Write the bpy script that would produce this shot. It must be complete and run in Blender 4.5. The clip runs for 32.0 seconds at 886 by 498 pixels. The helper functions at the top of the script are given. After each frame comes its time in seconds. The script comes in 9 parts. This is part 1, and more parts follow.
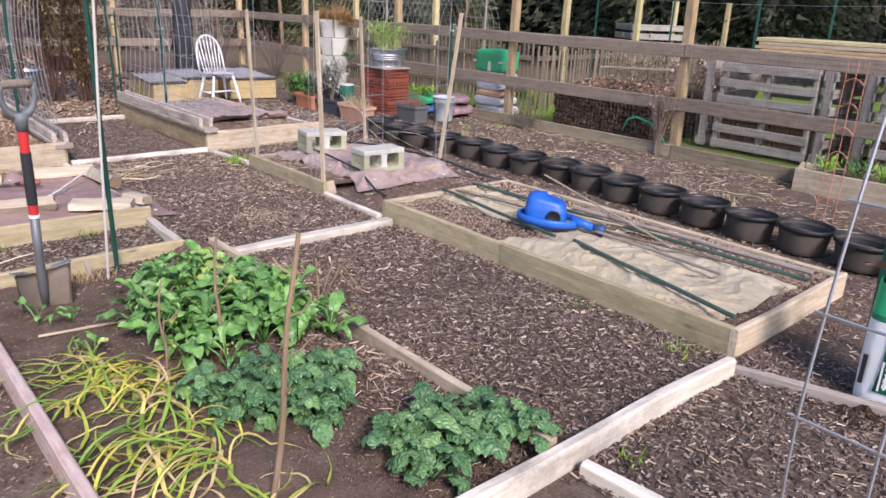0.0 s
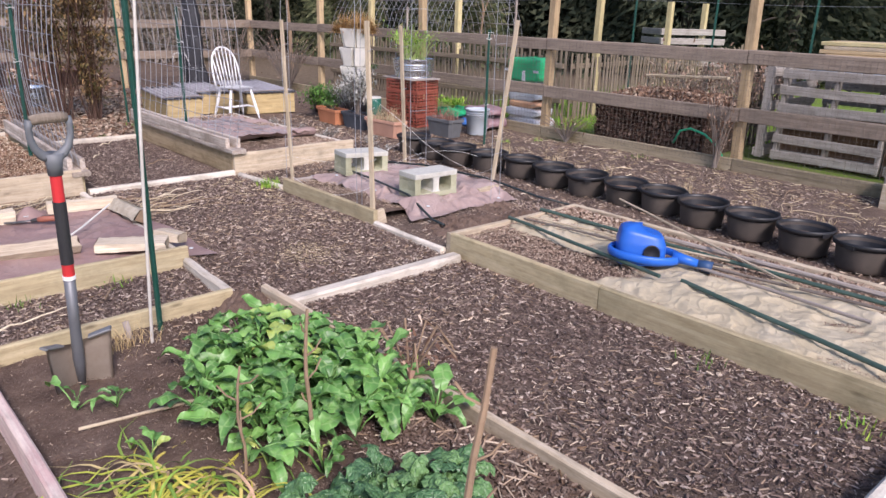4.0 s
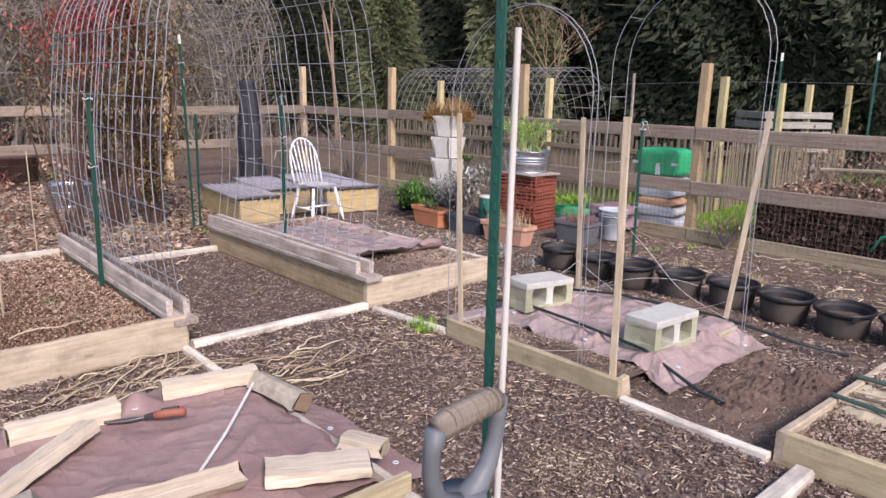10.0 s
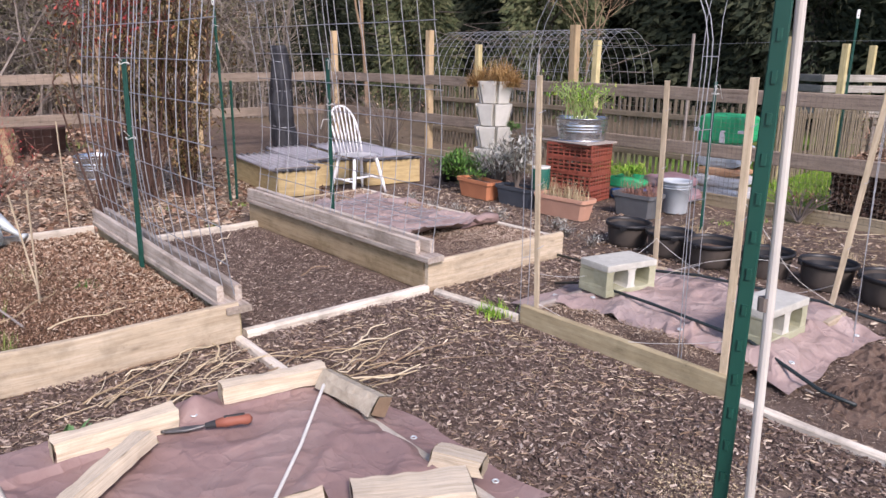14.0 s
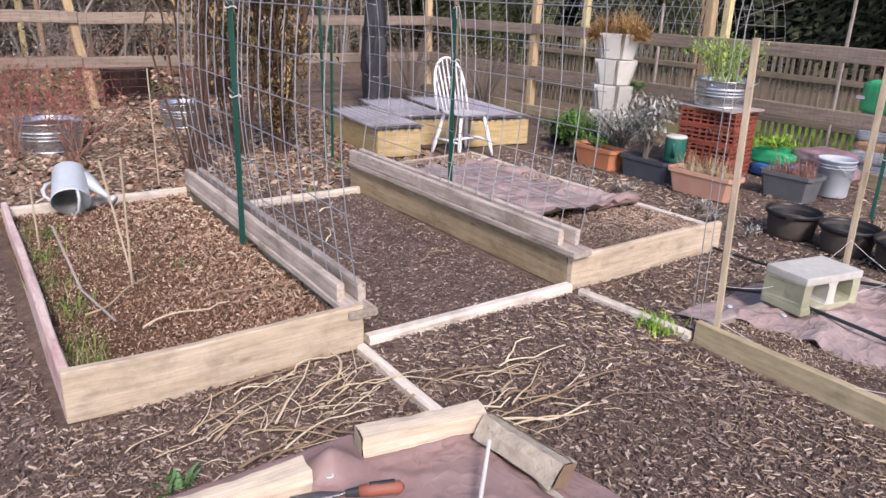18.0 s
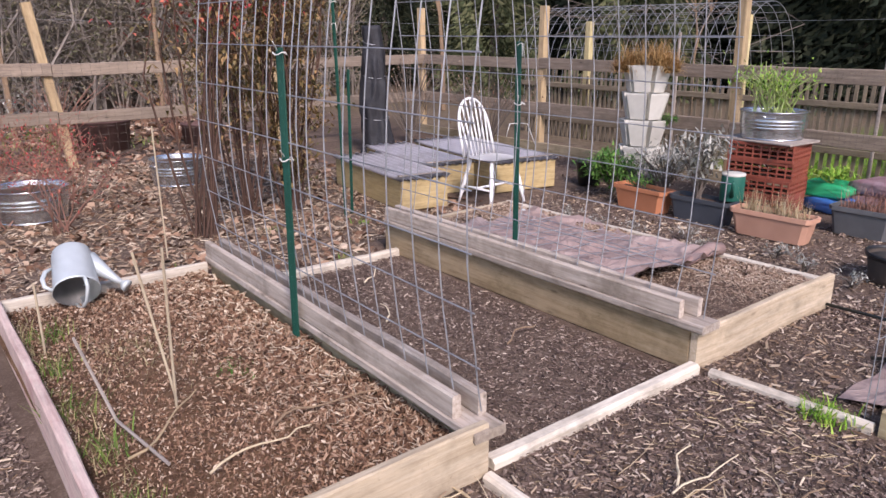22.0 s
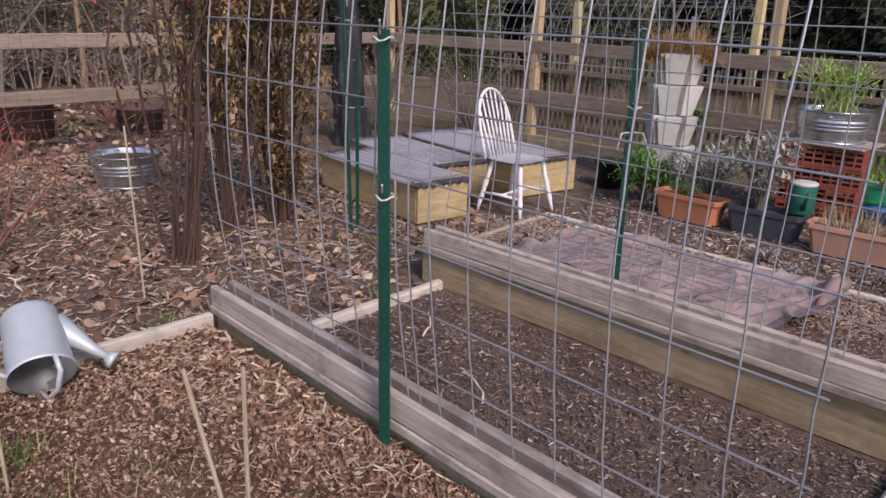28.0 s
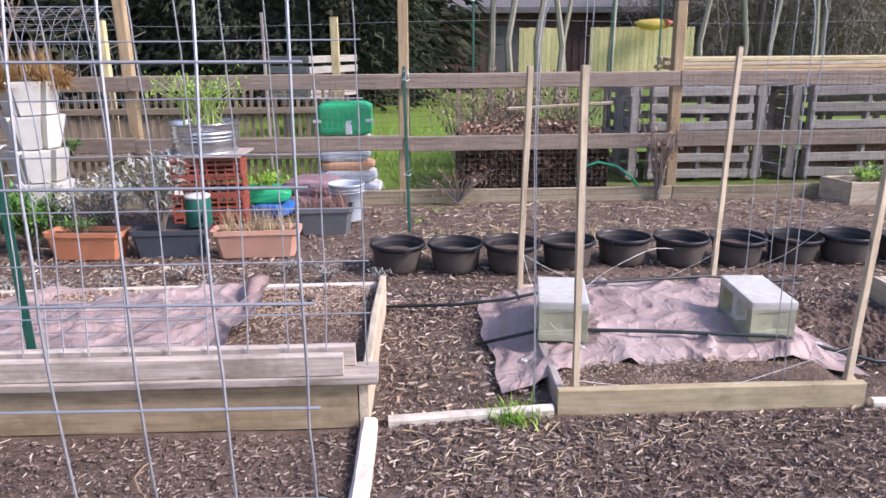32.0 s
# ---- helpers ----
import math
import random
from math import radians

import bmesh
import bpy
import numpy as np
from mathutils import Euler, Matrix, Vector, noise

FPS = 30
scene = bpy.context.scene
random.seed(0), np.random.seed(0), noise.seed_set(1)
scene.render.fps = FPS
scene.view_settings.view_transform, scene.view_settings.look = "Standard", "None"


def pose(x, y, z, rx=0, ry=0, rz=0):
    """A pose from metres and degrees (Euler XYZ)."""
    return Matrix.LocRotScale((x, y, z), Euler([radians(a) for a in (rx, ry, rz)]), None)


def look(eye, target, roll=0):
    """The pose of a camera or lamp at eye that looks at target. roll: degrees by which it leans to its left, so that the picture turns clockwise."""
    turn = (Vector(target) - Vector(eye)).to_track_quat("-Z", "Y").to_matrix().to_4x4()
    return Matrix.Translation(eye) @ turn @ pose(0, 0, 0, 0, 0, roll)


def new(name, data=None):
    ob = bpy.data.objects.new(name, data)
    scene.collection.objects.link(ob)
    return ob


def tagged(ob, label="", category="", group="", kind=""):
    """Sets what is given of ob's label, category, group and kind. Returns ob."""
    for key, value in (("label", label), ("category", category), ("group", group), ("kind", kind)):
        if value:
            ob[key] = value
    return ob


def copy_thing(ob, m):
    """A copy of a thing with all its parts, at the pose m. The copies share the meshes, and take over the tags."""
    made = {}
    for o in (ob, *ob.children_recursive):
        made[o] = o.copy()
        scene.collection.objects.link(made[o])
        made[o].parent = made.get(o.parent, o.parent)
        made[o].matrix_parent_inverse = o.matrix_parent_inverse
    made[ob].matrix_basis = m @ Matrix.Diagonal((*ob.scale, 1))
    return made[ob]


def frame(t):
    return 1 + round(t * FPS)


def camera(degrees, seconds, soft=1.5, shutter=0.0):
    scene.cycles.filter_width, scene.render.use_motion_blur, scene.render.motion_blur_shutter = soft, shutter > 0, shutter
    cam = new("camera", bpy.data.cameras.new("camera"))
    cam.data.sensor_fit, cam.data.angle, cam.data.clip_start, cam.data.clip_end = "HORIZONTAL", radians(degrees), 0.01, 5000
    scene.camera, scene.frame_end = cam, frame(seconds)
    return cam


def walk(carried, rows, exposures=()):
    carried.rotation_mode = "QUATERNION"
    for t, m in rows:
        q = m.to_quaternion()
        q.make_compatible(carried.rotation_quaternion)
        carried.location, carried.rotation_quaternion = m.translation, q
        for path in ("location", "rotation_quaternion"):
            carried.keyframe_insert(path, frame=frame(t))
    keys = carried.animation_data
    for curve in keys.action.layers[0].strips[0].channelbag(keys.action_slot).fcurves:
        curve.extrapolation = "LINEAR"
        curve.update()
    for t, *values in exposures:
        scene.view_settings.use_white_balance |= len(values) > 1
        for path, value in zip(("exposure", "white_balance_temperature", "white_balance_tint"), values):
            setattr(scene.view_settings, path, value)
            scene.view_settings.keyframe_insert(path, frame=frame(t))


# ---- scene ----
cam = camera(62.9, 32.0, shutter=0.25)
METRES, EYE, TILT, LEAN, TURN = 7.389, 1.5, 0.0, 0.0, -42.2
ROWS = [
    (0.0, 0, 0, 0, 0.79, -18.81, -2.31),
    (0.5, -0.0099, 0.0056, 0.0007, -3.03, -17.85, -2.2),
    (1.0, -0.0172, 0.0088, -0.0011, -6.19, -18.18, -2.85),
    (1.5, -0.0251, 0.011, -0.0014, -5.54, -18.27, -2.44),
    (2.0, -0.0359, 0.0133, -0.0028, -5.08, -17.79, -1.4),
    (2.5, -0.0428, 0.0229, -0.0045, -4.19, -18.75, -1.61),
    (3.0, -0.0491, 0.0457, -0.0026, -2.07, -18.39, -0.98),
    (3.5, -0.0533, 0.0704, -0.0015, 0.79, -18.25, -1.45),
    (5.5, -0.112, 0.1361, -0.001, -2.33, -18.94, -1.88),
    (6.0, -0.1185, 0.1664, 0.0025, 2.39, -18.25, -2.69),
    (6.5, -0.1299, 0.1846, 0.0027, 6.26, -17.73, -3.13),
    (7.0, -0.154, 0.2017, 0.0032, 2.99, -15.78, -3.21),
    (7.5, -0.178, 0.216, 0.0018, 0.11, -15.23, -0.52),
    (8.0, -0.1927, 0.2335, 0.0014, 0.96, -15.89, -0.79),
    (8.5, -0.2013, 0.2655, 0.0033, 3.99, -14.19, -0.17),
    (9.0, -0.2155, 0.2846, 0.002, 5.99, -13.92, -1.88),
    (9.5, -0.2362, 0.2974, 0.0026, 2.23, -13.28, -2.99),
    (10.0, -0.2572, 0.3048, 0.0014, -0.11, -12.45, -1.15),
    (10.5, -0.2665, 0.3136, -0.0013, -0.51, -13.68, -1.45),
    (11.0, -0.2745, 0.337, -0.0005, 2.02, -13.68, -1.1),
    (11.5, -0.281, 0.3624, 0.0006, 3.97, -12.82, -1.7),
    (12.0, -0.2862, 0.3668, 0.0015, 3.38, -12.57, -1.7),
    (12.5, -0.2904, 0.3643, 0.0003, 0.53, -13, -0.9),
    (13.0, -0.2953, 0.3646, -0.0005, 0.31, -13.48, -0.5),
    (13.5, -0.2967, 0.3648, -0.0024, 1.1, -14.46, -0.43),
    (15.5, -0.3186, 0.371, -0.0052, 1.66, -15.77, -1.12),
    (16.0, -0.3277, 0.3925, -0.0048, 3.62, -16.9, -1.48),
    (16.5, -0.3311, 0.415, -0.002, 5.58, -17.84, -1.58),
    (17.0, -0.3351, 0.4312, -0.0026, 6.77, -18.19, -2.06),
    (17.5, -0.3468, 0.4439, -0.0037, 8.97, -19.12, -2.77),
    (18.0, -0.3648, 0.4605, -0.0011, 6.89, -19.26, -1.99),
    (18.5, -0.3782, 0.468, -0.0011, 4.53, -19.4, -0.63),
    (19.0, -0.3867, 0.4787, -0.0006, 5.72, -18.77, -0.3),
    (19.5, -0.3951, 0.5, 0.0004, 6.4, -18.1, -0.81),
    (20.0, -0.404, 0.5195, 0.0015, 8.21, -16.75, -1.59),
    (20.5, -0.4163, 0.5275, 0.0009, 8.97, -16.77, -2.34),
    (21.0, -0.4344, 0.5361, 0.0001, 7.05, -16.79, -1.34),
    (21.5, -0.448, 0.542, -0.0008, 4.13, -16.52, -0.07),
    (22.0, -0.4565, 0.5468, -0.0025, 3.41, -16.56, -0.04),
    (22.5, -0.4622, 0.5604, -0.0027, 4.02, -16.95, 0.09),
    (23.0, -0.4676, 0.5795, -0.0009, 4.54, -16.53, -0.18),
    (23.5, -0.4776, 0.5943, -0.0027, 5.93, -15.93, -1.03),
    (24.0, -0.4939, 0.6055, -0.0036, 4.53, -16.82, -0.91),
    (24.5, -0.5069, 0.6122, -0.0038, 2.7, -17.33, -0),
    (25.0, -0.5141, 0.6213, -0.0048, 2.93, -18.03, -0.01),
    (25.5, -0.5198, 0.6394, -0.0033, 4.78, -16.97, -0.72),
    (27.5, -0.5617, 0.6805, -0.0033, -0.6, -17.77, -0.77),
    (28.0, -0.5683, 0.6861, -0.003, -2.88, -18.19, -1.66),
    (28.5, -0.5683, 0.7017, -0.0041, -4.96, -16.86, -2),
    (29.0, -0.5676, 0.7151, -0.0047, -14.93, -16.23, -3.98),
    (29.5, -0.5716, 0.7165, -0.0041, -30.66, -15.56, -0.82),
    (30.0, -0.5707, 0.7185, -0.0045, -36.12, -15.87, 0.49),
    (30.5, -0.5699, 0.7186, -0.0048, -38.96, -15.42, 0.37),
    (31.0, -0.5682, 0.717, -0.0051, -42.08, -15.97, 0.06),
    (31.5, -0.5662, 0.7142, -0.0052, -47.05, -15.97, 0.26),
    (32.0, -0.566, 0.7131, -0.0053, -50.25, -16, 0.41),
]
walk(cam, [(t, pose(0, 0, EYE, TILT, LEAN, TURN) @ pose(METRES * x, METRES * y, METRES * z, 90 + pitch, roll, yaw)) for t, x, y, z, yaw, pitch, roll in ROWS],
     exposures=[(0.0, 0.66, 6450, 22), (6.0, 0.64, 6500, 24), (19.0, 0.66, 6600, 23), (21.6, 0.66, 6600, 24), (23.2, 0.12, 6700, 26), (28.3, 0.10, 6650, 26), (28.9, 0.70, 6500, 22), (29.6, 0.88, 6400, 22), (32.0, 1.06, 6300, 25)])

# ---- light ----
SUN_ELEV, SUN_AZ = 40.0, 201.0     # degrees; azimuth counted from +y towards +x
world = bpy.data.worlds.new("sky")
scene.world = world
world.use_nodes = True
_wn = world.node_tree
_bg = _wn.nodes["Background"]
_sky = _wn.nodes.new("ShaderNodeTexSky")
_sky.sky_type = 'NISHITA'
_sky.sun_disc = False
_sky.sun_elevation = radians(SUN_ELEV)
_sky.sun_rotation = radians(SUN_AZ)
_sky.air_density = 1.0
_sky.dust_density = 1.0
_wn.links.new(_sky.outputs[0], _bg.inputs[0])
_bg.inputs[1].default_value = 0.15
_sun = bpy.data.lights.new("sun", 'SUN')
_sun.energy = 2.6
_sun.angle = radians(14.0)
_sun.color = (1.0, 0.95, 0.89)
_so = new("sun", _sun)
_d = Vector((math.sin(radians(SUN_AZ)) * math.cos(radians(SUN_ELEV)), math.cos(radians(SUN_AZ)) * math.cos(radians(SUN_ELEV)), math.sin(radians(SUN_ELEV))))
_so.matrix_world = look(_d * 60, (0, 0, 0))

# ---- materials ----
class Nodes:
    """A small wrapper to write node materials."""
    def __init__(self, name, rough=0.8, metal=0.0, spec=0.35):
        self.mat = bpy.data.materials.new(name)
        self.mat.use_nodes = True
        self.t = self.mat.node_tree
        self.b = self.t.nodes["Principled BSDF"]
        self.b.inputs["Roughness"].default_value = rough
        self.b.inputs["Metallic"].default_value = metal
        self.b.inputs["Specular IOR Level"].default_value = spec

    def add(self, kind, **inputs):
        n = self.t.nodes.new("ShaderNode" + kind)
        for k, v in inputs.items():
            k = k.replace("_", " ")
            if hasattr(v, "is_linked"):
                self.t.links.new(v, n.inputs[k])
            else:
                n.inputs[k].default_value = v
        return n

    def link(self, a, b):
        self.t.links.new(a, b)

    def coords(self, which="Object", scale=(1, 1, 1)):
        if which == "grain":
            a = self.t.nodes.new("ShaderNodeAttribute")
            a.attribute_name = "grain"
            out = a.outputs["Vector"]
        else:
            out = self.t.nodes.new("ShaderNodeTexCoord").outputs[which]
        m = self.add("Mapping", Scale=scale)
        self.link(out, m.inputs["Vector"])
        return m.outputs[0]

    def noise(self, vec, scale, detail=4.0, rough=0.6):
        n = self.add("TexNoise", Scale=scale, Detail=detail, Roughness=rough)
        self.link(vec, n.inputs["Vector"])
        return n.outputs["Fac"]

    def ramp(self, fac, stops):
        r = self.t.nodes.new("ShaderNodeValToRGB")
        e = r.color_ramp.elements
        while len(e) < len(stops):
            e.new(0.5)
        for el, (p, c) in zip(e, stops):
            el.position, el.color = p, (*c, 1)
        self.link(fac, r.inputs[0])
        return r.outputs[0]

    def mix(self, fac, a, b, kind='MIX'):
        m = self.t.nodes.new("ShaderNodeMix")
        m.data_type, m.blend_type = 'RGBA', kind
        for sock, v in ((m.inputs[0], fac), (m.inputs[6], a), (m.inputs[7], b)):
            if hasattr(v, "is_linked"):
                self.link(v, sock)
            elif isinstance(v, tuple):
                sock.default_value = (*v, 1)
            else:
                sock.default_value = v
        return m.outputs[2]

    def bump(self, height, strength=0.4, dist=0.004):
        b = self.add("Bump", Strength=strength, Distance=dist)
        self.link(height, b.inputs["Height"])
        self.link(b.outputs[0], self.b.inputs["Normal"])

    def random(self, island=False):
        if island:
            return self.t.nodes.new("ShaderNodeNewGeometry").outputs["Random Per Island"]
        return self.t.nodes.new("ShaderNodeObjectInfo").outputs["Random"]

    def vary(self, col, lo=0.8, hi=1.15, island=False):
        """Each piece a little lighter or darker."""
        g = self.ramp(self.random(island), [(0, (lo,) * 3), (1, (hi,) * 3)])
        return self.mix(1.0, col, g, 'MULTIPLY')

    def done(self, col):
        if isinstance(col, tuple):
            self.b.inputs["Base Color"].default_value = (*col, 1)
        else:
            self.link(col, self.b.inputs["Base Color"])
        return self.mat


def wood(name, dark, mid, light, rough=0.82, stain=0.5, stain_col=(0.09, 0.08, 0.06), grain=1.0, lo=0.82, hi=1.12):
    n = Nodes(name, rough, spec=0.25)
    v = n.coords("grain")
    vs = n.coords("grain", (1.2, 22 * grain, 22 * grain))
    w = n.coords("grain", (3.0, 90, 90))
    g = n.noise(vs, 2.2, 5, 0.65)
    col = n.ramp(g, [(0.2, dark), (0.5, mid), (0.8, light)])
    fine = n.noise(w, 2.0, 3, 0.6)
    col = n.mix(0.16, col, n.ramp(fine, [(0.3, (0.55,) * 3), (0.6, (1.1,) * 3)]), 'MULTIPLY')
    knots = n.add("TexVoronoi", Scale=3.6)
    n.link(n.coords("grain", (0.7, 2.2, 2.2)), knots.inputs["Vector"])
    col = n.mix(n.ramp(knots.outputs["Distance"], [(0.03, (0.75,) * 3), (0.10, (0,) * 3)]), col, tuple(c * 0.45 for c in dark))
    big = n.noise(v, 2.6, 5, 0.7)
    col = n.mix(n.ramp(big, [(0.50, (0,) * 3), (0.72, (stain,) * 3)]), col, stain_col)
    patch = n.noise(n.coords("grain", (1.0, 3.0, 3.0)), 7.0, 6, 0.75)
    col = n.mix(0.6, col, n.ramp(patch, [(0.30, (0.62,) * 3), (0.5, (1.0,) * 3), (0.70, (1.22,) * 3)]), 'MULTIPLY')
    specks = n.noise(v, 42.0, 3, 0.7)
    col = n.mix(n.ramp(specks, [(0.66, (0,) * 3), (0.74, (0.35,) * 3)]), col, tuple(c * 0.35 for c in dark))
    col = n.vary(col, lo, hi)
    n.bump(g, 0.5, 0.004)
    return n.done(col)


def plain(name, a, b, scale=12.0, rough=0.6, metal=0.0, bump=0.15, lo=0.9, hi=1.08, island=False, spec=0.4, dist=0.003):
    n = Nodes(name, rough, metal, spec)
    v = n.coords("Object")
    f = n.noise(v, scale, 6, 0.65)
    g = n.noise(v, scale * 0.16 + 0.5, 3, 0.6)
    col = n.mix(f, a, b)
    col = n.mix(0.55, col, n.ramp(g, [(0.3, (0.72,) * 3), (0.7, (1.18,) * 3)]), 'MULTIPLY')
    col = n.vary(col, lo, hi, island)
    n.bump(f, bump, dist)
    return n.done(col)


def leafy(name, stops, rough=0.6, island=True, spec=0.3, trans=0.0):
    n = Nodes(name, rough, 0, spec)
    r = n.random(island)
    col = n.ramp(r, stops)
    f = n.noise(n.coords("Object"), 38.0, 4)
    col = n.mix(0.5, col, n.ramp(f, [(0.3, (0.65,) * 3), (0.7, (1.2,) * 3)]), 'MULTIPLY')
    n.bump(f, 0.35, 0.004)
    return n.done(col)


M_PINE = wood("new_pine", (0.36, 0.275, 0.18), (0.52, 0.425, 0.305), (0.64, 0.55, 0.43), stain=0.6, stain_col=(0.20, 0.165, 0.11))
M_TREATED = wood("treated_pine", (0.32, 0.245, 0.14), (0.45, 0.37, 0.225), (0.55, 0.47, 0.31), stain=0.5, stain_col=(0.16, 0.15, 0.08))
M_OLD = wood("weathered_wood", (0.20, 0.165, 0.14), (0.33, 0.285, 0.25), (0.45, 0.40, 0.36), stain=0.45, stain_col=(0.10, 0.085, 0.08))
M_EDGE = wood("bleached_edging", (0.46, 0.39, 0.30), (0.67, 0.60, 0.50), (0.82, 0.76, 0.66), stain=0.65, stain_col=(0.15, 0.13, 0.10))
M_FENCE = wood("fence_wood", (0.19, 0.145, 0.11), (0.285, 0.225, 0.175), (0.38, 0.31, 0.245), stain=0.4, stain_col=(0.13, 0.11, 0.09))
M_KICK = wood("mossy_kick_board", (0.21, 0.165, 0.105), (0.325, 0.265, 0.175), (0.42, 0.355, 0.25), stain=0.65, stain_col=(0.14, 0.125, 0.06))
M_POST = wood("post_wood", (0.34, 0.235, 0.125), (0.47, 0.345, 0.20), (0.57, 0.44, 0.28), stain=0.4, stain_col=(0.20, 0.15, 0.10))
M_YPOST = wood("yellow_post_wood", (0.42, 0.34, 0.16), (0.56, 0.47, 0.25), (0.68, 0.60, 0.36), stain=0.25, stain_col=(0.25, 0.2, 0.12))
M_PALLET = wood("pallet_wood", (0.20, 0.18, 0.16), (0.32, 0.295, 0.265), (0.44, 0.41, 0.37), stain=0.4)
M_SLAT = wood("old_slat", (0.15, 0.115, 0.08), (0.235, 0.19, 0.135), (0.33, 0.275, 0.20), stain=0.35)
M_STAKE = wood("stake_wood", (0.33, 0.26, 0.17), (0.47, 0.385, 0.27), (0.58, 0.49, 0.37), stain=0.3, stain_col=(0.2, 0.17, 0.12))
M_SPLIT = wood("split_log", (0.42, 0.32, 0.21), (0.62, 0.52, 0.385), (0.76, 0.68, 0.55), stain=0.55, stain_col=(0.33, 0.28, 0.22), grain=2.2)
M_DULLSPLIT = wood("dull_split_log", (0.26, 0.20, 0.14), (0.43, 0.35, 0.255), (0.58, 0.50, 0.39), stain=0.7, stain_col=(0.16, 0.13, 0.10), grain=2.2)
M_MOSSBARK = plain("mossy_bark", (0.20, 0.165, 0.115), (0.56, 0.50, 0.40), 26, 0.95, bump=1.0, dist=0.014)
M_FRESH = wood("cold_frame_wood", (0.36, 0.26, 0.12), (0.49, 0.37, 0.185), (0.60, 0.475, 0.27), stain=0.2, stain_col=(0.3, 0.24, 0.15))
M_PINK = wood("red_stained_board", (0.42, 0.27, 0.24), (0.60, 0.45, 0.40), (0.72, 0.64, 0.54), stain=0.7, stain_col=(0.42, 0.19, 0.19))
M_RAIL = wood("silvered_rail", (0.28, 0.22, 0.18), (0.455, 0.385, 0.325), (0.62, 0.555, 0.485), stain=0.75, stain_col=(0.15, 0.12, 0.085))
M_ARCHBOARD = wood("arch_bed_board", (0.24, 0.17, 0.095), (0.385, 0.29, 0.175), (0.50, 0.395, 0.26), stain=0.75, stain_col=(0.15, 0.12, 0.055))


def ground_material():
    n = Nodes("mulched_ground", 0.95, spec=0.15)
    v = n.coords("Object")
    big = n.noise(v, 0.9, 5, 0.6)
    mid = n.noise(v, 9.0, 6, 0.7)
    fine = n.noise(v, 70.0, 5, 0.7)
    vo = n.add("TexVoronoi", Scale=55.0)
    n.link(n.coords("Object", (1, 0.55, 1)), vo.inputs["Vector"])
    col = n.ramp(mid, [(0.25, (0.072, 0.049, 0.038)), (0.5, (0.145, 0.103, 0.080)), (0.78, (0.25, 0.19, 0.15))])
    col = n.mix(n.ramp(fine, [(0.50, (0,) * 3), (0.72, (0.75,) * 3)]), col, (0.30, 0.235, 0.185))
    col = n.mix(n.ramp(vo.outputs["Distance"], [(0.05, (0.5,) * 3), (0.3, (0,) * 3)]), col, (0.26, 0.20, 0.155))
    col = n.mix(n.ramp(big, [(0.42, (0,) * 3), (0.65, (0.5,) * 3)]), col, (0.085, 0.060, 0.046))
    # grass away from the garden
    sx = n.add("SeparateXYZ")
    n.link(n.coords("Object"), sx.inputs[0])
    wob = n.noise(v, 0.5, 3)
    edge = n.add("Math")
    edge.operation = 'MULTIPLY_ADD'
    n.link(wob, edge.inputs[0])
    edge.inputs[1].default_value = 2.4
    n.link(sx.outputs[0], edge.inputs[2])
    mr = n.add("MapRange")
    for k, val in (("From Min", 8.5), ("From Max", 9.3)):
        mr.inputs[k].default_value = val
    n.link(edge.outputs[0], mr.inputs["Value"])
    grass = n.ramp(fine, [(0.3, (0.07, 0.12, 0.02)), (0.7, (0.20, 0.30, 0.05))])
    brown = n.ramp(mid, [(0.3, (0.10, 0.075, 0.05)), (0.7, (0.22, 0.17, 0.12))])
    yy = n.add("MapRange")
    for k, val in (("From Min", 9.5), ("From Max", 10.5)):
        yy.inputs[k].default_value = val
    n.link(sx.outputs[1], yy.inputs["Value"])
    grass = n.mix(yy.outputs[0], grass, brown)
    col = n.mix(mr.outputs[0], col, grass)
    h = n.mix(0.5, fine, mid)
    n.bump(h, 0.9, 0.02)
    return n.done(col)


def soil_material(name, dark, mid, light, speck=(0.3, 0.26, 0.2), amt=0.5):
    n = Nodes(name, 0.97, spec=0.12)
    v = n.coords("Object")
    mid_n = n.noise(v, 7.0, 6, 0.7)
    fine = n.noise(v, 85.0, 5, 0.75)
    col = n.ramp(mid_n, [(0.3, dark), (0.55, mid), (0.8, light)])
    col = n.mix(n.ramp(fine, [(0.52, (0,) * 3), (0.75, (amt,) * 3)]), col, speck)
    n.bump(n.mix(0.5, fine, mid_n), 0.9, 0.015)
    return n.done(col)


M_GROUND = ground_material()
M_SOIL = soil_material("garden_soil", (0.078, 0.051, 0.040), (0.15, 0.102, 0.078), (0.24, 0.175, 0.136))
M_LEAFSOIL = soil_material("leaf_litter_soil", (0.07, 0.04, 0.025), (0.15, 0.09, 0.055), (0.23, 0.15, 0.09), (0.32, 0.2, 0.12))
M_CHIP = leafy("wood_chip", [(0.0, (0.052, 0.034, 0.029)), (0.45, (0.130, 0.090, 0.074)), (0.75, (0.225, 0.165, 0.135)), (0.93, (0.36, 0.285, 0.235)), (1.0, (0.56, 0.47, 0.39))], 0.9)
M_CRUMB = leafy("soil_crumb", [(0.0, (0.070, 0.046, 0.036)), (0.6, (0.15, 0.105, 0.08)), (0.93, (0.235, 0.175, 0.138)), (1.0, (0.48, 0.40, 0.32))], 0.95)
M_PALECHIP = leafy("pale_wood_chip", [(0.0, (0.16, 0.10, 0.06)), (0.5, (0.36, 0.26, 0.18)), (1.0, (0.60, 0.50, 0.38))], 0.9)
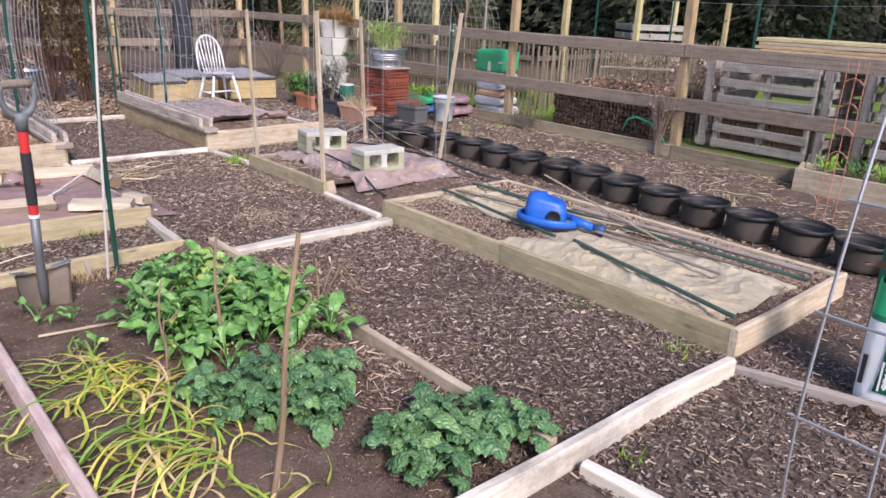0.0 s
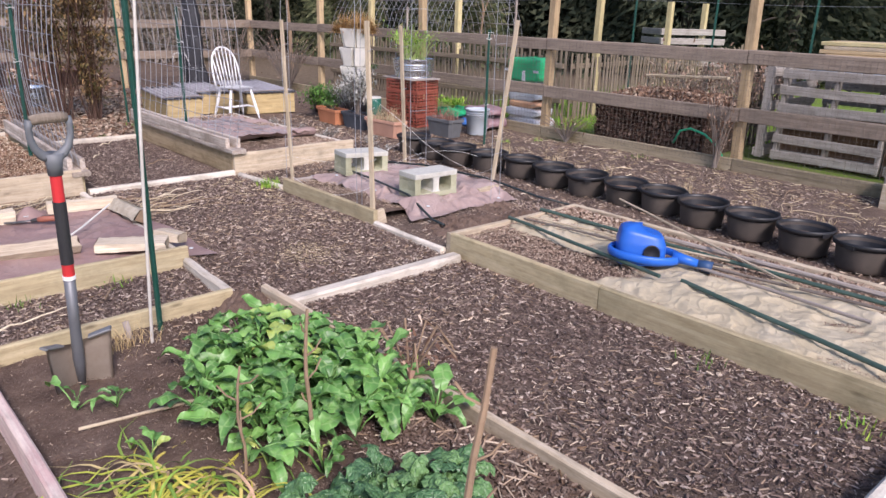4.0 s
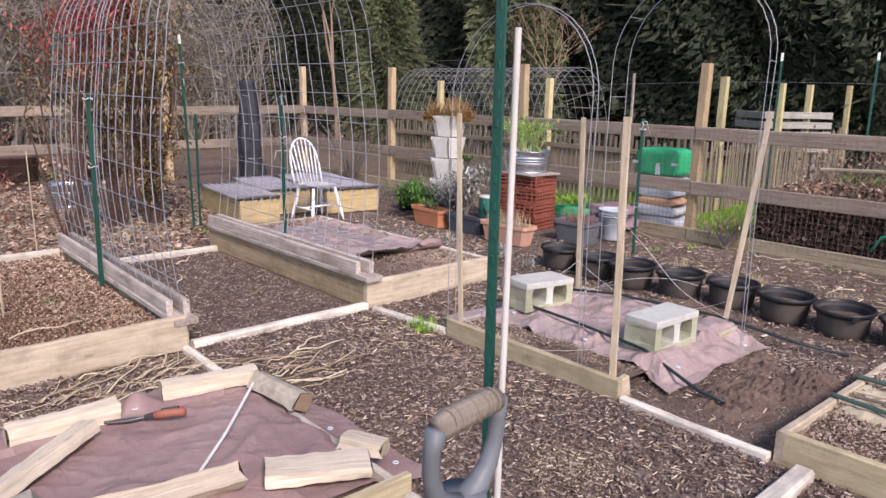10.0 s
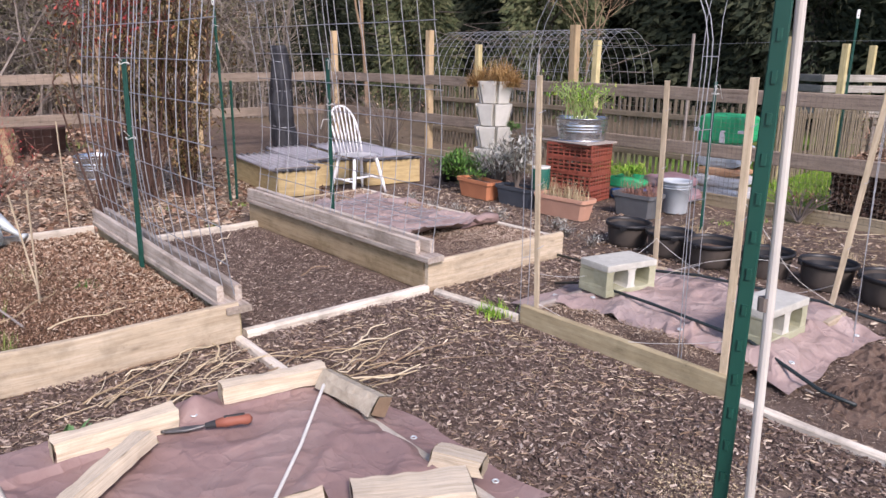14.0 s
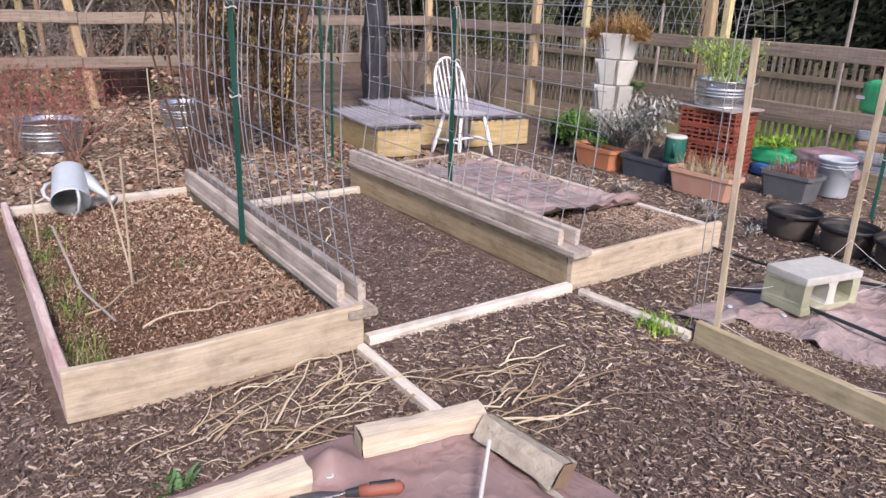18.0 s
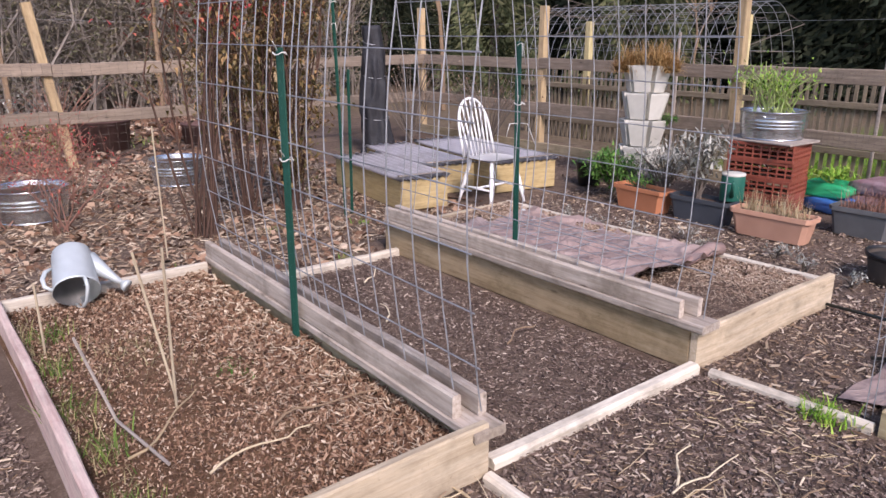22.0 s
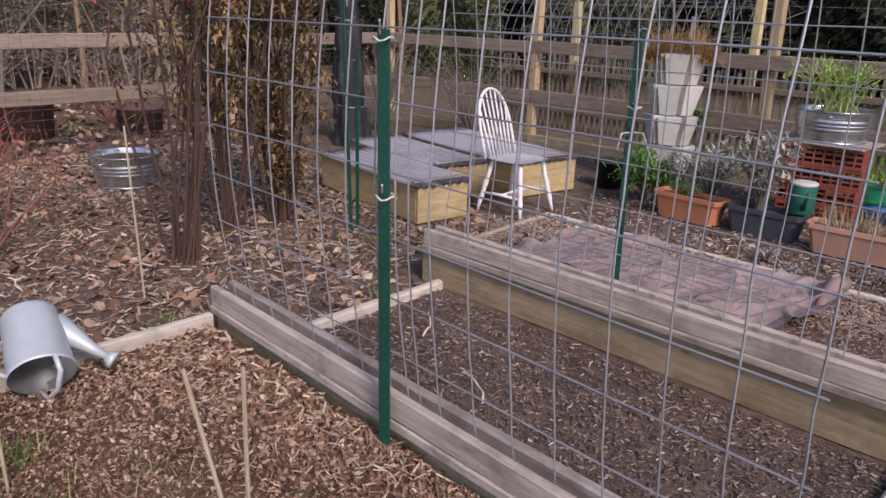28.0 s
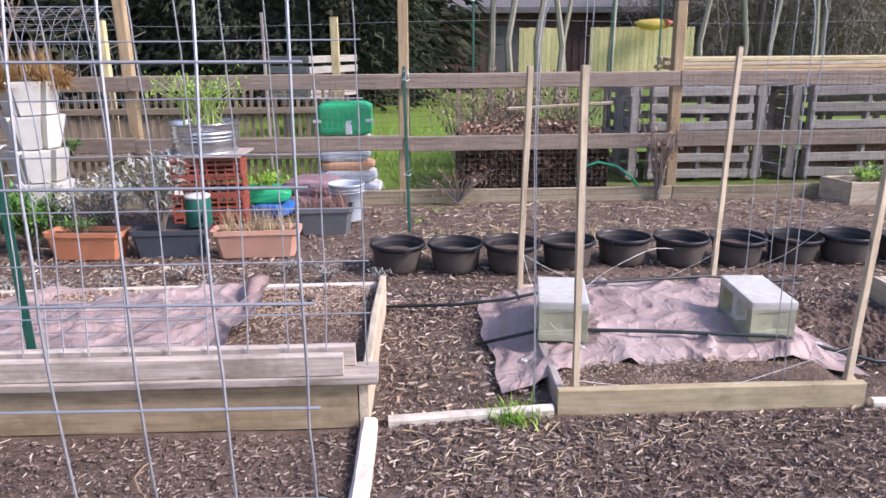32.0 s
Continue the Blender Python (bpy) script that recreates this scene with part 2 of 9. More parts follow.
M_BEDCHIP = leafy("brown_bed_mulch", [(0.0, (0.14, 0.088, 0.062)), (0.4, (0.29, 0.20, 0.145)), (0.8, (0.43, 0.325, 0.245)), (1.0, (0.58, 0.48, 0.37))], 0.9)
M_DEADLEAF = leafy("dry_leaf", [(0.0, (0.085, 0.048, 0.034)), (0.35, (0.165, 0.088, 0.054)), (0.7, (0.33, 0.20, 0.130)), (0.9, (0.48, 0.34, 0.24)), (1.0, (0.64, 0.52, 0.40))], 0.75)
# for the sides of the leaf bin, with their shade in the colour
M_DARKLEAF = leafy("shaded_brown_leaf", [(0.0, (0.030, 0.015, 0.011)), (0.5, (0.075, 0.040, 0.028)), (0.9, (0.15, 0.09, 0.065)), (1.0, (0.28, 0.20, 0.15))], 0.9)
M_STRAW = leafy("straw", [(0.0, (0.30, 0.22, 0.12)), (0.5, (0.47, 0.37, 0.22)), (1.0, (0.62, 0.52, 0.35))], 0.85)
def tarp_material(name, a, b, dust, rough, depth=0.75):
    """Woven plastic sheet with sharp creases, scuffs and dried mud."""
    n = Nodes(name, rough, spec=0.35)
    v = n.coords("Object")
    warp = n.add("TexNoise", Scale=3.0, Detail=3.0)
    n.link(v, warp.inputs["Vector"])
    off = n.add("VectorMath")
    off.operation = 'MULTIPLY_ADD'
    n.link(warp.outputs["Color"], off.inputs[0])
    off.inputs[1].default_value = (0.35, 0.35, 0.35)
    n.link(v, off.inputs[2])
    h = []
    for sc in (5.5, 13.0):
        vo = n.add("TexVoronoi", Scale=sc)
        vo.feature = 'DISTANCE_TO_EDGE'
        n.link(off.outputs[0], vo.inputs["Vector"])
        h.append(n.ramp(vo.outputs["Distance"], [(0.0, (1,) * 3), (0.16, (0.25,) * 3), (0.45, (0,) * 3)]))
    f = n.noise(v, 9, 6, 0.65)
    col = n.mix(f, a, b)
    col = n.mix(n.ramp(n.noise(v, 2.2, 6, 0.7), [(0.48, (0,) * 3), (0.72, (0.6,) * 3)]), col, dust)
    col = n.mix(n.ramp(n.noise(v, 26, 4, 0.7), [(0.62, (0,) * 3), (0.72, (0.5,) * 3)]), col, tuple(c * 0.45 for c in a))
    n.bump(n.mix(0.42, h[0], h[1]), depth, 0.012)
    return n.done(col)


M_BURLAP = tarp_material("sun_bleached_burlap", (0.37, 0.305, 0.20), (0.54, 0.46, 0.32), (0.63, 0.555, 0.425), 0.95, 0.6)
M_TARP = tarp_material("brown_tarp", (0.225, 0.142, 0.128), (0.30, 0.20, 0.178), (0.36, 0.275, 0.245), 0.55, 0.4)
M_TARPPALE = tarp_material("faded_brown_tarp", (0.27, 0.19, 0.17), (0.40, 0.30, 0.27), (0.48, 0.40, 0.37), 0.5)
M_BLACKPOT = plain("black_plastic", (0.012, 0.012, 0.014), (0.026, 0.026, 0.028), 6, 0.42, bump=0.05)
M_DUSTYPOT = plain("muddy_black_plastic", (0.035, 0.030, 0.027), (0.125, 0.10, 0.082), 7, 0.7, bump=0.08)
M_GREENPOST = plain("green_painted_steel", (0.007, 0.058, 0.042), (0.012, 0.085, 0.062), 8, 0.42, 0.0, 0.08)
M_DULLPOLE = plain("scuffed_green_pole", (0.020, 0.062, 0.048), (0.085, 0.125, 0.10), 10, 0.55)
M_POLE = plain("beige_plastic", (0.40, 0.37, 0.33), (0.55, 0.52, 0.47), 12, 0.6)
M_REDTUB = plain("dull_red_paint", (0.11, 0.060, 0.055), (0.20, 0.115, 0.10), 6, 0.85)
M_WHITEMARK = plain("white_paint", (0.72, 0.72, 0.70), (0.82, 0.82, 0.80), 10, 0.55)
M_CHAIR = plain("chalky_white_paint", (0.74, 0.74, 0.74), (0.86, 0.86, 0.87), 14, 0.5)
M_GALV = plain("galvanised_steel", (0.58, 0.60, 0.62), (0.76, 0.78, 0.80), 16, 0.27, 0.92, 0.03)
M_WIRE = plain("galvanised_wire", (0.29, 0.30, 0.32), (0.44, 0.45, 0.47), 8, 0.5, 0.5, 0.05)
M_RUSTWIRE = plain("rust_painted_wire", (0.42, 0.16, 0.10), (0.55, 0.24, 0.16), 12, 0.7)
M_ZINC = plain("pale_zinc", (0.50, 0.55, 0.56), (0.64, 0.69, 0.70), 9, 0.5, 0.25, 0.05)
M_CONCRETE = plain("concrete_block", (0.40, 0.395, 0.34), (0.68, 0.67, 0.60), 26, 0.95, bump=0.6, dist=0.006)
M_MOSSCON = plain("mossy_concrete", (0.26, 0.265, 0.15), (0.52, 0.51, 0.38), 18, 0.95, bump=0.6, dist=0.006)
M_BLUE = plain("blue_plastic", (0.012, 0.10, 0.46), (0.020, 0.14, 0.56), 5, 0.38, bump=0.04)
M_DKBLUE = plain("dark_blue_plastic", (0.02, 0.05, 0.13), (0.03, 0.08, 0.18), 5, 0.5)
M_TERRA = plain("terracotta_plastic", (0.50, 0.185, 0.085), (0.60, 0.25, 0.13), 9, 0.6, bump=0.06)
M_TERRAPALE = plain("faded_terracotta", (0.56, 0.30, 0.20), (0.66, 0.38, 0.27), 9, 0.65, bump=0.06)
M_SLATEPOT = plain("slate_grey_plastic", (0.050, 0.058, 0.072), (0.085, 0.095, 0.11), 9, 0.6)
M_GREYPOT = plain("grey_plastic", (0.10, 0.105, 0.11), (0.17, 0.175, 0.18), 9, 0.65)
M_BUCKET = plain("pale_grey_plastic", (0.36, 0.40, 0.43), (0.48, 0.52, 0.55), 8, 0.55)
M_GREENCAN = plain("dark_green_plastic", (0.012, 0.10, 0.075), (0.02, 0.14, 0.10), 8, 0.45)
M_CRATE = plain("red_brown_plastic", (0.20, 0.050, 0.034), (0.31, 0.088, 0.056), 8, 0.5)
M_DARKCRATE = plain("dark_crate_plastic", (0.06, 0.03, 0.025), (0.10, 0.05, 0.04), 8, 0.6)
M_TOWER = plain("stone_white_plastic", (0.55, 0.535, 0.48), (0.70, 0.68, 0.62), 14, 0.7)
M_GREENBAG = plain("green_plastic_film", (0.012, 0.40, 0.16), (0.02, 0.50, 0.22), 5, 0.4, bump=0.25, dist=0.02)
M_DKGREENBAG = plain("dark_green_print", (0.008, 0.17, 0.085), (0.012, 0.21, 0.11), 5, 0.4, bump=0.2, dist=0.02)
M_WHITEBAG = plain("white_plastic_film", (0.70, 0.71, 0.72), (0.84, 0.84, 0.85), 6, 0.4, bump=0.3, dist=0.02)
M_BLUEBAG = plain("pale_blue_film", (0.38, 0.46, 0.55), (0.58, 0.64, 0.70), 5, 0.45, bump=0.3, dist=0.02)
M_REDBAG = plain("maroon_print_film", (0.16, 0.03, 0.05), (0.50, 0.40, 0.42), 11, 0.45, bump=0.3, dist=0.02)
M_ORANGEBAG = plain("orange_print_film", (0.62, 0.22, 0.05), (0.72, 0.55, 0.40), 9, 0.45)
M_PINKPRINT = plain("flowered_film", (0.30, 0.46, 0.10), (0.70, 0.22, 0.38), 26, 0.5, bump=0.2)
M_PEAT = soil_material("peat", (0.02, 0.012, 0.008), (0.04, 0.024, 0.016), (0.07, 0.045, 0.03))
M_BRIGHTHOSE = plain("bright_green_hose", (0.015, 0.42, 0.20), (0.02, 0.50, 0.26), 8, 0.4)
M_BLACKHOSE = plain("black_hose", (0.012, 0.02, 0.022), (0.025, 0.035, 0.036), 8, 0.45)
M_GRIPBLACK = plain("black_rubber", (0.02, 0.02, 0.022), (0.04, 0.04, 0.042), 12, 0.6)
M_GREYPLASTIC = plain("scuffed_grey_plastic", (0.10, 0.11, 0.12), (0.17, 0.18, 0.19), 9, 0.5)
M_RED = plain("red_paint", (0.50, 0.025, 0.03), (0.62, 0.05, 0.05), 12, 0.45)
M_ORANGE = plain("orange_rubber", (0.46, 0.12, 0.06), (0.58, 0.19, 0.11), 12, 0.5)
M_DULLGRIP = plain("dull_rubber", (0.24, 0.075, 0.045), (0.36, 0.13, 0.085), 12, 0.6)
M_STEEL = plain("worn_steel", (0.20, 0.20, 0.20), (0.42, 0.41, 0.40), 10, 0.45, 0.7)
M_MUDSTEEL = plain("muddy_steel", (0.30, 0.235, 0.18), (0.50, 0.42, 0.345), 14, 0.8, 0.0, 0.4)
M_DARKSTEEL = plain("dark_steel", (0.10, 0.105, 0.115), (0.20, 0.205, 0.215), 10, 0.5, 0.4)
M_VINE = leafy("dry_vine_stem", [(0.0, (0.40, 0.30, 0.18)), (0.5, (0.57, 0.46, 0.30)), (1.0, (0.72, 0.62, 0.45))], 0.85, False)
M_CORK = wood("worn_grip", (0.14, 0.11, 0.085), (0.22, 0.18, 0.14), (0.30, 0.25, 0.20), stain=0.3)
M_STRING = plain("white_string", (0.62, 0.61, 0.57), (0.74, 0.73, 0.70), 20, 0.9)
def veined(name, stops, vein, cells, rough, strength, dist):
    """Leaf with lighter veins between raised cells."""
    n = Nodes(name, rough, 0, 0.5)
    col = n.ramp(n.random(), stops)
    v = n.coords("Object")
    vo = n.add("TexVoronoi", Scale=cells)
    vo.feature = 'DISTANCE_TO_EDGE'
    n.link(v, vo.inputs["Vector"])
    col = n.mix(n.ramp(vo.outputs["Distance"], [(0.0, (0.55,) * 3), (0.10, (0,) * 3)]), col, vein)
    f = n.noise(v, 30.0, 4)
    col = n.mix(0.6, col, n.ramp(f, [(0.3, (0.65,) * 3), (0.7, (1.25,) * 3)]), 'MULTIPLY')
    n.bump(n.ramp(vo.outputs["Distance"], [(0.0, (0,) * 3), (0.35, (1,) * 3)]), strength, dist)
    return n.done(col)


M_SPINACH = veined("spinach_leaf", [(0.0, (0.055, 0.155, 0.034)), (0.5, (0.105, 0.255, 0.055)), (0.95, (0.17, 0.36, 0.085)), (1.0, (0.36, 0.42, 0.10))], (0.26, 0.40, 0.15), 30.0, 0.42, 0.4, 0.004)
M_SAVOY = veined("savoy_leaf", [(0.0, (0.050, 0.130, 0.050)), (0.6, (0.088, 0.205, 0.072)), (1.0, (0.16, 0.30, 0.10))], (0.18, 0.31, 0.14), 60.0, 0.40, 0.7, 0.006)
M_STEM = plain("pale_green_stem", (0.26, 0.36, 0.10), (0.38, 0.46, 0.18), 20, 0.6)
M_ONION = leafy("yellowing_onion_blade", [(0.0, (0.11, 0.25, 0.045)), (0.3, (0.25, 0.37, 0.06)), (0.5, (0.45, 0.46, 0.07)), (0.68, (0.62, 0.52, 0.10)), (0.85, (0.55, 0.44, 0.20)), (1.0, (0.50, 0.32, 0.20))], 0.45, False)
M_GRASS = leafy("grass_blade", [(0.0, (0.06, 0.13, 0.02)), (0.6, (0.13, 0.23, 0.04)), (1.0, (0.30, 0.34, 0.10))], 0.7)
M_STALK = plain("dry_brown_stalk", (0.20, 0.13, 0.08), (0.34, 0.24, 0.155), 22, 0.85, bump=0.4)
M_SHRUBSTEM = plain("shrub_bark", (0.055, 0.030, 0.022), (0.13, 0.075, 0.055), 20, 0.9, bump=0.4)
M_TWIG = plain("grey_twig", (0.12, 0.095, 0.08), (0.22, 0.185, 0.155), 20, 0.9)
M_REDTWIG = plain("red_twig", (0.20, 0.10, 0.075), (0.34, 0.18, 0.13), 20, 0.8)
M_DRYGRASS = leafy("dry_orange_grass", [(0.0, (0.24, 0.13, 0.05)), (0.5, (0.40, 0.24, 0.09)), (1.0, (0.55, 0.38, 0.18))], 0.85)
M_DRYSEDGE = leafy("faded_sedge", [(0.0, (0.19, 0.18, 0.085)), (0.5, (0.34, 0.29, 0.15)), (1.0, (0.50, 0.42, 0.24))])
M_DRYSCRUB = leafy("dry_scrub", [(0.0, (0.16, 0.11, 0.085)), (0.5, (0.27, 0.20, 0.155)), (1.0, (0.36, 0.30, 0.21))], 0.9)
M_SAGE = leafy("silver_leaf", [(0.0, (0.17, 0.18, 0.15)), (0.5, (0.33, 0.33, 0.29)), (1.0, (0.52, 0.51, 0.46))], 0.8)
M_HERB = leafy("herb_green", [(0.0, (0.035, 0.10, 0.02)), (0.6, (0.08, 0.20, 0.035)), (1.0, (0.16, 0.30, 0.06))], 0.6)
M_LIME = leafy("lime_leaf", [(0.0, (0.10, 0.24, 0.02)), (0.6, (0.20, 0.38, 0.04)), (1.0, (0.38, 0.46, 0.08))], 0.6)
M_SHRUB = leafy("autumn_leaf", [(0.0, (0.085, 0.085, 0.028)), (0.45, (0.19, 0.135, 0.055)), (0.8, (0.29, 0.175, 0.075)), (1.0, (0.38, 0.25, 0.12))])
M_REDLEAF = leafy("red_leaf", [(0.0, (0.20, 0.035, 0.03)), (0.6, (0.42, 0.055, 0.055)), (1.0, (0.50, 0.17, 0.10))], 0.65)
M_CONIFER = leafy("evergreen_needles", [(0.0, (0.020, 0.028, 0.020)), (0.5, (0.038, 0.048, 0.031)), (1.0, (0.075, 0.082, 0.050))], 0.95, True, 0.08)
M_CONIFER_LIGHT = leafy("light_evergreen", [(0.0, (0.055, 0.072, 0.038)), (0.5, (0.095, 0.112, 0.055)), (1.0, (0.165, 0.165, 0.09))], 0.9, True, 0.1)
M_BRUSH = plain("brush_bark", (0.18, 0.15, 0.13), (0.34, 0.295, 0.255), 20, 0.9)
M_BRUSHLEAF = leafy("olive_brush_leaf", [(0.0, (0.085, 0.09, 0.045)), (0.5, (0.17, 0.155, 0.09)), (1.0, (0.31, 0.26, 0.18))])
M_TRUNK = plain("tree_bark", (0.05, 0.042, 0.035), (0.14, 0.12, 0.10), 14, 0.95, bump=0.8, dist=0.02)
M_PALETRUNK = plain("pale_bark", (0.20, 0.185, 0.14), (0.36, 0.335, 0.27), 10, 0.9, bump=0.5, dist=0.01)
M_BLACKFILM = plain("black_sheet", (0.012, 0.012, 0.015), (0.042, 0.043, 0.050), 9, 0.62, bump=0.7, dist=0.03)
M_SHED = plain("dark_red_siding", (0.085, 0.048, 0.043), (0.14, 0.082, 0.072), 6, 0.85)
M_ROOF = plain("dark_shingle", (0.09, 0.086, 0.088), (0.18, 0.172, 0.17), 9, 0.9)
M_NEWFENCE = wood("fresh_fence_board", (0.50, 0.44, 0.19), (0.60, 0.55, 0.27), (0.70, 0.65, 0.38), stain=0.15, stain_col=(0.35, 0.3, 0.16))
def corrugated_material():
    """Cloudy sheet; the shade in the valleys between its ribs is put into the colour."""
    n = Nodes("cloudy_corrugated_plastic", 0.26, spec=0.6)
    v = n.coords("Object")
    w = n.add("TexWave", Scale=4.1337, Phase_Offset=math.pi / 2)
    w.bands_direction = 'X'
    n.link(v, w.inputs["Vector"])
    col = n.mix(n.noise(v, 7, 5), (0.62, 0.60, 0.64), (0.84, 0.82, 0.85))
    # wave darkens the valleys, painting the shade between the ribs
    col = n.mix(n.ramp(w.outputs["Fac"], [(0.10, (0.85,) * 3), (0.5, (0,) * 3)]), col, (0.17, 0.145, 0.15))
    col = n.mix(n.ramp(n.noise(v, 2.6, 6, 0.7), [(0.52, (0,) * 3), (0.75, (0.6,) * 3)]), col, (0.34, 0.30, 0.29))
    return n.done(col)


M_CLEAR = corrugated_material()
M_YELLOW = plain("yellow_paint", (0.60, 0.42, 0.05), (0.68, 0.50, 0.10), 6, 0.5)
M_FARBLUE = plain("faded_blue_plastic", (0.03, 0.12, 0.42), (0.06, 0.2, 0.5), 6, 0.5)

# ---- geometry helpers ----
RNG = random.Random(7)
U = RNG.uniform


def part(name, bm, material, parent=None, label="", smooth=False):
    """Links a bmesh as one mesh object, under a thing or a part."""
    me = bpy.data.meshes.new(name)
    bm.to_mesh(me)
    bm.free()
    me.materials.append(material)
    if smooth:
        me.polygons.foreach_set("use_smooth", [True] * len(me.polygons))
    ob = new(name, me)
    if parent is not None:
        ob.parent = parent
    if label:
        tagged(ob, label)
    return ob


def thing(name, label, category, m=None, group="", kind=""):
    """An Empty at a thing's base."""
    ob = new(name)
    ob.empty_display_size = 0.1
    if m is not None:
        ob.matrix_world = m
    return tagged(ob, label, category, group, kind)


def raw(name, verts, faces, material, parent=None, label="", smooth=False):
    me = bpy.data.meshes.new(name)
    me.from_pydata(verts, [], faces)
    me.materials.append(material)
    if smooth:
        me.polygons.foreach_set("use_smooth", [True] * len(me.polygons))
    ob = new(name, me)
    if parent is not None:
        ob.parent = parent
    if label:
        tagged(ob, label)
    return ob


def bar(bm, p0, p1, w, h, up=(0, 0, 1), chamfer=0.006, segs=6, wob=0.003, taper=1.0, twist=0.0):
    """A board with chamfered, slightly uneven edges whose axis runs from p0 to p1; w across, h along up."""
    lay = bm.verts.layers.float_vector.get("grain") or bm.verts.layers.float_vector.new("grain")
    p0, p1 = Vector(p0), Vector(p1)
    d = p1 - p0
    ln = d.length
    d = d / ln
    up = Vector(up)
    side = d.cross(up).normalized()
    up = side.cross(d).normalized()
    c = min(chamfer, 0.3 * min(w, h))
    ring = [(-w / 2 + c, -h / 2), (w / 2 - c, -h / 2), (w / 2, -h / 2 + c), (w / 2, h / 2 - c),
            (w / 2 - c, h / 2), (-w / 2 + c, h / 2), (-w / 2, h / 2 - c), (-w / 2, -h / 2 + c)]
    off, a0 = U(0, 30), U(0, 9)
    rows = []
    for i in range(segs + 1):
        f = i / segs
        k = 1 + (taper - 1) * f
        bx, bz = wob * (noise.noise((off, f * ln * 1.3, 1)) * 2), wob * (noise.noise((off, f * ln * 1.3, 7)) * 2)
        row = []
        for j, (a, b) in enumerate(ring):
            e = wob * 0.7 * noise.noise((off + j * 3.1, f * ln * 6, 3))
            v = bm.verts.new(p0 + d * (f * ln) + side * (a * k + bx + e) + up * (b * k + bz + e))
            v[lay] = (a0 + f * ln, off + a, b + off * 0.7)
            row.append(v)
        rows.append(row)
    for r0, r1 in zip(rows, rows[1:]):
        for j in range(8):
            bm.faces.new((r0[j], r0[(j + 1) % 8], r1[(j + 1) % 8], r1[j]))
    bm.faces.new(rows[0][::-1])
    bm.faces.new(rows[-1])
    return bm


def lumber(name, p0, p1, w, h, mat, parent=None, label="", **kw):
    ob = part(name, bar(bmesh.new(), p0, p1, w, h, **kw), mat, parent, label)
    return ob


def tube(bm, pts, r, n=8, radii=None, cap=True):
    """A round bar along points."""
    pts = [Vector(p) for p in pts]
    lay = bm.verts.layers.float_vector.get("grain") or bm.verts.layers.float_vector.new("grain")
    rings, ref, along = [], None, 0
    for i, p in enumerate(pts):
        d = (pts[min(i + 1, len(pts) - 1)] - pts[max(i - 1, 0)]).normalized()
        if ref is None:
            ref = d.orthogonal().normalized()
        ref = (ref - d * ref.dot(d)).normalized()
        s = d.cross(ref)
        rr = radii[i] if radii else r
        if i:
            along += (p - pts[i - 1]).length
        ring = []
        for k in range(n):
            a = 2 * math.pi * k / n
            v = bm.verts.new(p + (ref * math.cos(a) + s * math.sin(a)) * rr)
            v[lay] = (along, k / n * 0.2, rr)
            ring.append(v)
        rings.append(ring)
    for a, b in zip(rings, rings[1:]):
        for k in range(n):
            bm.faces.new((a[k], a[(k + 1) % n], b[(k + 1) % n], b[k]))
    if cap:
        bm.faces.new(rings[0][::-1])
        bm.faces.new(rings[-1])
    return bm


def lathe(bm, profile, n=32, centre=(0, 0, 0), sx=1.0, sy=1.0):
    """Turns a profile of (radius, height) round z."""
    c = Vector(centre)
    rings = []
    for r, z in profile:
        if r < 1e-5:
            rings.append([bm.verts.new(c + Vector((0, 0, z)))])
        else:
            rings.append([bm.verts.new(c + Vector((sx * r * math.cos(2 * math.pi * k / n), sy * r * math.sin(2 * math.pi * k / n), z))) for k in range(n)])
    for a, b in zip(rings, rings[1:]):
        for k in range(n):
            q = [a[k % len(a)], a[(k + 1) % len(a)], b[(k + 1) % len(b)], b[k % len(b)]]
            q = list(dict.fromkeys(q))
            if len(q) > 2:
                bm.faces.new(q)
    return bm


def block(bm, lo, hi, bevel=0.0, m=None):
    """A box, with bevelled edges."""
    r = bmesh.ops.create_cube(bm, size=1)["verts"]
    lo, hi = Vector(lo), Vector(hi)
    for v in r:
        v.co = Vector([lo[i] + (v.co[i] + 0.5) * (hi[i] - lo[i]) for i in range(3)])
    if bevel:
        es = list({e for v in r for e in v.link_edges})
        out = bmesh.ops.bevel(bm, geom=es, offset=bevel, segments=2, profile=0.7, affect='EDGES')
        r = list({v for f in out["faces"] for v in f.verts} | {v for v in r if v.is_valid})
    if m is not None:
        bmesh.ops.transform(bm, matrix=m, verts=r)
    return bm


def sheet(bm, fn, nu, nv, thick=0.0):
    """A grid whose points are fn(u, v), u and v from 0 to 1."""
    g = [[bm.verts.new(fn(i / nu, j / nv)) for j in range(nv + 1)] for i in range(nu + 1)]
    for i in range(nu):
        for j in range(nv):
            bm.faces.new((g[i][j], g[i + 1][j], g[i + 1][j + 1], g[i][j + 1]))
    if thick:
        bmesh.ops.solidify(bm, geom=bm.faces[:], thickness=thick)
    return bm


def nz(x, y, s=1.0, k=0.0):
    return noise.noise((x * s, y * s, k))


def ground_z(x, y):
    return 0.012 * nz(x, y, 1.1) + 0.008 * nz(x, y, 4.0, 3) - 0.012


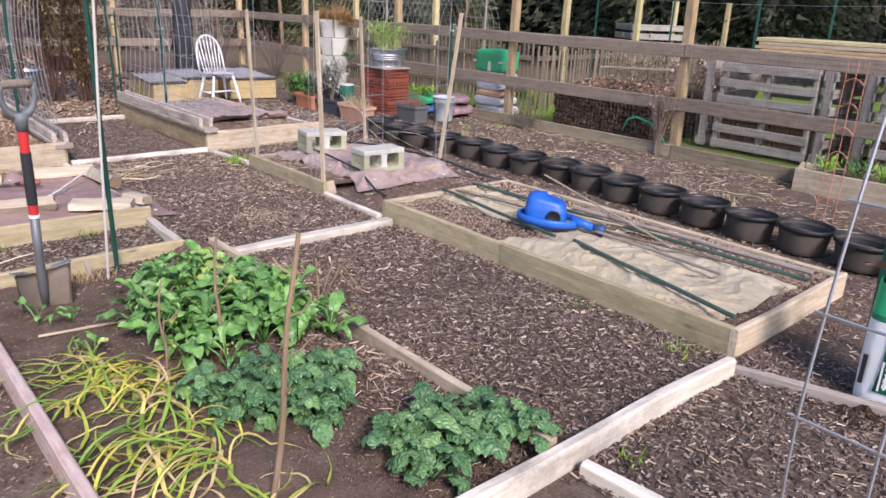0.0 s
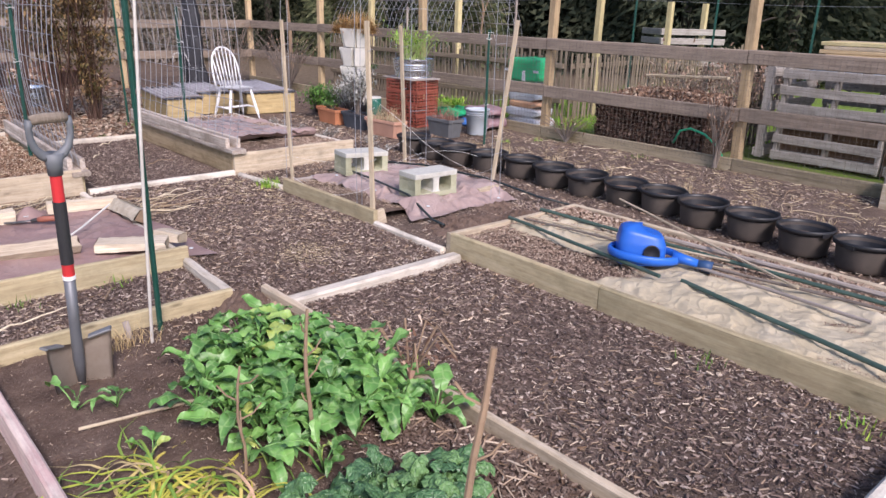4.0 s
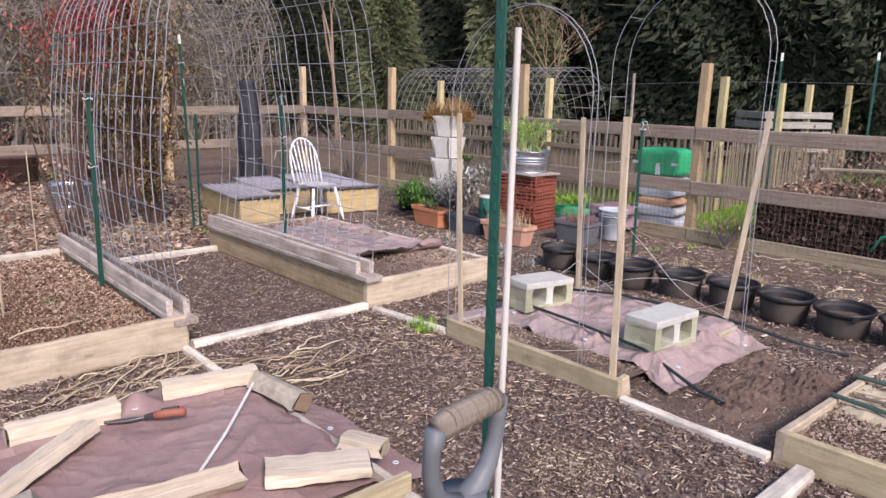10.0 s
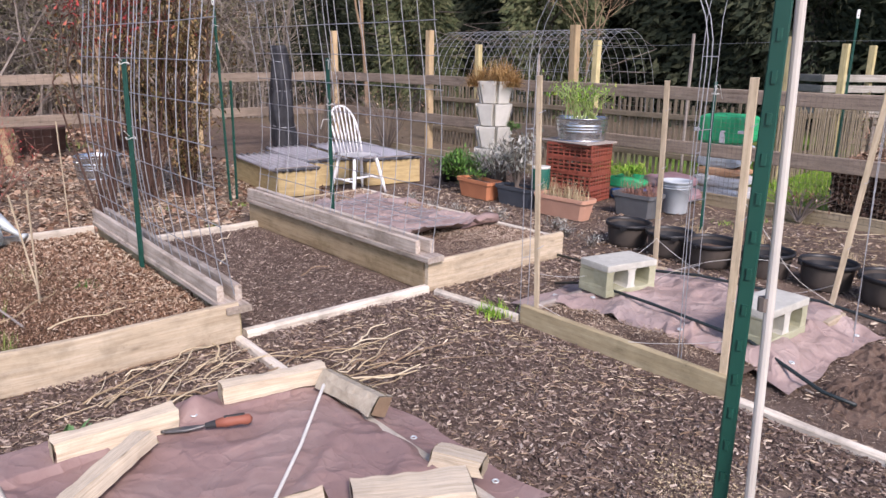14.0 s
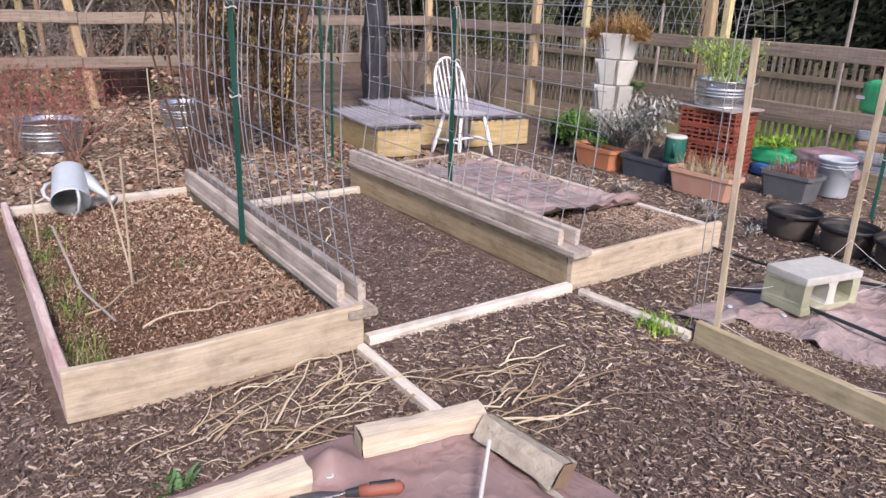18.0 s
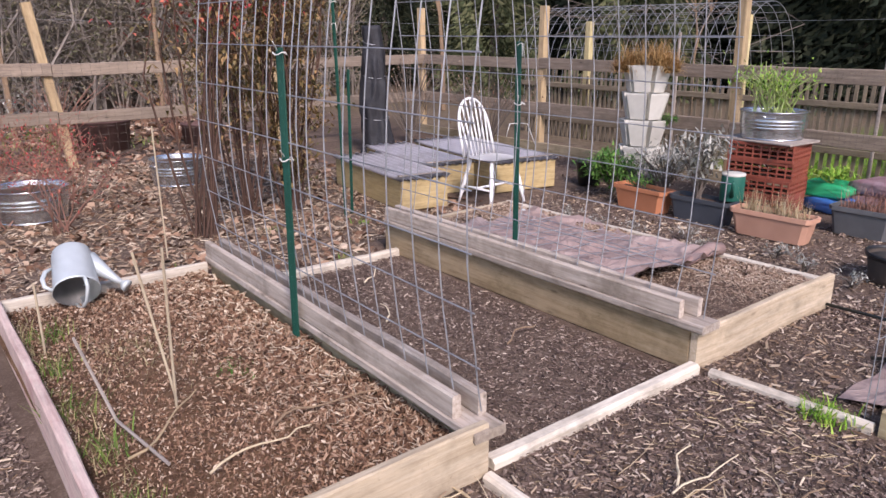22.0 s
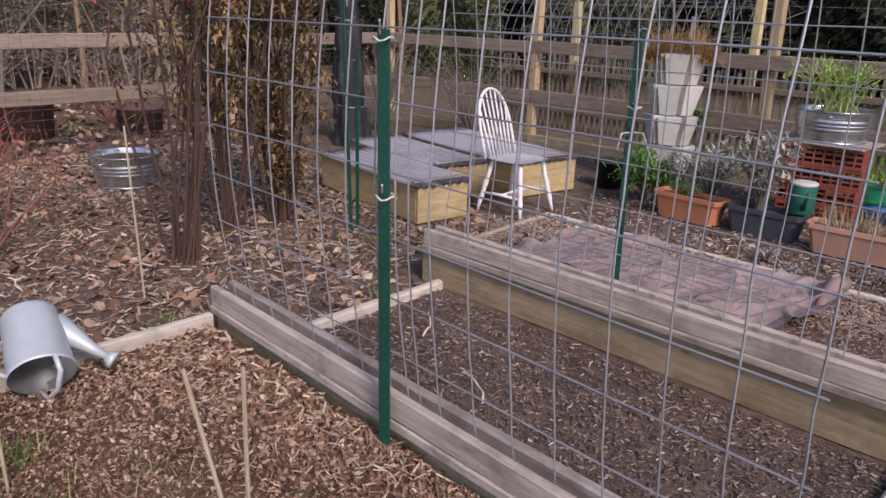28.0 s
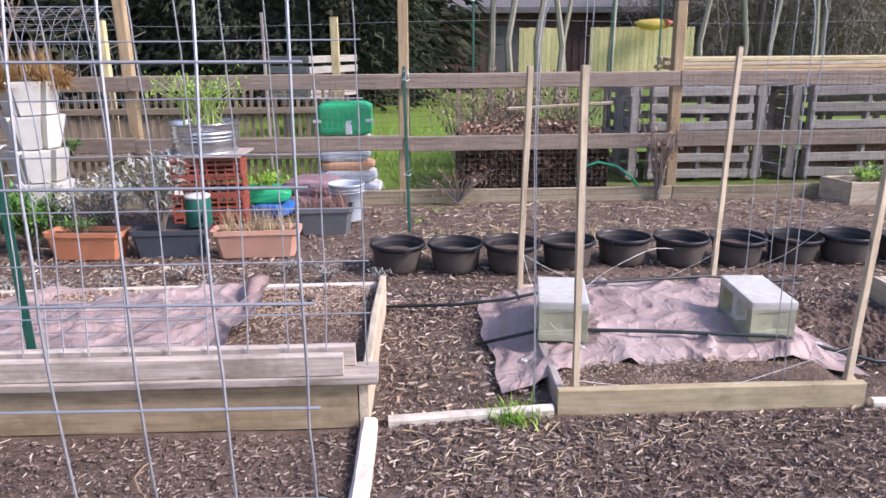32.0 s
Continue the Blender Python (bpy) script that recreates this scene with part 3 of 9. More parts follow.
def scatter(name, pts, mat, kind, size, label="", category="", parent=None, flat=0.5, thick=0.25, seed=1):
    """Many small uneven pieces (chips, leaves, blades) joined into one mesh. pts: array of places."""
    r = np.random.default_rng(seed)
    pts = np.asarray(pts, float)
    n = len(pts)
    ln = size[0] + (size[1] - size[0]) * r.random(n) ** (2.6 if kind == "chip" else 1.2)
    wd = ln * r.uniform(size[2], size[3], n)
    yaw = r.uniform(0, 2 * np.pi, n)
    tilt = r.normal(0, flat, n)
    roll = r.normal(0, flat, n)
    if kind == "chip":
        base = np.array([[-.5, -.3, 0], [.42, -.5, 0], [.5, .38, 0], [-.42, .5, 0], [-.46, .06, 1], [.44, -.1, 1]], float)
        faces = np.array([[0, 1, 5, 4], [2, 3, 4, 5]])
    elif kind == "leaf":
        base = np.array([[-.5, 0, 0], [-.2, -.45, .25], [.2, -.4, .3], [.5, 0, .1], [.2, .4, .35], [-.2, .45, .2], [0, 0, -.05]], float)
        faces = np.array([[0, 1, 6, 6], [1, 2, 6, 6], [2, 3, 6, 6], [3, 4, 6, 6], [4, 5, 6, 6], [5, 0, 6, 6]])
    sc = np.stack([ln, wd, ln * thick if kind == "leaf" else wd * thick], -1)
    loc = base[None] * sc[:, None]
    if kind == "leaf":
        loc[:, :, 2] *= r.uniform(-1, 1.4, n)[:, None]
    cy, sy_, ct, st, cr, sr = np.cos(yaw), np.sin(yaw), np.cos(tilt), np.sin(tilt), np.cos(roll), np.sin(roll)
    o, i = np.zeros(n), np.ones(n)
    rx = np.stack([i, o, o, o, cr, -sr, o, sr, cr], -1).reshape(n, 3, 3)
    ry = np.stack([ct, o, st, o, i, o, -st, o, ct], -1).reshape(n, 3, 3)
    rz = np.stack([cy, -sy_, o, sy_, cy, o, o, o, i], -1).reshape(n, 3, 3)
    rot = rz @ ry @ rx
    co = np.einsum("nij,nkj->nki", rot, loc) + pts[:, None]
    nb = len(base)
    fc = (faces[None] + (np.arange(n) * nb)[:, None, None]).reshape(-1, 4)
    verts = co.reshape(-1, 3)
    fl = [tuple(dict.fromkeys(f)) for f in fc.tolist()]
    ob = raw(name, verts.tolist(), fl, mat, parent)
    if label:
        tagged(ob, label, category, kind="stuff")
    return ob


def blades(name, roots, mat, length, width, lean, parent=None, label="", category="", seg=3, droop=0.6, seed=3, kind="stuff"):
    """Thin bent blades or needles, joined. roots: places; lean: how far they lie over (0 to 1)."""
    r = random.Random(seed)
    vs, fs = [], []
    for p in roots:
        p = Vector(p)
        a = r.uniform(0, 2 * math.pi)
        ln = r.uniform(*length)
        w = r.uniform(*width)
        out = Vector((math.cos(a), math.sin(a), 0))
        sd = Vector((-math.sin(a), math.cos(a), 0))
        th = r.uniform(*lean)
        q, base = Vector(p), len(vs)
        for i in range(seg + 1):
            f = i / seg
            ww = w * (1 - f * 0.85)
            vs += [q - sd * ww / 2, q + sd * ww / 2]
            ang = th + droop * f * r.uniform(0.6, 1.4)
            q = q + (out * math.sin(ang) + Vector((0, 0, math.cos(ang)))) * (ln / seg)
        for i in range(seg):
            b = base + 2 * i
            fs.append((b, b + 1, b + 3, b + 2))
    ob = raw(name, [tuple(v) for v in vs], fs, mat, parent)
    if label:
        tagged(ob, label, category, kind=kind)
    return ob


# ---- ground ----
def build_ground():
    xs = sorted(set([-400, -120, -50, -25, -12, -6, -3] + [round(-2 + 0.12 * i, 3) for i in range(0, 92)] + [10, 11.5, 13, 16, 22, 35, 70, 150, 400]))
    ys = sorted(set([-400, -120, -40, -18, -8, -4, -2] + [round(-1 + 0.12 * i, 3) for i in range(0, 136)] + [16, 18, 22, 30, 50, 100, 200, 400]))
    vs = [(x, y, ground_z(x, y)) for x in xs for y in ys]
    ny = len(ys)
    fs = [(i * ny + j, (i + 1) * ny + j, (i + 1) * ny + j + 1, i * ny + j + 1) for i in range(len(xs) - 1) for j in range(ny - 1)]
    tagged(raw("ground", vs, fs, M_GROUND, smooth=True), "dark mulched garden soil with grass beyond the fence", "ground", kind="structure")


build_ground()


# ---- raised beds and path edging ----
def soil(bed, x0, y0, x1, y1, z, mat, amp=0.015, hump=0.0, label=""):
    def f(u, v):
        x, y = x0 + (x1 - x0) * u, y0 + (y1 - y0) * v
        k = math.sin(math.pi * u) * math.sin(math.pi * v)
        return (x, y, z + amp * (nz(x, y, 3) + 0.6 * nz(x, y, 9, 2)) + hump * k)
    return part("soil", sheet(bmesh.new(), f, 26, 48), mat, bed, label, smooth=True)


T = 0.038    # board thickness

spinach_bed = thing("raised_bed", "low timber-edged bed of dark soil planted with spinach and onions", "garden bed")
lumber("side_board", (0.44, 1.25, 0.035), (0.44, 4.06, 0.045), T, 0.13, M_PINK, spinach_bed)
lumber("side_board", (1.775, 1.34, 0.025), (1.765, 4.05, 0.035), T, 0.11, M_PINE, spinach_bed)
lumber("end_board", (0.42, 1.305, 0.03), (2.89, 1.272, 0.025), 0.06, 0.12, M_EDGE, spinach_bed, "bleached wide end board with dirt stains", segs=24, wob=0.005, chamfer=0.012, taper=0.85)
lumber("end_board", (0.42, 4.075, 0.030), (1.60, 4.10, 0.035), 0.034, 0.12, M_TREATED, spinach_bed)
soil(spinach_bed, 0.46, 1.34, 1.76, 4.05, 0.018, M_SOIL, 0.02, 0.03)

tarp_bed = thing("raised_bed", "low timber bed covered by a brown tarpaulin", "garden bed")
lumber("end_board", (0.42, 4.83, 0.045), (1.68, 4.83, 0.045), 0.036, 0.15, M_TREATED, tarp_bed, wob=0.006)
lumber("end_board", (0.42, 6.13, 0.03), (1.71, 6.10, 0.04), 0.04, 0.13, M_EDGE, tarp_bed)
lumber("side_board", (0.43, 4.86, 0.04), (0.43, 6.10, 0.04), T, 0.13, M_EDGE, tarp_bed)
lumber("side_board", (1.665, 4.86, 0.02), (1.68, 6.08, 0.02), T, 0.09, M_EDGE, tarp_bed)
soil(tarp_bed, 0.46, 4.86, 1.66, 6.08, 0.03, M_SOIL, 0.01)

leaf_bed = thing("raised_bed", "raised timber bed filled with dry brown leaves", "garden bed")
lumber("end_board", (0.53, 6.92, 0.10), (1.715, 6.885, 0.10), T, 0.21, M_PINE, leaf_bed, wob=0.006, segs=10)
lumber("side_board", (0.55, 6.945, 0.085), (0.61, 9.44, 0.085), T, 0.20, M_PINK, leaf_bed, "pink-stained weathered side board", segs=10)
lumber("end_board", (0.62, 9.43, 0.065), (1.72, 9.43, 0.065), T, 0.17, M_EDGE, leaf_bed)
lumber("side_board", (1.715, 6.91, 0.07), (1.775, 9.42, 0.07), 0.05, 0.16, M_TREATED, leaf_bed, segs=10)
soil(leaf_bed, 0.56, 6.93, 1.74, 9.45, 0.075, M_LEAFSOIL, 0.02, 0.02)

sand_bed = thing("raised_bed", "raised timber bed covered with bleached burlap and garden poles", "garden bed")
lumber("side_board", (3.08, 1.37, 0.038), (3.08, 2.86, 0.038), T, 0.185, M_TREATED, sand_bed, segs=8)
lumber("side_board", (3.082, 2.865, 0.038), (3.095, 4.03, 0.038), T, 0.185, M_TREATED, sand_bed, segs=8)
lumber("side_board", (4.31, 1.37, 0.035), (4.33, 4.01, 0.035), T, 0.18, M_PINE, sand_bed, segs=10)
lumber("end_board", (3.06, 1.352, 0.038), (4.335, 1.352, 0.038), T, 0.185, M_PINE, sand_bed)
lumber("end_board", (3.075, 4.05, 0.036), (4.35, 4.03, 0.036), T, 0.18, M_PINE, sand_bed)
soil(sand_bed, 3.10, 1.38, 4.29, 4.02, 0.075, M_SOIL, 0.02)

small_bed = thing("raised_bed", "low square timber bed under a faded brown tarpaulin", "garden bed")
lumber("side_board", (3.10, 4.86, 0.022), (3.10, 6.14, 0.022), T, 0.15, M_TREATED, small_bed)
lumber("side_board", (4.42, 4.90, 0.02), (4.42, 6.10, 0.02), T, 0.14, M_PINE, small_bed)
lumber("end_board", (3.122, 4.88, 0.0), (3.20, 4.88, 0.02), T, 0.15, M_PINE, small_bed, segs=2)
lumber("end_board", (4.18, 4.90, 0.02), (4.40, 4.90, 0.03), T, 0.14, M_PINE, small_bed, segs=2)
lumber("end_board", (3.122, 6.12, 0.02), (4.40, 6.12, 0.02), T, 0.12, M_OLD, small_bed)
soil(small_bed, 3.12, 4.90, 4.40, 6.10, 0.045, M_SOIL, 0.015)

arch_bed = thing("raised_bed", "tall weathered timber bed with a tarpaulin folded on the soil", "garden bed")
lumber("side_board", (3.045, 6.947, 0.085), (3.045, 9.41, 0.085), T, 0.20, M_ARCHBOARD, arch_bed, segs=10)
lumber("end_board", (3.03, 6.925, 0.09), (4.33, 6.905, 0.09), T, 0.205, M_PINE, arch_bed, wob=0.007, segs=10)
lumber("end_board", (3.07, 9.43, 0.07), (4.29, 9.47, 0.07), T, 0.17, M_PINE, arch_bed)
lumber("side_board", (4.31, 6.93, 0.07), (4.31, 9.50, 0.07), T, 0.18, M_EDGE, arch_bed, segs=8)
soil(arch_bed, 3.07, 6.93, 4.29, 9.50, 0.115, M_SOIL, 0.02)

for label, mat, p0, p1, w, h in (
        ("bleached edging board across the mulched path", M_EDGE, (1.79, 3.925, 0.000), (3.03, 3.92, 0.000), 0.085, 0.07),
        ("bleached edging board across the mulched path", M_EDGE, (1.765, 6.925, -0.012), (3.015, 6.903, -0.008), 0.065, 0.09),
        ("narrow edging board along the mulched path", M_EDGE, (3.035, 6.83, -0.018), (3.09, 6.16, -0.018), 0.045, 0.09),
        ("mossy edging board along the mulched path", M_EDGE, (3.08, 4.83, -0.018), (3.06, 4.08, -0.015), 0.045, 0.09),
        ("narrow edging board along the mulched path", M_EDGE, (1.70, 6.855, -0.012), (1.69, 6.16, -0.012), 0.05, 0.09),
        ("short edging board beside the mulched path", M_EDGE, (1.625, 4.10, 0.01), (1.665, 4.80, 0.01), 0.05, 0.09),
        ("narrow edging board beside the mulched path", M_EDGE, (1.80, 1.22, 0.0), (1.86, 0.30, 0.0), 0.05, 0.09),
        ("thin weathered edging board half sunk in mulch", M_OLD, (2.93, 1.27, -0.01), (3.12, 0.60, -0.01), 0.035, 0.07),
        ("mossy edging board behind the arch", M_EDGE, (1.84, 9.25, -0.012), (3.02, 9.26, -0.006), 0.05, 0.10)):
    tagged(lumber("edging_board", p0, p1, w, h, mat, segs=18, wob=0.006, chamfer=0.012), label, "edging board", "path edging")


# ---- rails that carry the arch ----
def arch_rail(x0, x1, y0, y1, z, label):
    r = thing("arch_rail", label, "timber rail", group="arch rails")
    lumber("sill", (x0, y0 - 0.06, z + 0.019), (x1, y1, z + 0.019), 0.14, 0.038, M_RAIL, r, segs=8)
    dx = 0.042
    lumber("upright_rail", (x0 - dx, y0 + 0.07, z + 0.083), (x1 - dx, y1, z + 0.083), T, 0.089, M_RAIL, r, segs=8)
    lumber("upright_rail", (x0 + dx, y0 + 0.03, z + 0.083), (x1 + dx, y1, z + 0.083), T, 0.089, M_RAIL, r, segs=8)


arch_rail(1.712, 1.785, 6.92, 9.42, 0.155, "weathered double rail holding the foot of the wire arch")
arch_rail(3.06, 3.065, 6.925, 9.38, 0.188, "weathered double rail on the tall timber bed")


# ---- wire arch of two panels ----
ARCH_SIDE, ARCH_LENGTH = 1.48, 5.178


def arch_point(s, y):
    """s: metres along the arch from the west foot."""
    w0, w1 = 1.712 + 0.029 * (y - 6.92), 3.062
    z0 = 0.24
    rad = (w1 - w0) / 2
    bulge = 0.075
    if s < ARCH_SIDE:
        return Vector((w0 - bulge * math.sin(math.pi * s / ARCH_SIDE), y, z0 + s))
    if s > ARCH_LENGTH - ARCH_SIDE:
        e = ARCH_LENGTH - s
        return Vector((w1 + bulge * math.sin(math.pi * e / ARCH_SIDE), y, z0 + e))
    a = (s - ARCH_SIDE) / (ARCH_LENGTH - 2 * ARCH_SIDE) * math.pi
    return Vector(((w0 + w1) / 2 - rad * math.cos(a), y, z0 + ARCH_SIDE + rad * 1.08 * math.sin(a)))


def wire_panel(y0, label):
    """Mesh of six by eight inches, nine long wires wide."""
    p = thing("wire_arch_panel", label, "wire arch", group="arch panels")
    for i in range(9):
        y = y0 + i * 0.1525
        tube_bm = tube(bmesh.new(), [arch_point(ARCH_LENGTH * k / 48, y) + Vector((0, 0.006 * nz(k, i, 0.7), 0)) for k in range(49)], 0.003, 5)
        part("hoop_wire", tube_bm, M_WIRE, p)
    for s in [0.173 + 0.2035 * k for k in range(12)] + [ARCH_LENGTH - 0.207 - 0.2045 * k for k in range(13)]:
        q = arch_point(s, y0 - 0.02)
        e = arch_point(s, y0 + 8 * 0.1525 + 0.02)
        part("cross_wire", tube(bmesh.new(), [q, (q + e) / 2 + Vector((0, 0, 0.004 * U(-1, 1))), e], 0.003, 5), M_WIRE, p)


wire_panel(6.91, "galvanised wire mesh panel bent into an arch over the path")
wire_panel(8.07, "galvanised wire mesh panel bent into an arch, further along")


# ---- steel fence posts ----
def t_post(base, top, label, cap=True, depth=0.027):
    base, top = Vector(base), Vector(top)
    t = thing("steel_post", label, "fence post", group="green steel posts")
    d = (top - base).normalized()
    bm = bar(bmesh.new(), base, top, depth, 0.008, up=(1, 0.4, 0), chamfer=0.002, segs=8, wob=0.001)
    part("flange", bm, M_GREENPOST, t)
    n = d.cross(Vector((1, 0.4, 0))).normalized().cross(d)
    part("web", bar(bmesh.new(), base + n * 0.010, top + n * 0.010, 0.006, 0.020, up=(1, 0.4, 0), chamfer=0.002, segs=8, wob=0.001), M_GREENPOST, t)
    k = int((top - base).length / 0.055)
    for i in range(2, k):
        c = base + d * (i * 0.055) - n * 0.004
        part("stud", bar(bmesh.new(), c, c + d * 0.016, 0.008, 0.005, up=(1, 0.4, 0), chamfer=0.002, segs=1, wob=0), M_GREENPOST, t)
    if cap:
        part("tip", bar(bmesh.new(), top - d * 0.09, top + d * 0.004, depth + 0.003, 0.011, up=(1, 0.4, 0), chamfer=0.002, segs=2, wob=0), M_WHITEMARK, t, "white painted tip")
    return t


t_post((1.648, 8.14, -0.1), (1.672, 8.18, 1.425), "green steel post tied to the arch beside the leaf bed", False, 0.04)
t_post((3.17, 8.24, -0.1), (3.16, 8.25, 1.44), "green steel post standing in the tarpaulin bed", False, 0.034)
t_post((3.33, 10.45, -0.1), (3.30, 10.50, 2.0), "green steel post with a white tip behind the arch")
t_post((3.42, 10.50, -0.1), (3.43, 10.50, 1.2), "short green steel post behind the arch", False)
t_post((6.10, 6.75, -0.1), (6.13, 6.77, 1.28), "green steel post with string beside the black pots", False)
t_post((1.166, 3.945, -0.1), (1.146, 3.93, 2.35), "tall green steel post in the spinach bed", False, 0.022)


for x, y, z in ((3.16, 8.25, 1.42), (3.165, 8.245, 0.98), (3.30, 10.50, 1.55), (6.13, 6.77, 1.24)):
    for k in range(2):
        a = 2.4 * k + 3 * z
        o = Vector((math.cos(a), math.sin(a), 0))
        p = Vector((x, y, z))
        tagged(part("tie_string", tube(bmesh.new(), [p - o * 0.016, p + o * 0.018 + Vector((0, 0, 0.012)), p + o * 0.055 + Vector((0, 0, 0.01)), p + o * (0.075 + 0.03 * k) + Vector((0, 0, -0.06 - 0.05 * k))], 0.0028, 5), M_STRING, smooth=True), "loose white tie knotted round the steel post", "string", "string ties")


# ---- post and rail fence with wire ----
fence = thing("fence", "weathered post and rail fence with wire mesh", "fence")
tagged(fence, kind="structure")
FX = 7.25
for y in (-3.6, -1.0, 1.6, 4.24, 6.80, 9.24, 11.95, 14.5):
    base_x = FX + 0.02 * U(-1, 1)
    top = 1.82 + 0.05 * U(-1, 1)
    lumber("post", (base_x, y, -0.1), (base_x + 0.02 * U(-1, 1), y + 0.03 * U(-1, 1), top), 0.095, 0.095, M_POST, fence, up=(1, 0, 0), segs=8, chamfer=0.008)
ys = [-3.6, -1.0, 1.6, 4.24, 6.80, 9.24, 11.95, 14.5]
for a, b in zip(ys, ys[1:]):
    for z, h in ((1.115, 0.135), (0.555, 0.14)):
        lumber("rail", (FX - 0.068, a + 0.004, z + 0.01 * U(-1, 1)), (FX - 0.068, b - 0.004, z + 0.01 * U(-1, 1)), T, h, M_FENCE, fence, segs=8)
    lumber("kick_board", (FX - 0.07, a + 0.004, 0.04), (FX - 0.07, b - 0.004, 0.04), T, 0.15, M_KICK, fence, segs=6)
for x in (4.7, 2.11, -0.6, -3.3):
    lumber("post", (x, 14.45, -0.1), (x - (0.26 if x == 2.11 else 0.02), 14.45, 1.80), 0.1, 0.1, M_POST, fence, up=(1, 0, 0), segs=8, chamfer=0.01)
xs_f = [7.25, 4.7, 2.0, -0.6, -3.3]
for a, b in zip(xs_f, xs_f[1:]):
    for z, h in ((1.10, 0.14), (0.56, 0.14)):
        lumber("rail", (a - 0.004, 14.38, z + 0.015 * U(-1, 1)), (b + 0.004, 14.38, z + 0.015 * U(-1, 1)), T, h, M_FENCE, fence, segs=8)


def fence_wire(p0, p1, z0, z1, dx, dz, name="wire_mesh"):
    bm = bmesh.new()
    p0, p1 = Vector(p0), Vector(p1)
    n = int((p1 - p0).length / dx)
    for i in range(n + 1):
        q = p0.lerp(p1, i / n)
        tube(bm, [q + Vector((0, 0, z0)), q + Vector((0, 0, z1))], 0.0012, 3, cap=False)
    k = int((z1 - z0) / dz)
    for j in range(k + 1):
        z = Vector((0, 0, z0 + j * dz))
        tube(bm, [p0 + z, p1 + z], 0.0012, 3, cap=False)
    o = part(name, bm, M_TWIG, fence, "fine rusty wire mesh")
    return tagged(o, kind="stuff")


fence_wire((FX - 0.092, -1.0, 0), (FX - 0.092, 9.2, 0), 0.05, 1.16, 0.05, 0.05)
fence_wire((4.7, 14.35, 0), (-3.3, 14.35, 0), 0.05, 1.16, 0.10, 0.10)
bm = bmesh.new()
for z in (1.62,):
    tube(bm, [(FX, y, z + 0.02 * math.sin(y * 1.3)) for y in np.linspace(-3.6, 14.5, 40)], 0.0018, 4)
    tube(bm, [(x, 14.45, z + 0.02 * math.sin(x * 1.3)) for x in np.linspace(7.25, -3.3, 30)], 0.0018, 4)
part("top_wire", bm, M_WIRE, fence, "single top wire")

# ---- plants in the near bed ----
def leaf_mesh(name, ln, wd, mat, curl=0.35, pucker=0.0, stem=0.05, seed=1, cup=0.22, rise=0.9, wave=0.12):
    """A leaf on its stalk, growing out along +x and up."""
    bm = bmesh.new()
    nu, nv = (20, 14) if pucker > 0.05 else (12, 8)
    def f(u, v):
        w = wd * (math.sin(math.pi * min(1, u * 0.9 + 0.09)) ** 0.62) * 0.5
        w *= 1 + 0.12 * math.sin(u * 13 + seed)
        s = (v - 0.5) * 2
        x = stem + ln * (u - 0.16 * u * u * (1 + curl))
        z = stem * rise + ln * (0.42 * u - curl * 1.35 * u * u) + cup * w * abs(s) ** 1.6 + 0.03 * wd * math.sin(5 * u + seed)
        z += pucker * (math.sin(u * 19 + abs(s) * 6 + seed) * math.cos(s * 6.5)) * wd * min(1, 4 * abs(s) + 0.1)
        z += wave * wd * abs(s) ** 1.5 * math.sin(u * 10 + seed * 3 + (2 if s > 0 else 0))
        return (x, w * s + 0.05 * wd * math.sin(3 * u + seed * 2), z)
    sheet(bm, f, nu, nv)
    tube(bm, [(0, 0, 0), (stem * 0.5, 0, stem * rise * 0.66), (stem * 1.05, 0, stem * rise + 0.002)], 0.0035, 5)
    rib = [Vector(f(u, 0.5)) + Vector((0, 0, 0.0012)) for u in (0.02, 0.3, 0.55, 0.85)]
    tube(bm, rib, 0.0018, 4, [0.0028, 0.0022, 0.0016, 0.0008])
    me = bpy.data.meshes.new(name)
    bm.to_mesh(me)
    bm.free()
    me.materials.append(mat)
    me.polygons.foreach_set("use_smooth", [True] * len(me.polygons))
    return me


SPINACH = [leaf_mesh("leaf", 0.088 + 0.007 * i, 0.046 + 0.006 * (i % 4), M_SPINACH, 0.18 + 0.11 * (i % 5), 0.03, 0.06 + 0.008 * (i % 3), i + 1, 0.70 - 0.30 * (i % 4), 1.35, 0.13) for i in range(10)]
SAVOY = [leaf_mesh("leaf", 0.066 + 0.007 * i, 0.060 + 0.007 * (i % 3), M_SAVOY, 0.42 + 0.12 * (i % 4), 0.075, 0.05, i + 11, -0.85 + 0.28 * (i % 4), 1.2, 0.07) for i in range(9)]


def leafy_plant(name, label, x, y, z, meshes, n, scale, rng, group):
    p = thing(name, label, "vegetable plant", pose(x, y, z, 0, 0, rng.uniform(0, 360)), group)
    for i in range(n):
        o = new("leaf", rng.choice(meshes))
        o.parent = p
        inner = i / n
        s = scale * rng.uniform(0.7, 1.25) * (0.8 + 0.3 * (1 - inner))
        o.matrix_local = pose(0, 0, 0.004 * i, rng.uniform(-22, 22), 6 - 46 * inner + rng.uniform(-14, 14), i * 137.5 + rng.uniform(-25, 25)) @ Matrix.Diagonal((s, s * rng.uniform(0.8, 1.1), s, 1))
    return p


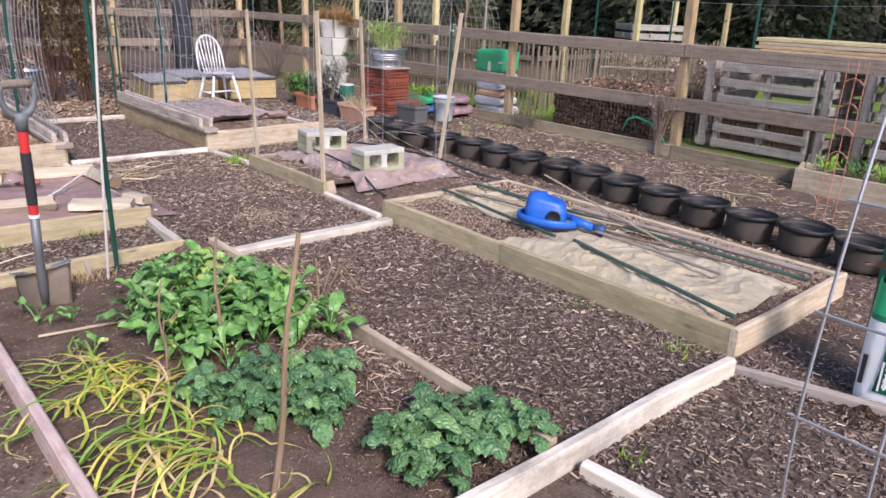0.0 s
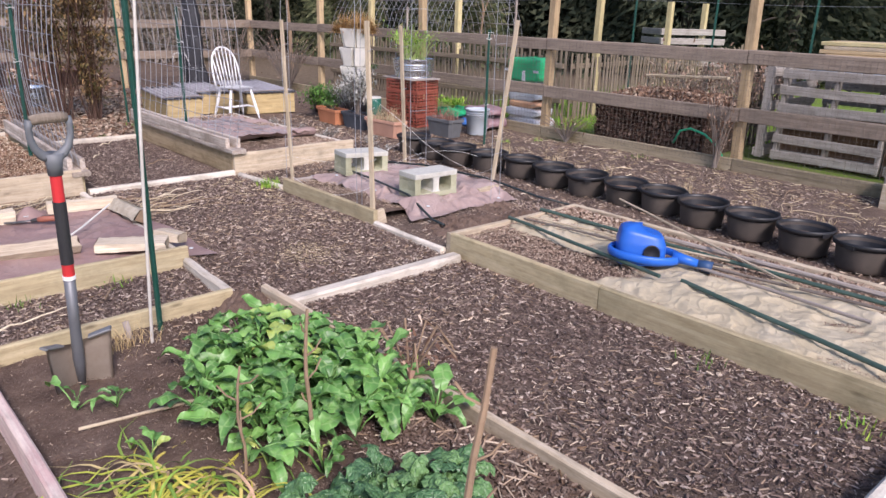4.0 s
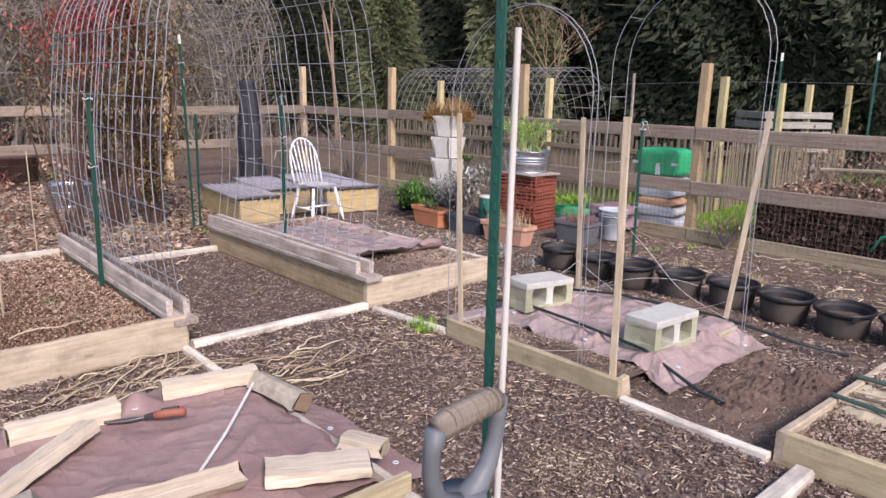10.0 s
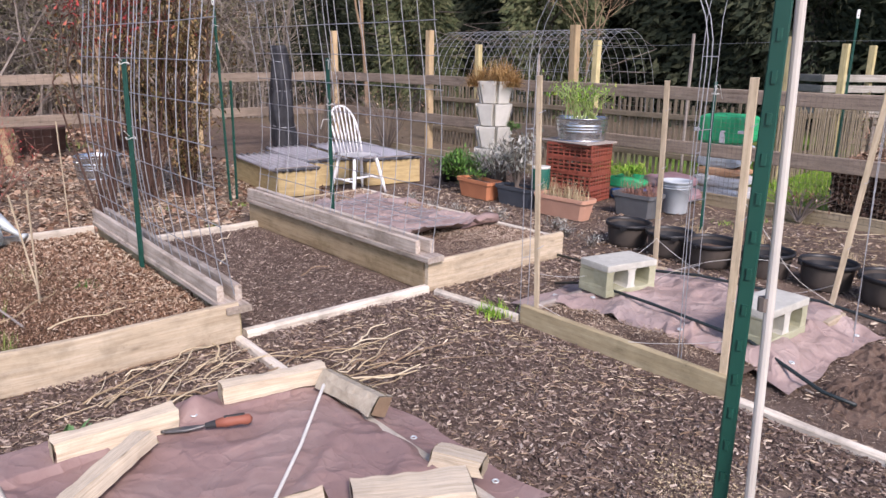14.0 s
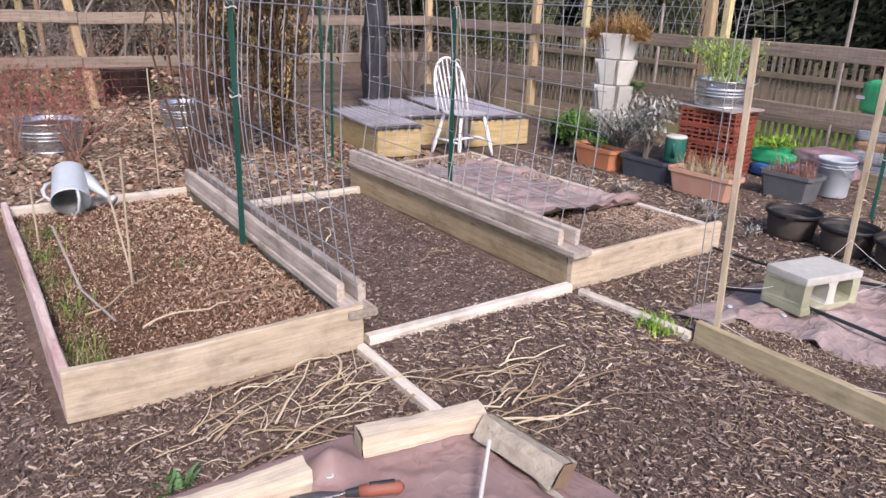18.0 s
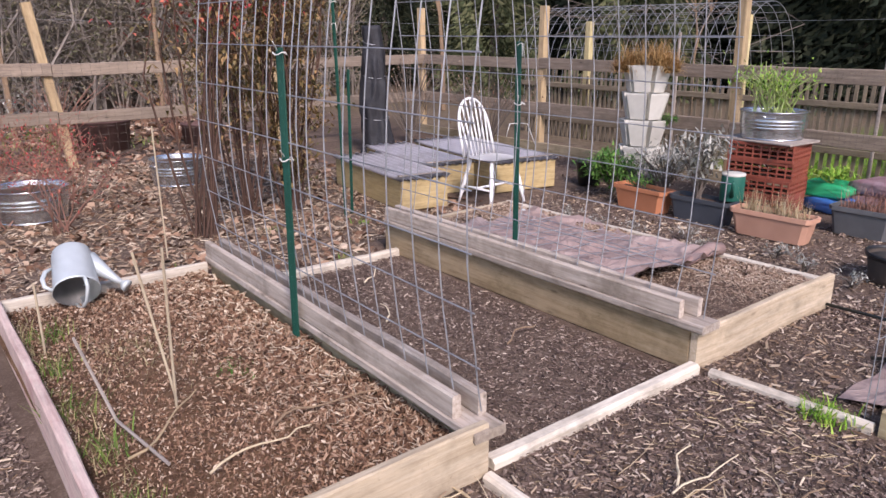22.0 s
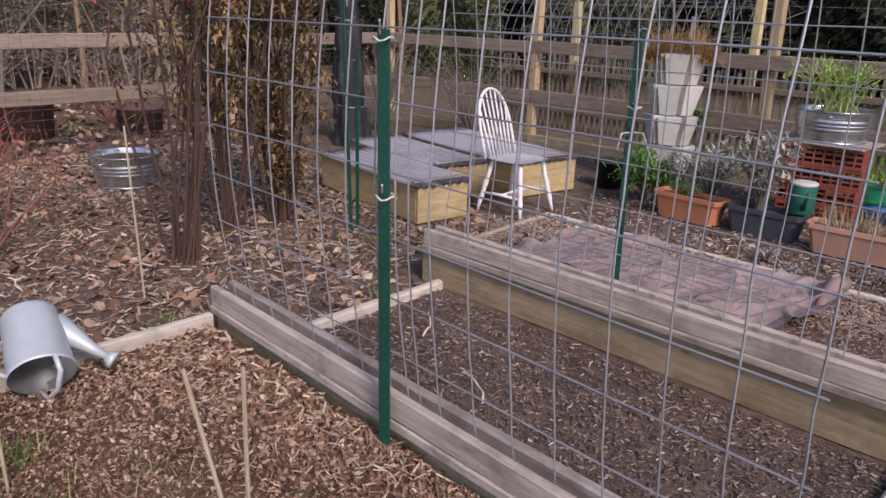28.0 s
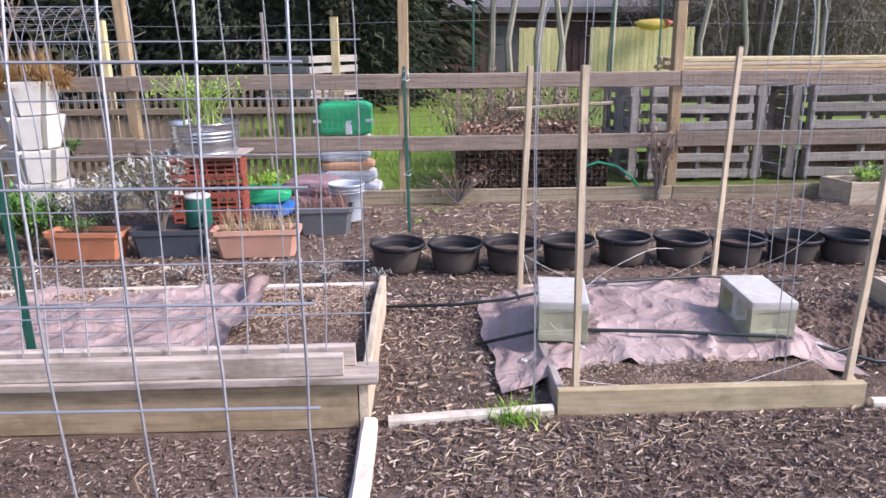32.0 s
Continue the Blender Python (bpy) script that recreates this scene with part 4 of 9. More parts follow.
def onion(x, y, rng):
    """A flopped onion: flat strap blades that rise a little and then lie curling on the soil."""
    p = thing("onion_plant", "yellowing flopped onion plant with curling blades", "onion plant", pose(x, y, 0.03), "onion row")
    part("neck", tube(bmesh.new(), [(0, 0, -0.01), (0.004, 0, 0.03), (0.008, 0, 0.055)], 0.009, 7, [0.011, 0.009, 0.007]), M_ONION, p)
    main = rng.uniform(0, 6.28)
    for k in range(rng.randint(5, 8)):
        bm = bmesh.new()
        a = main + rng.gauss(0, 0.9)
        bend = rng.gauss(0, 2.6)
        ln, w = rng.uniform(0.28, 0.58), rng.uniform(0.008, 0.015)
        q, el, n, prev = Vector((0.004, 0, 0.045)), rng.uniform(0.1, 0.9), 13, None
        for i in range(n + 1):
            g = i / n
            ww = w * (0.7 + 0.6 * g if g < 0.5 else 2.0 * (1.02 - g)) * 0.5
            sd = Vector((-math.sin(a), math.cos(a), 0.35 * math.sin(6 * g + k))) * ww
            row = [bm.verts.new(q - sd), bm.verts.new(q + Vector((0, 0, -ww * 0.35))), bm.verts.new(q + sd)]
            if prev:
                for j in (0, 1):
                    bm.faces.new((prev[j], prev[j + 1], row[j + 1], row[j]))
            prev = row
            q = q + Vector((math.cos(a) * math.cos(el), math.sin(a) * math.cos(el), math.sin(el))) * (ln / n)
            q.z = max(q.z, 0.006 + 0.003 * k)
            a += bend / n + rng.gauss(0, 0.07)
            el = max(el - 3.4 / n, -0.9) if q.z > 0.012 + 0.003 * k else rng.uniform(0.0, 0.3)
        part("blade", bm, M_ONION, p, "", True)


def plants():
    r = random.Random(5)
    # bright spinach patch towards the far end of the bed
    for i in range(7):
        for j in range(11):
            x, y = 0.84 + 0.135 * i + r.uniform(-.05, .05), 2.46 + 0.115 * j + r.uniform(-.05, .05)
            if (x - 1.34) ** 2 / 0.125 + (y - 3.06) ** 2 / 0.26 < 1.0 and y > 2.50 + 0.5 * max(0, 1.1 - x):
                leafy_plant("spinach", "bright green leafy spinach plant in the bed", x, y, 0.03, SPINACH, r.randint(10, 13), r.uniform(0.92, 1.2), r, "spinach patch")
    for x, y in ((1.55, 2.62), (1.63, 2.54), (1.50, 2.72), (1.14, 2.52), (1.02, 2.66)):
        leafy_plant("spinach", "bright green leafy spinach plant in the bed", x, y, 0.03, SPINACH, 9, 1.0, r, "spinach patch")
    # dark savoy spinach nearer the front
    for x, y, s in ((0.98, 2.30, 1.0), (1.00, 2.14, 0.95), (1.05, 2.24, 1.0), (1.16, 2.30, 1.1), (1.13, 2.10, 1.15), (1.26, 2.22, 1.1), (1.29, 2.05, 1.15), (1.38, 2.16, 1.1), (1.22, 1.98, 1.0),
                    (1.30, 1.66, 1.05), (1.41, 1.58, 1.1), (1.52, 1.66, 1.1), (1.63, 1.55, 1.15), (1.34, 1.46, 1.05), (1.70, 1.44, 1.05),
                    (1.50, 1.46, 1.1)):
        leafy_plant("savoy_spinach", "dark crinkled savoy spinach plant in the bed", x + r.uniform(-.02, .02), y + r.uniform(-.02, .02), 0.03, SAVOY, 17, s * 1.0, r, "savoy spinach")
    for x, y in ((0.66, 3.46), (0.78, 3.38), (0.74, 2.95)):
        leafy_plant("spinach", "small spinach seedling in the dark soil", x, y, 0.03, SPINACH, 5, 0.65, r, "spinach patch")
    for k in range(27):
        onion(0.53 + 0.34 * r.random(), 1.50 + 1.30 * r.random() ** 1.1, r)


plants()

for p0, p1, r0, label in (
        ((1.14, 2.60, 0.0), (1.16, 2.64, 0.58), 0.009, "brown dry stalk standing in the spinach"),
        ((0.88, 1.70, 0.0), (0.94, 1.62, 0.90), 0.011, "tall brown dry stalk standing among the spinach"),
        ((0.93, 2.66, 0.0), (0.95, 2.70, 0.42), 0.006, "thin dry stalk standing in the spinach patch")):
    p0, p1 = Vector(p0), Vector(p1)
    s = thing("dry_stalk", label, "dry stalk", group="dry stalks")
    part("stem", tube(bmesh.new(), [p0.lerp(p1, f) + Vector((0.012 * math.sin(f * 7) + U(-.004, .004), 0.012 * math.cos(f * 5) + U(-.004, .004), 0)) for f in np.linspace(0, 1, 9)], r0, 7, [r0 * (1.0 - 0.4 * f) for f in np.linspace(0, 1, 9)]), M_STALK, s)
    for k in range(4):
        b = p0.lerp(p1, 0.45 + 0.14 * k)
        d = Vector((U(-1, 1), U(-1, 1), 0.4)) * 0.07
        part("side_twig", tube(bmesh.new(), [b, b + d * 0.6, b + d + Vector((0, 0, 0.02))], 0.003, 5), M_STALK, s)

# withered pepper plant beside the path board
w = thing("withered_plant", "withered brown plant hanging over the edging board", "dead plant")
for k in range(9):
    a = U(0, 6.28)
    p = Vector((1.76, 2.84, 0.02))
    d = Vector((math.cos(a), math.sin(a), 0))
    part("twig", tube(bmesh.new(), [p, p + d * 0.05 + Vector((0, 0, .12)), p + d * 0.12 + Vector((0, 0, 0.24)), p + d * 0.2 + Vector((0, 0, U(0.1, 0.25)))], 0.004, 5), M_STALK, w)
blades("dead_foliage", [(1.76 + U(-.14, .14), 2.84 + U(-.14, .14), U(0.06, 0.26)) for _ in range(60)], M_DEADLEAF, (0.03, 0.08), (0.012, 0.03), (0.8, 2.6), w, "", "", 3, 0.8, 77)


# ---- spade, poles and scrap board ----
def spade():
    s = thing("spade", "garden spade with grey grip and red shaft stuck in soil", "spade", pose(0.742, 3.66, 0.0, 4.5, -1.0, 6))
    blade = bmesh.new()
    def f(u, v):
        x = (u - 0.5) * 0.25
        return (x * (0.82 + 0.18 * v), 0.075 * math.cos(x * 10.5) - 0.055 + 0.02 * v, -0.09 + (0.285 + 0.05 * abs(2 * u - 1) ** 1.5) * v)
    sheet(blade, f, 16, 8, 0.005)
    bmesh.ops.recalc_face_normals(blade, faces=blade.faces[:])
    part("blade", blade, M_MUDSTEEL, s, "mud-covered steel blade", True)
    for sx in (-1, 1):
        part("tread", bar(bmesh.new(), (sx * 0.128, -0.010, 0.238), (sx * 0.055, 0.030, 0.208), 0.036, 0.010, chamfer=0.003, segs=4), M_STEEL, s, "turned steel foot tread")
    part("socket", tube(bmesh.new(), [(0, 0.01, 0.0), (0, 0.012, 0.14), (0, 0.008, 0.30), (0, 0, 0.497)], 0.02, 12, [0.012, 0.022, 0.02, 0.021]), M_DARKSTEEL, s, "bare dark steel socket", True)
    part("ferrule", tube(bmesh.new(), [(0, 0, 0.49), (0, 0, 0.505)], 0.0235, 14), M_WHITEMARK, s)
    part("lower_band", tube(bmesh.new(), [(0, 0, 0.505), (0, 0, 0.553)], 0.0215, 14), M_RED, s, "red painted band")
    part("shaft_grip", tube(bmesh.new(), [(0, 0, 0.553), (0, 0, 0.67), (0, 0, 0.798)], 0.023, 14), M_GRIPBLACK, s, "black rubber sleeve")
    part("upper_band", tube(bmesh.new(), [(0, 0, 0.798), (0, 0, 0.902)], 0.0205, 14), M_RED, s, "red painted band")
    yk = part("yoke", tube(bmesh.new(), [(0, 0, 0.897), (0, 0, 0.94), (0, 0, 0.975)], 0.024, 14, [0.025, 0.028, 0.036]), M_GREYPLASTIC, s, "grey plastic yoke", True)
    for sx in (-1, 1):
        part("yoke_arm", tube(bmesh.new(), [(sx * 0.008, 0, 0.958), (sx * 0.035, 0, 0.972), (sx * 0.056, 0, 0.998), (sx * 0.067, 0, 1.035), (sx * 0.068, 0, 1.070), (sx * 0.062, 0, 1.098)], 0.014, 10, [0.02, 0.018, 0.014, 0.012, 0.012, 0.015]), M_GREYPLASTIC, yk, "", True)
    hb = part("hand_bar", tube(bmesh.new(), [(-0.060, 0, 1.097), (-0.03, 0, 1.100), (0.03, 0, 1.100), (0.060, 0, 1.097)], 0.019, 12, [0.0165, 0.0185, 0.0185, 0.0165]), M_CORK, s, "worn tan ribbed bar", True)
    for k in range(9):
        part("grip_rib", tube(bmesh.new(), [(-0.044 + 0.011 * k, 0, 1.100), (-0.041 + 0.011 * k, 0, 1.100)], 0.0192, 12), M_CORK, hb)


spade()

pole = thing("white_pole", "slim white plastic pole tied to the green steel post", "pole")
part("tube", tube(bmesh.new(), [(1.083, 3.835, -0.05), (1.14, 3.885, 0.8), (1.205, 3.938, 1.63)], 0.0070, 10), M_POLE, pole)
part("tie", tube(bmesh.new(), [(1.168, 3.912, 1.12), (1.169, 3.913, 1.14)], 0.0115, 10), M_TWIG, pole)
tagged(lumber("scrap_board", (1.16, 3.28, 0.05), (1.30, 3.62, 0.055), 0.055, 0.02, M_EDGE, up=(0, 0, 1)), "short grey scrap board lying in the spinach", "scrap board")
tagged(lumber("plant_marker", (1.035, 3.93, -0.03), (1.02, 3.95, 0.12), 0.028, 0.006, M_OLD, up=(0.3, 1, 0)), "small brown wooden plant marker in the soil", "plant marker")
tagged(lumber("garden_stick", (0.62, 3.30, 0.04), (1.02, 3.20, 0.06), 0.012, 0.012, M_STAKE), "thin dry stick lying on the soil", "stick")


# ---- tarpaulin bed with split logs ----
def drape(name, label, category, x0, y0, x1, y1, zf, mat, nu=34, nv=38, wav=0.05, seed=0, thick=0.0):
    def f(u, v):
        x, y = x0 + (x1 - x0) * u, y0 + (y1 - y0) * v
        ex = wav * nz(y, seed, 3.3) * (abs(u - 0.5) * 2) ** 4
        ey = wav * nz(x, seed + 5, 3.3) * (abs(v - 0.5) * 2) ** 4
        x, y = x + ex, y + ey
        return (x, y, zf(x, y, u, v))
    return tagged(part(name, sheet(bmesh.new(), f, nu, nv, thick), mat, smooth=True), label, category)


def crease(x, y, k, s=2.2, sharp=7.0):
    """Sharp fold lines of a stiff sheet, 0 to 1."""
    wx, wy = x + 0.12 * nz(x, y, 2.5, k + 3), y + 0.12 * nz(x, y, 2.5, k + 8)
    return max(0.0, 1 - sharp * abs(nz(wx, wy, s, k)))


def tarp1_z(x, y, u, v):
    z = 0.082 + 0.012 * nz(x, y, 3, 2) + 0.012 * crease(x, y, 4) + 0.006 * crease(x, y, 14, 5.0, 5.0) + 0.003 * nz(x, y, 17, 4)
    z += 0.05 * max(0, nz(x, y, 2.2, 9)) * (1 if y > 5.75 else 0.3)
    if y < 5.22:
        z = max(0.048, z - (5.22 - y) * 0.22)
    if y > 5.98:
        z = max(z, 0.108 + 0.006 * nz(x, y, 8, 5))
    z += 0.075 * math.exp(-((x - 1.13) / 0.07) ** 2 - ((y - 6.03) / 0.06) ** 2)
    if y > 6.17:
        z = max(0.02, z - (y - 6.17) * 1.1)
    if x > 1.62:
        z = max(0.015, z - (x - 1.62) * 0.45 + 0.02 * nz(x, y, 9, 1))
    return z


def tarp1_f(u, v):
    x = 0.30 + 1.58 * u + 0.05 * nz(v * 3, 1, 1.2, 2) * (abs(u - 0.5) * 2) ** 4
    y0 = 4.965 + 0.04 * nz(x, 2, 2.6, 3) - 0.10 * max(0, x - 1.55) / 0.3
    y1 = 6.26 - 0.10 * (x - 0.4) - 1.1 * max(0, x - 1.60)
    y = y0 + (y1 - y0) * v + 0.03 * nz(x, 7, 5, 1) * (abs(v - 0.5) * 2) ** 6
    return (x, y, tarp1_z(x, y, u, v))


tarp1 = tagged(part("tarpaulin", sheet(bmesh.new(), tarp1_f, 150, 120), M_TARP, smooth=True), "dusty brown tarpaulin weighted with split logs", "tarpaulin")
for x, y in ((1.70, 5.92), (1.75, 5.45), (1.10, 5.98), (1.80, 5.05)):
    part("eyelet", lathe(bmesh.new(), [(0.006, 0), (0.012, 0.003), (0.014, 0)], 12, (x, y, tarp1_z(x, y, .5, .5) + 0.004)), M_ZINC, tarp1)


def split_log(p0, p1, w, h, mat=M_SPLIT, label="pale split firewood log lying on the tarpaulin", roll=0.0, bark=False):
    """A wedge of split wood: a bark side and two torn faces."""
    p0, p1 = Vector(p0), Vector(p1)
    d = (p1 - p0)
    ln = d.length
    d.normalize()
    side = d.cross(Vector((0, 0, 1))).normalized()
    up = side.cross(d)
    sec = [(-0.5, -0.5), (0.0, -0.5), (0.5, -0.46), (0.49, 0.0), (0.44, 0.42), (0.02, 0.47), (-0.44, 0.5), (-0.48, 0.02)]
    c, s = math.cos(roll), math.sin(roll)
    log = thing("split_log", label, "firewood log", group="split logs")
    bm = bmesh.new()
    lay = bm.verts.layers.float_vector.new("grain")
    rows, o = [], U(0, 20)
    n = 22
    for i in range(n + 1):
        f = i / n
        row = []
        for j, (a, b) in enumerate(sec):
            a, b = a * c - b * s, a * s + b * c
            e = 1 + 0.20 * noise.noise((o + j * 1.7, f * ln * 3.0, 2)) + 0.13 * noise.noise((o + j * 5, f * ln * 14, 5))
            t = f * ln + (0.02 * noise.noise((o + j * 2, i * 2.0, 9)) if i in (0, n) else 0)
            v = bm.verts.new(p0 + d * t + side * (a * w * e) + up * (b * h * e))
            v[lay] = (o + f * ln, a * w * 3 + o, b * h * 3)
            row.append(v)
        rows.append(row)
    for q0, q1 in zip(rows, rows[1:]):
        for j in range(8):
            bm.faces.new((q0[j], q0[(j + 1) % 8], q1[(j + 1) % 8], q1[j]))
    part("split_wood", bm, mat, log)
    for k, (row, sg) in enumerate(((0, -1), (1, 1))):
        e = bmesh.new()
        src = p0 if row == 0 else p1
        lay2 = e.verts.layers.float_vector.new("grain")
        vs = [e.verts.new(src + d * sg * 0.004 + side * (a * c - b * s) * w * 0.93 + up * (a * s + b * c) * h * 0.93) for a, b in sec]
        for v in vs:
            v[lay2] = (v.co.z * 2, v.co.x * 4, v.co.y * 4)
        m = e.verts.new(src + d * sg * 0.006)
        for j in range(8):
            e.faces.new((vs[j], vs[(j + 1) % 8], m))
        part("cut_end", e, M_STALK if bark else M_STAKE, log)
    if bark:
        b2 = bmesh.new()
        vs = []
        for i in range(n + 1):
            f = i / n
            vs.append([b2.verts.new(p0 + d * (f * ln) + side * w * (-0.53 + 0.02 * U(-1, 1)) * (1 if k < 2 else 0.9) + up * h * (-0.45 + 0.3 * k + 0.02 * U(-1, 1)) + side * w * (0.08 * (k - 1.5) ** 2)) for k in range(4)])
        for q0, q1 in zip(vs, vs[1:]):
            for k in range(3):
                b2.faces.new((q0[k], q0[k + 1], q1[k + 1], q1[k]))
        part("bark", b2, M_MOSSBARK, log, "rough mossy bark")
    return log


split_log((1.25, 6.07, 0.145), (1.68, 5.985, 0.145), 0.085, 0.075)
split_log((1.665, 5.94, 0.13), (1.72, 5.62, 0.11), 0.10, 0.09, M_MOSSBARK, "mossy split log with bark beside the tarpaulin edge", 0.5, True)
split_log((1.66, 5.22, 0.10), (1.75, 5.06, 0.095), 0.09, 0.06, M_SPLIT, "pale split firewood log with a splintered end", 0.2)
split_log((1.29, 5.19, 0.105), (1.63, 5.00, 0.100), 0.16, 0.05, M_SPLIT, "broad flat slab of split firewood")
split_log((0.69, 5.27, 0.13), (1.19, 5.20, 0.125), 0.10, 0.085, M_DULLSPLIT, "long split firewood log beside the timber edge", 0.9, True)
split_log((0.62, 6.03, 0.14), (1.04, 6.01, 0.14), 0.075, 0.085, M_SPLIT, "long pale split log on the tarpaulin")
split_log((0.455, 5.585, 0.125), (0.90, 5.905, 0.14), 0.075, 0.06, M_SPLIT, "slanting pale split log on the tarpaulin", 0.3)
split_log((0.545, 5.45, 0.135), (0.49, 5.10, 0.135), 0.125, 0.11, M_MOSSBARK, "short split log covered in rough pale bark", 1.2, True)
stick = part("white_stick", tube(bmesh.new(), [(1.575, 5.815, 0.175), (1.31, 5.545, 0.122), (1.055, 5.305, 0.088)], 0.0065, 8), M_TOWER)
tagged(stick, "thin white stick leaning on a log", "stick")

trowel = thing("folding_saw", "pruning knife with a red-brown grip lying on the tarpaulin", "hand tool", pose(1.11, 5.895, 0.098, 0, -4, -30))
bm = bmesh.new()
sheet(bm, lambda u, v: (-0.16 + 0.17 * u, (v - 0.5) * 0.045 * math.sin(math.pi * min(1, 0.12 + 0.85 * u)), 0.02 + 0.008 * (1 - (2 * v - 1) ** 2)), 10, 4, 0.003)
part("blade", bm, M_STEEL, trowel, "dull steel blade", True)
part("collar", tube(bmesh.new(), [(0.0, 0, 0.022), (0.045, 0, 0.025)], 0.014, 10, [0.011, 0.016]), M_GRIPBLACK, trowel)
part("grip", tube(bmesh.new(), [(0.04, 0, 0.025), (0.08, 0, 0.028), (0.13, 0.004, 0.026), (0.155, 0.01, 0.02), (0.165, 0.014, 0.014)], 0.018, 12, [0.016, 0.021, 0.019, 0.021, 0.012]), M_DULLGRIP, trowel, "dull red-brown rubber grip", True)
part("grip_inlay", bar(bmesh.new(), (0.07, 0.0, 0.047), (0.145, 0.006, 0.046), 0.014, 0.006, chamfer=0.002, segs=4), M_GRIPBLACK, trowel)


# ---- burlap bed ----
def burlap_z(x, y, u, v):
    fold = abs(nz(x * 0.8 + y * 0.5, y * 0.7, 7, 4))
    hem = max(abs(2 * u - 1), abs(2 * v - 1)) ** 8
    return 0.105 - 0.024 * hem + 0.018 * (1 - 0.7 * hem) * nz(x, y, 4, 1) + 0.014 * (0.5 - fold) + 0.013 * crease(x * 1.0, y, 41, 3.0, 4.0) + 0.011 * crease(x, y, 45, 7.5, 3.5) + 0.004 * nz(x, y, 34, 2)


drape("burlap_sheet", "wrinkled sun-bleached burlap spread over the raised bed", "burlap", 3.115, 1.46, 4.0, 2.95, burlap_z, M_BURLAP, 90, 130, 0.05, 3)
drape("burlap_sheet", "narrow strip of bleached burlap along the bed", "burlap", 3.55, 2.86, 4.12, 4.02, lambda x, y, u, v: burlap_z(x, y, u, v) - 0.004, M_BURLAP, 60, 100, 0.05, 6)
for i, (p0, p1, r0, mat, lab) in enumerate((
        ((3.64, 4.05, 0.135), (3.40, 2.72, 0.15), 0.012, M_DULLPOLE, "green garden pole lying on the burlap"),
        ((3.98, 4.06, 0.135), (3.96, 1.40, 0.15), 0.0125, M_DULLPOLE, "green garden pole lying along the bed"),
        ((3.46, 2.62, 0.14), (3.145, 1.40, 0.15), 0.0125, M_DULLPOLE, "teal garden pole lying on the burlap"),
        ((3.74, 2.75, 0.14), (3.66, 1.75, 0.145), 0.010, M_OLD, "grey bamboo pole lying on the burlap"),
        ((4.06, 3.10, 0.145), (4.10, 1.44, 0.15), 0.016, M_OLD, "grey bamboo pole lying along the bed"),
        ((3.72, 3.98, 0.13), (3.86, 2.60, 0.14), 0.008, M_TWIG, "dark bamboo cane lying on the burlap"),
        ((3.78, 4.00, 0.13), (4.00, 2.3, 0.15), 0.007, M_STAKE, "tan bamboo cane lying on the burlap"),
        ((4.42, 3.70, 0.22), (3.80, 2.15, 0.16), 0.007, M_STAKE, "tan bamboo cane leaning across the bed edge"),
        ((3.76, 2.9, 0.14), (3.90, 1.75, 0.14), 0.009, M_TWIG, "dark bamboo cane lying on the burlap"))):
    tagged(part("garden_pole", tube(bmesh.new(), [Vector(p0).lerp(Vector(p1), f) + Vector((0.004 * math.sin(9 * f + i), 0, 0.002)) for f in np.linspace(0, 1, 7)], r0, 8), mat), lab, "garden pole", "poles on the bed")


def blue_can():
    c = thing("watering_can", "bright blue plastic watering can lying on its side", "watering can", pose(3.625, 2.968, 0.115, 0, 0, -49.5) @ Matrix.Diagonal((1.08, 1.08, 1.14, 1)))
    body = bmesh.new()
    def f(u, v):
        a, h = 2 * math.pi * u, v
        k = 0.48
        cx = math.copysign(abs(math.cos(a)) ** k, math.cos(a))
        cy = math.copysign(abs(math.sin(a)) ** k, math.sin(a))
        g = (1 - max(0.0, (h - 0.80) / 0.20) ** 2.6) ** 0.5 if h < 1 else 0.0
        g *= 0.82 + 0.18 * min(1, (1 - h) * 2.2)
        return (0.128 * cx * g - 0.02, 0.095 * cy * g + 0.02 * h, 0.01 + 0.205 * min(1.0, h ** 0.9) - 0.035 * h * cx * 0.6 - 0.03 * h)
    sheet(body, f, 40, 20)
    bmesh.ops.remove_doubles(body, verts=body.verts[:], dist=0.0004)
    part("body", body, M_BLUE, c, "", True)
    ring = bmesh.new()
    def g(u, v):
        a, b = 2 * math.pi * u, 2 * math.pi * v
        return ((0.185 + 0.012 * math.cos(b)) * math.cos(a), (0.125 + 0.012 * math.cos(b)) * math.sin(a) - 0.02, 0.055 + 0.022 * math.sin(b) - 0.012 * math.cos(a))
    sheet(ring, g, 44, 10)
    bmesh.ops.remove_doubles(ring, verts=ring.verts[:], dist=0.0004)
    part("handle_loop", ring, M_BLUE, c, "", True)
    o = part("filler_opening", lathe(bmesh.new(), [(0.042, -0.002), (0.045, 0.004), (0.040, 0.007), (0.037, 0.002), (0, 0.001)], 20), M_BLACKPOT, c, "dark round opening", True)
    o.matrix_local = pose(0.025, -0.093, 0.075, 84, 0, 4)
    sp = part("spout", tube(bmesh.new(), [(0.14, -0.06, 0.06), (0.21, -0.075, 0.05), (0.27, -0.09, 0.038)], 0.02, 14, [0.032, 0.024, 0.02]), M_BLUE, c, "", True)
    part("rose", tube(bmesh.new(), [(0.265, -0.088, 0.04), (0.30, -0.10, 0.032), (0.335, -0.11, 0.026)], 0.02, 14, [0.02, 0.03, 0.033]), M_DKBLUE, sp, "dark blue sprinkler rose", True)


blue_can()


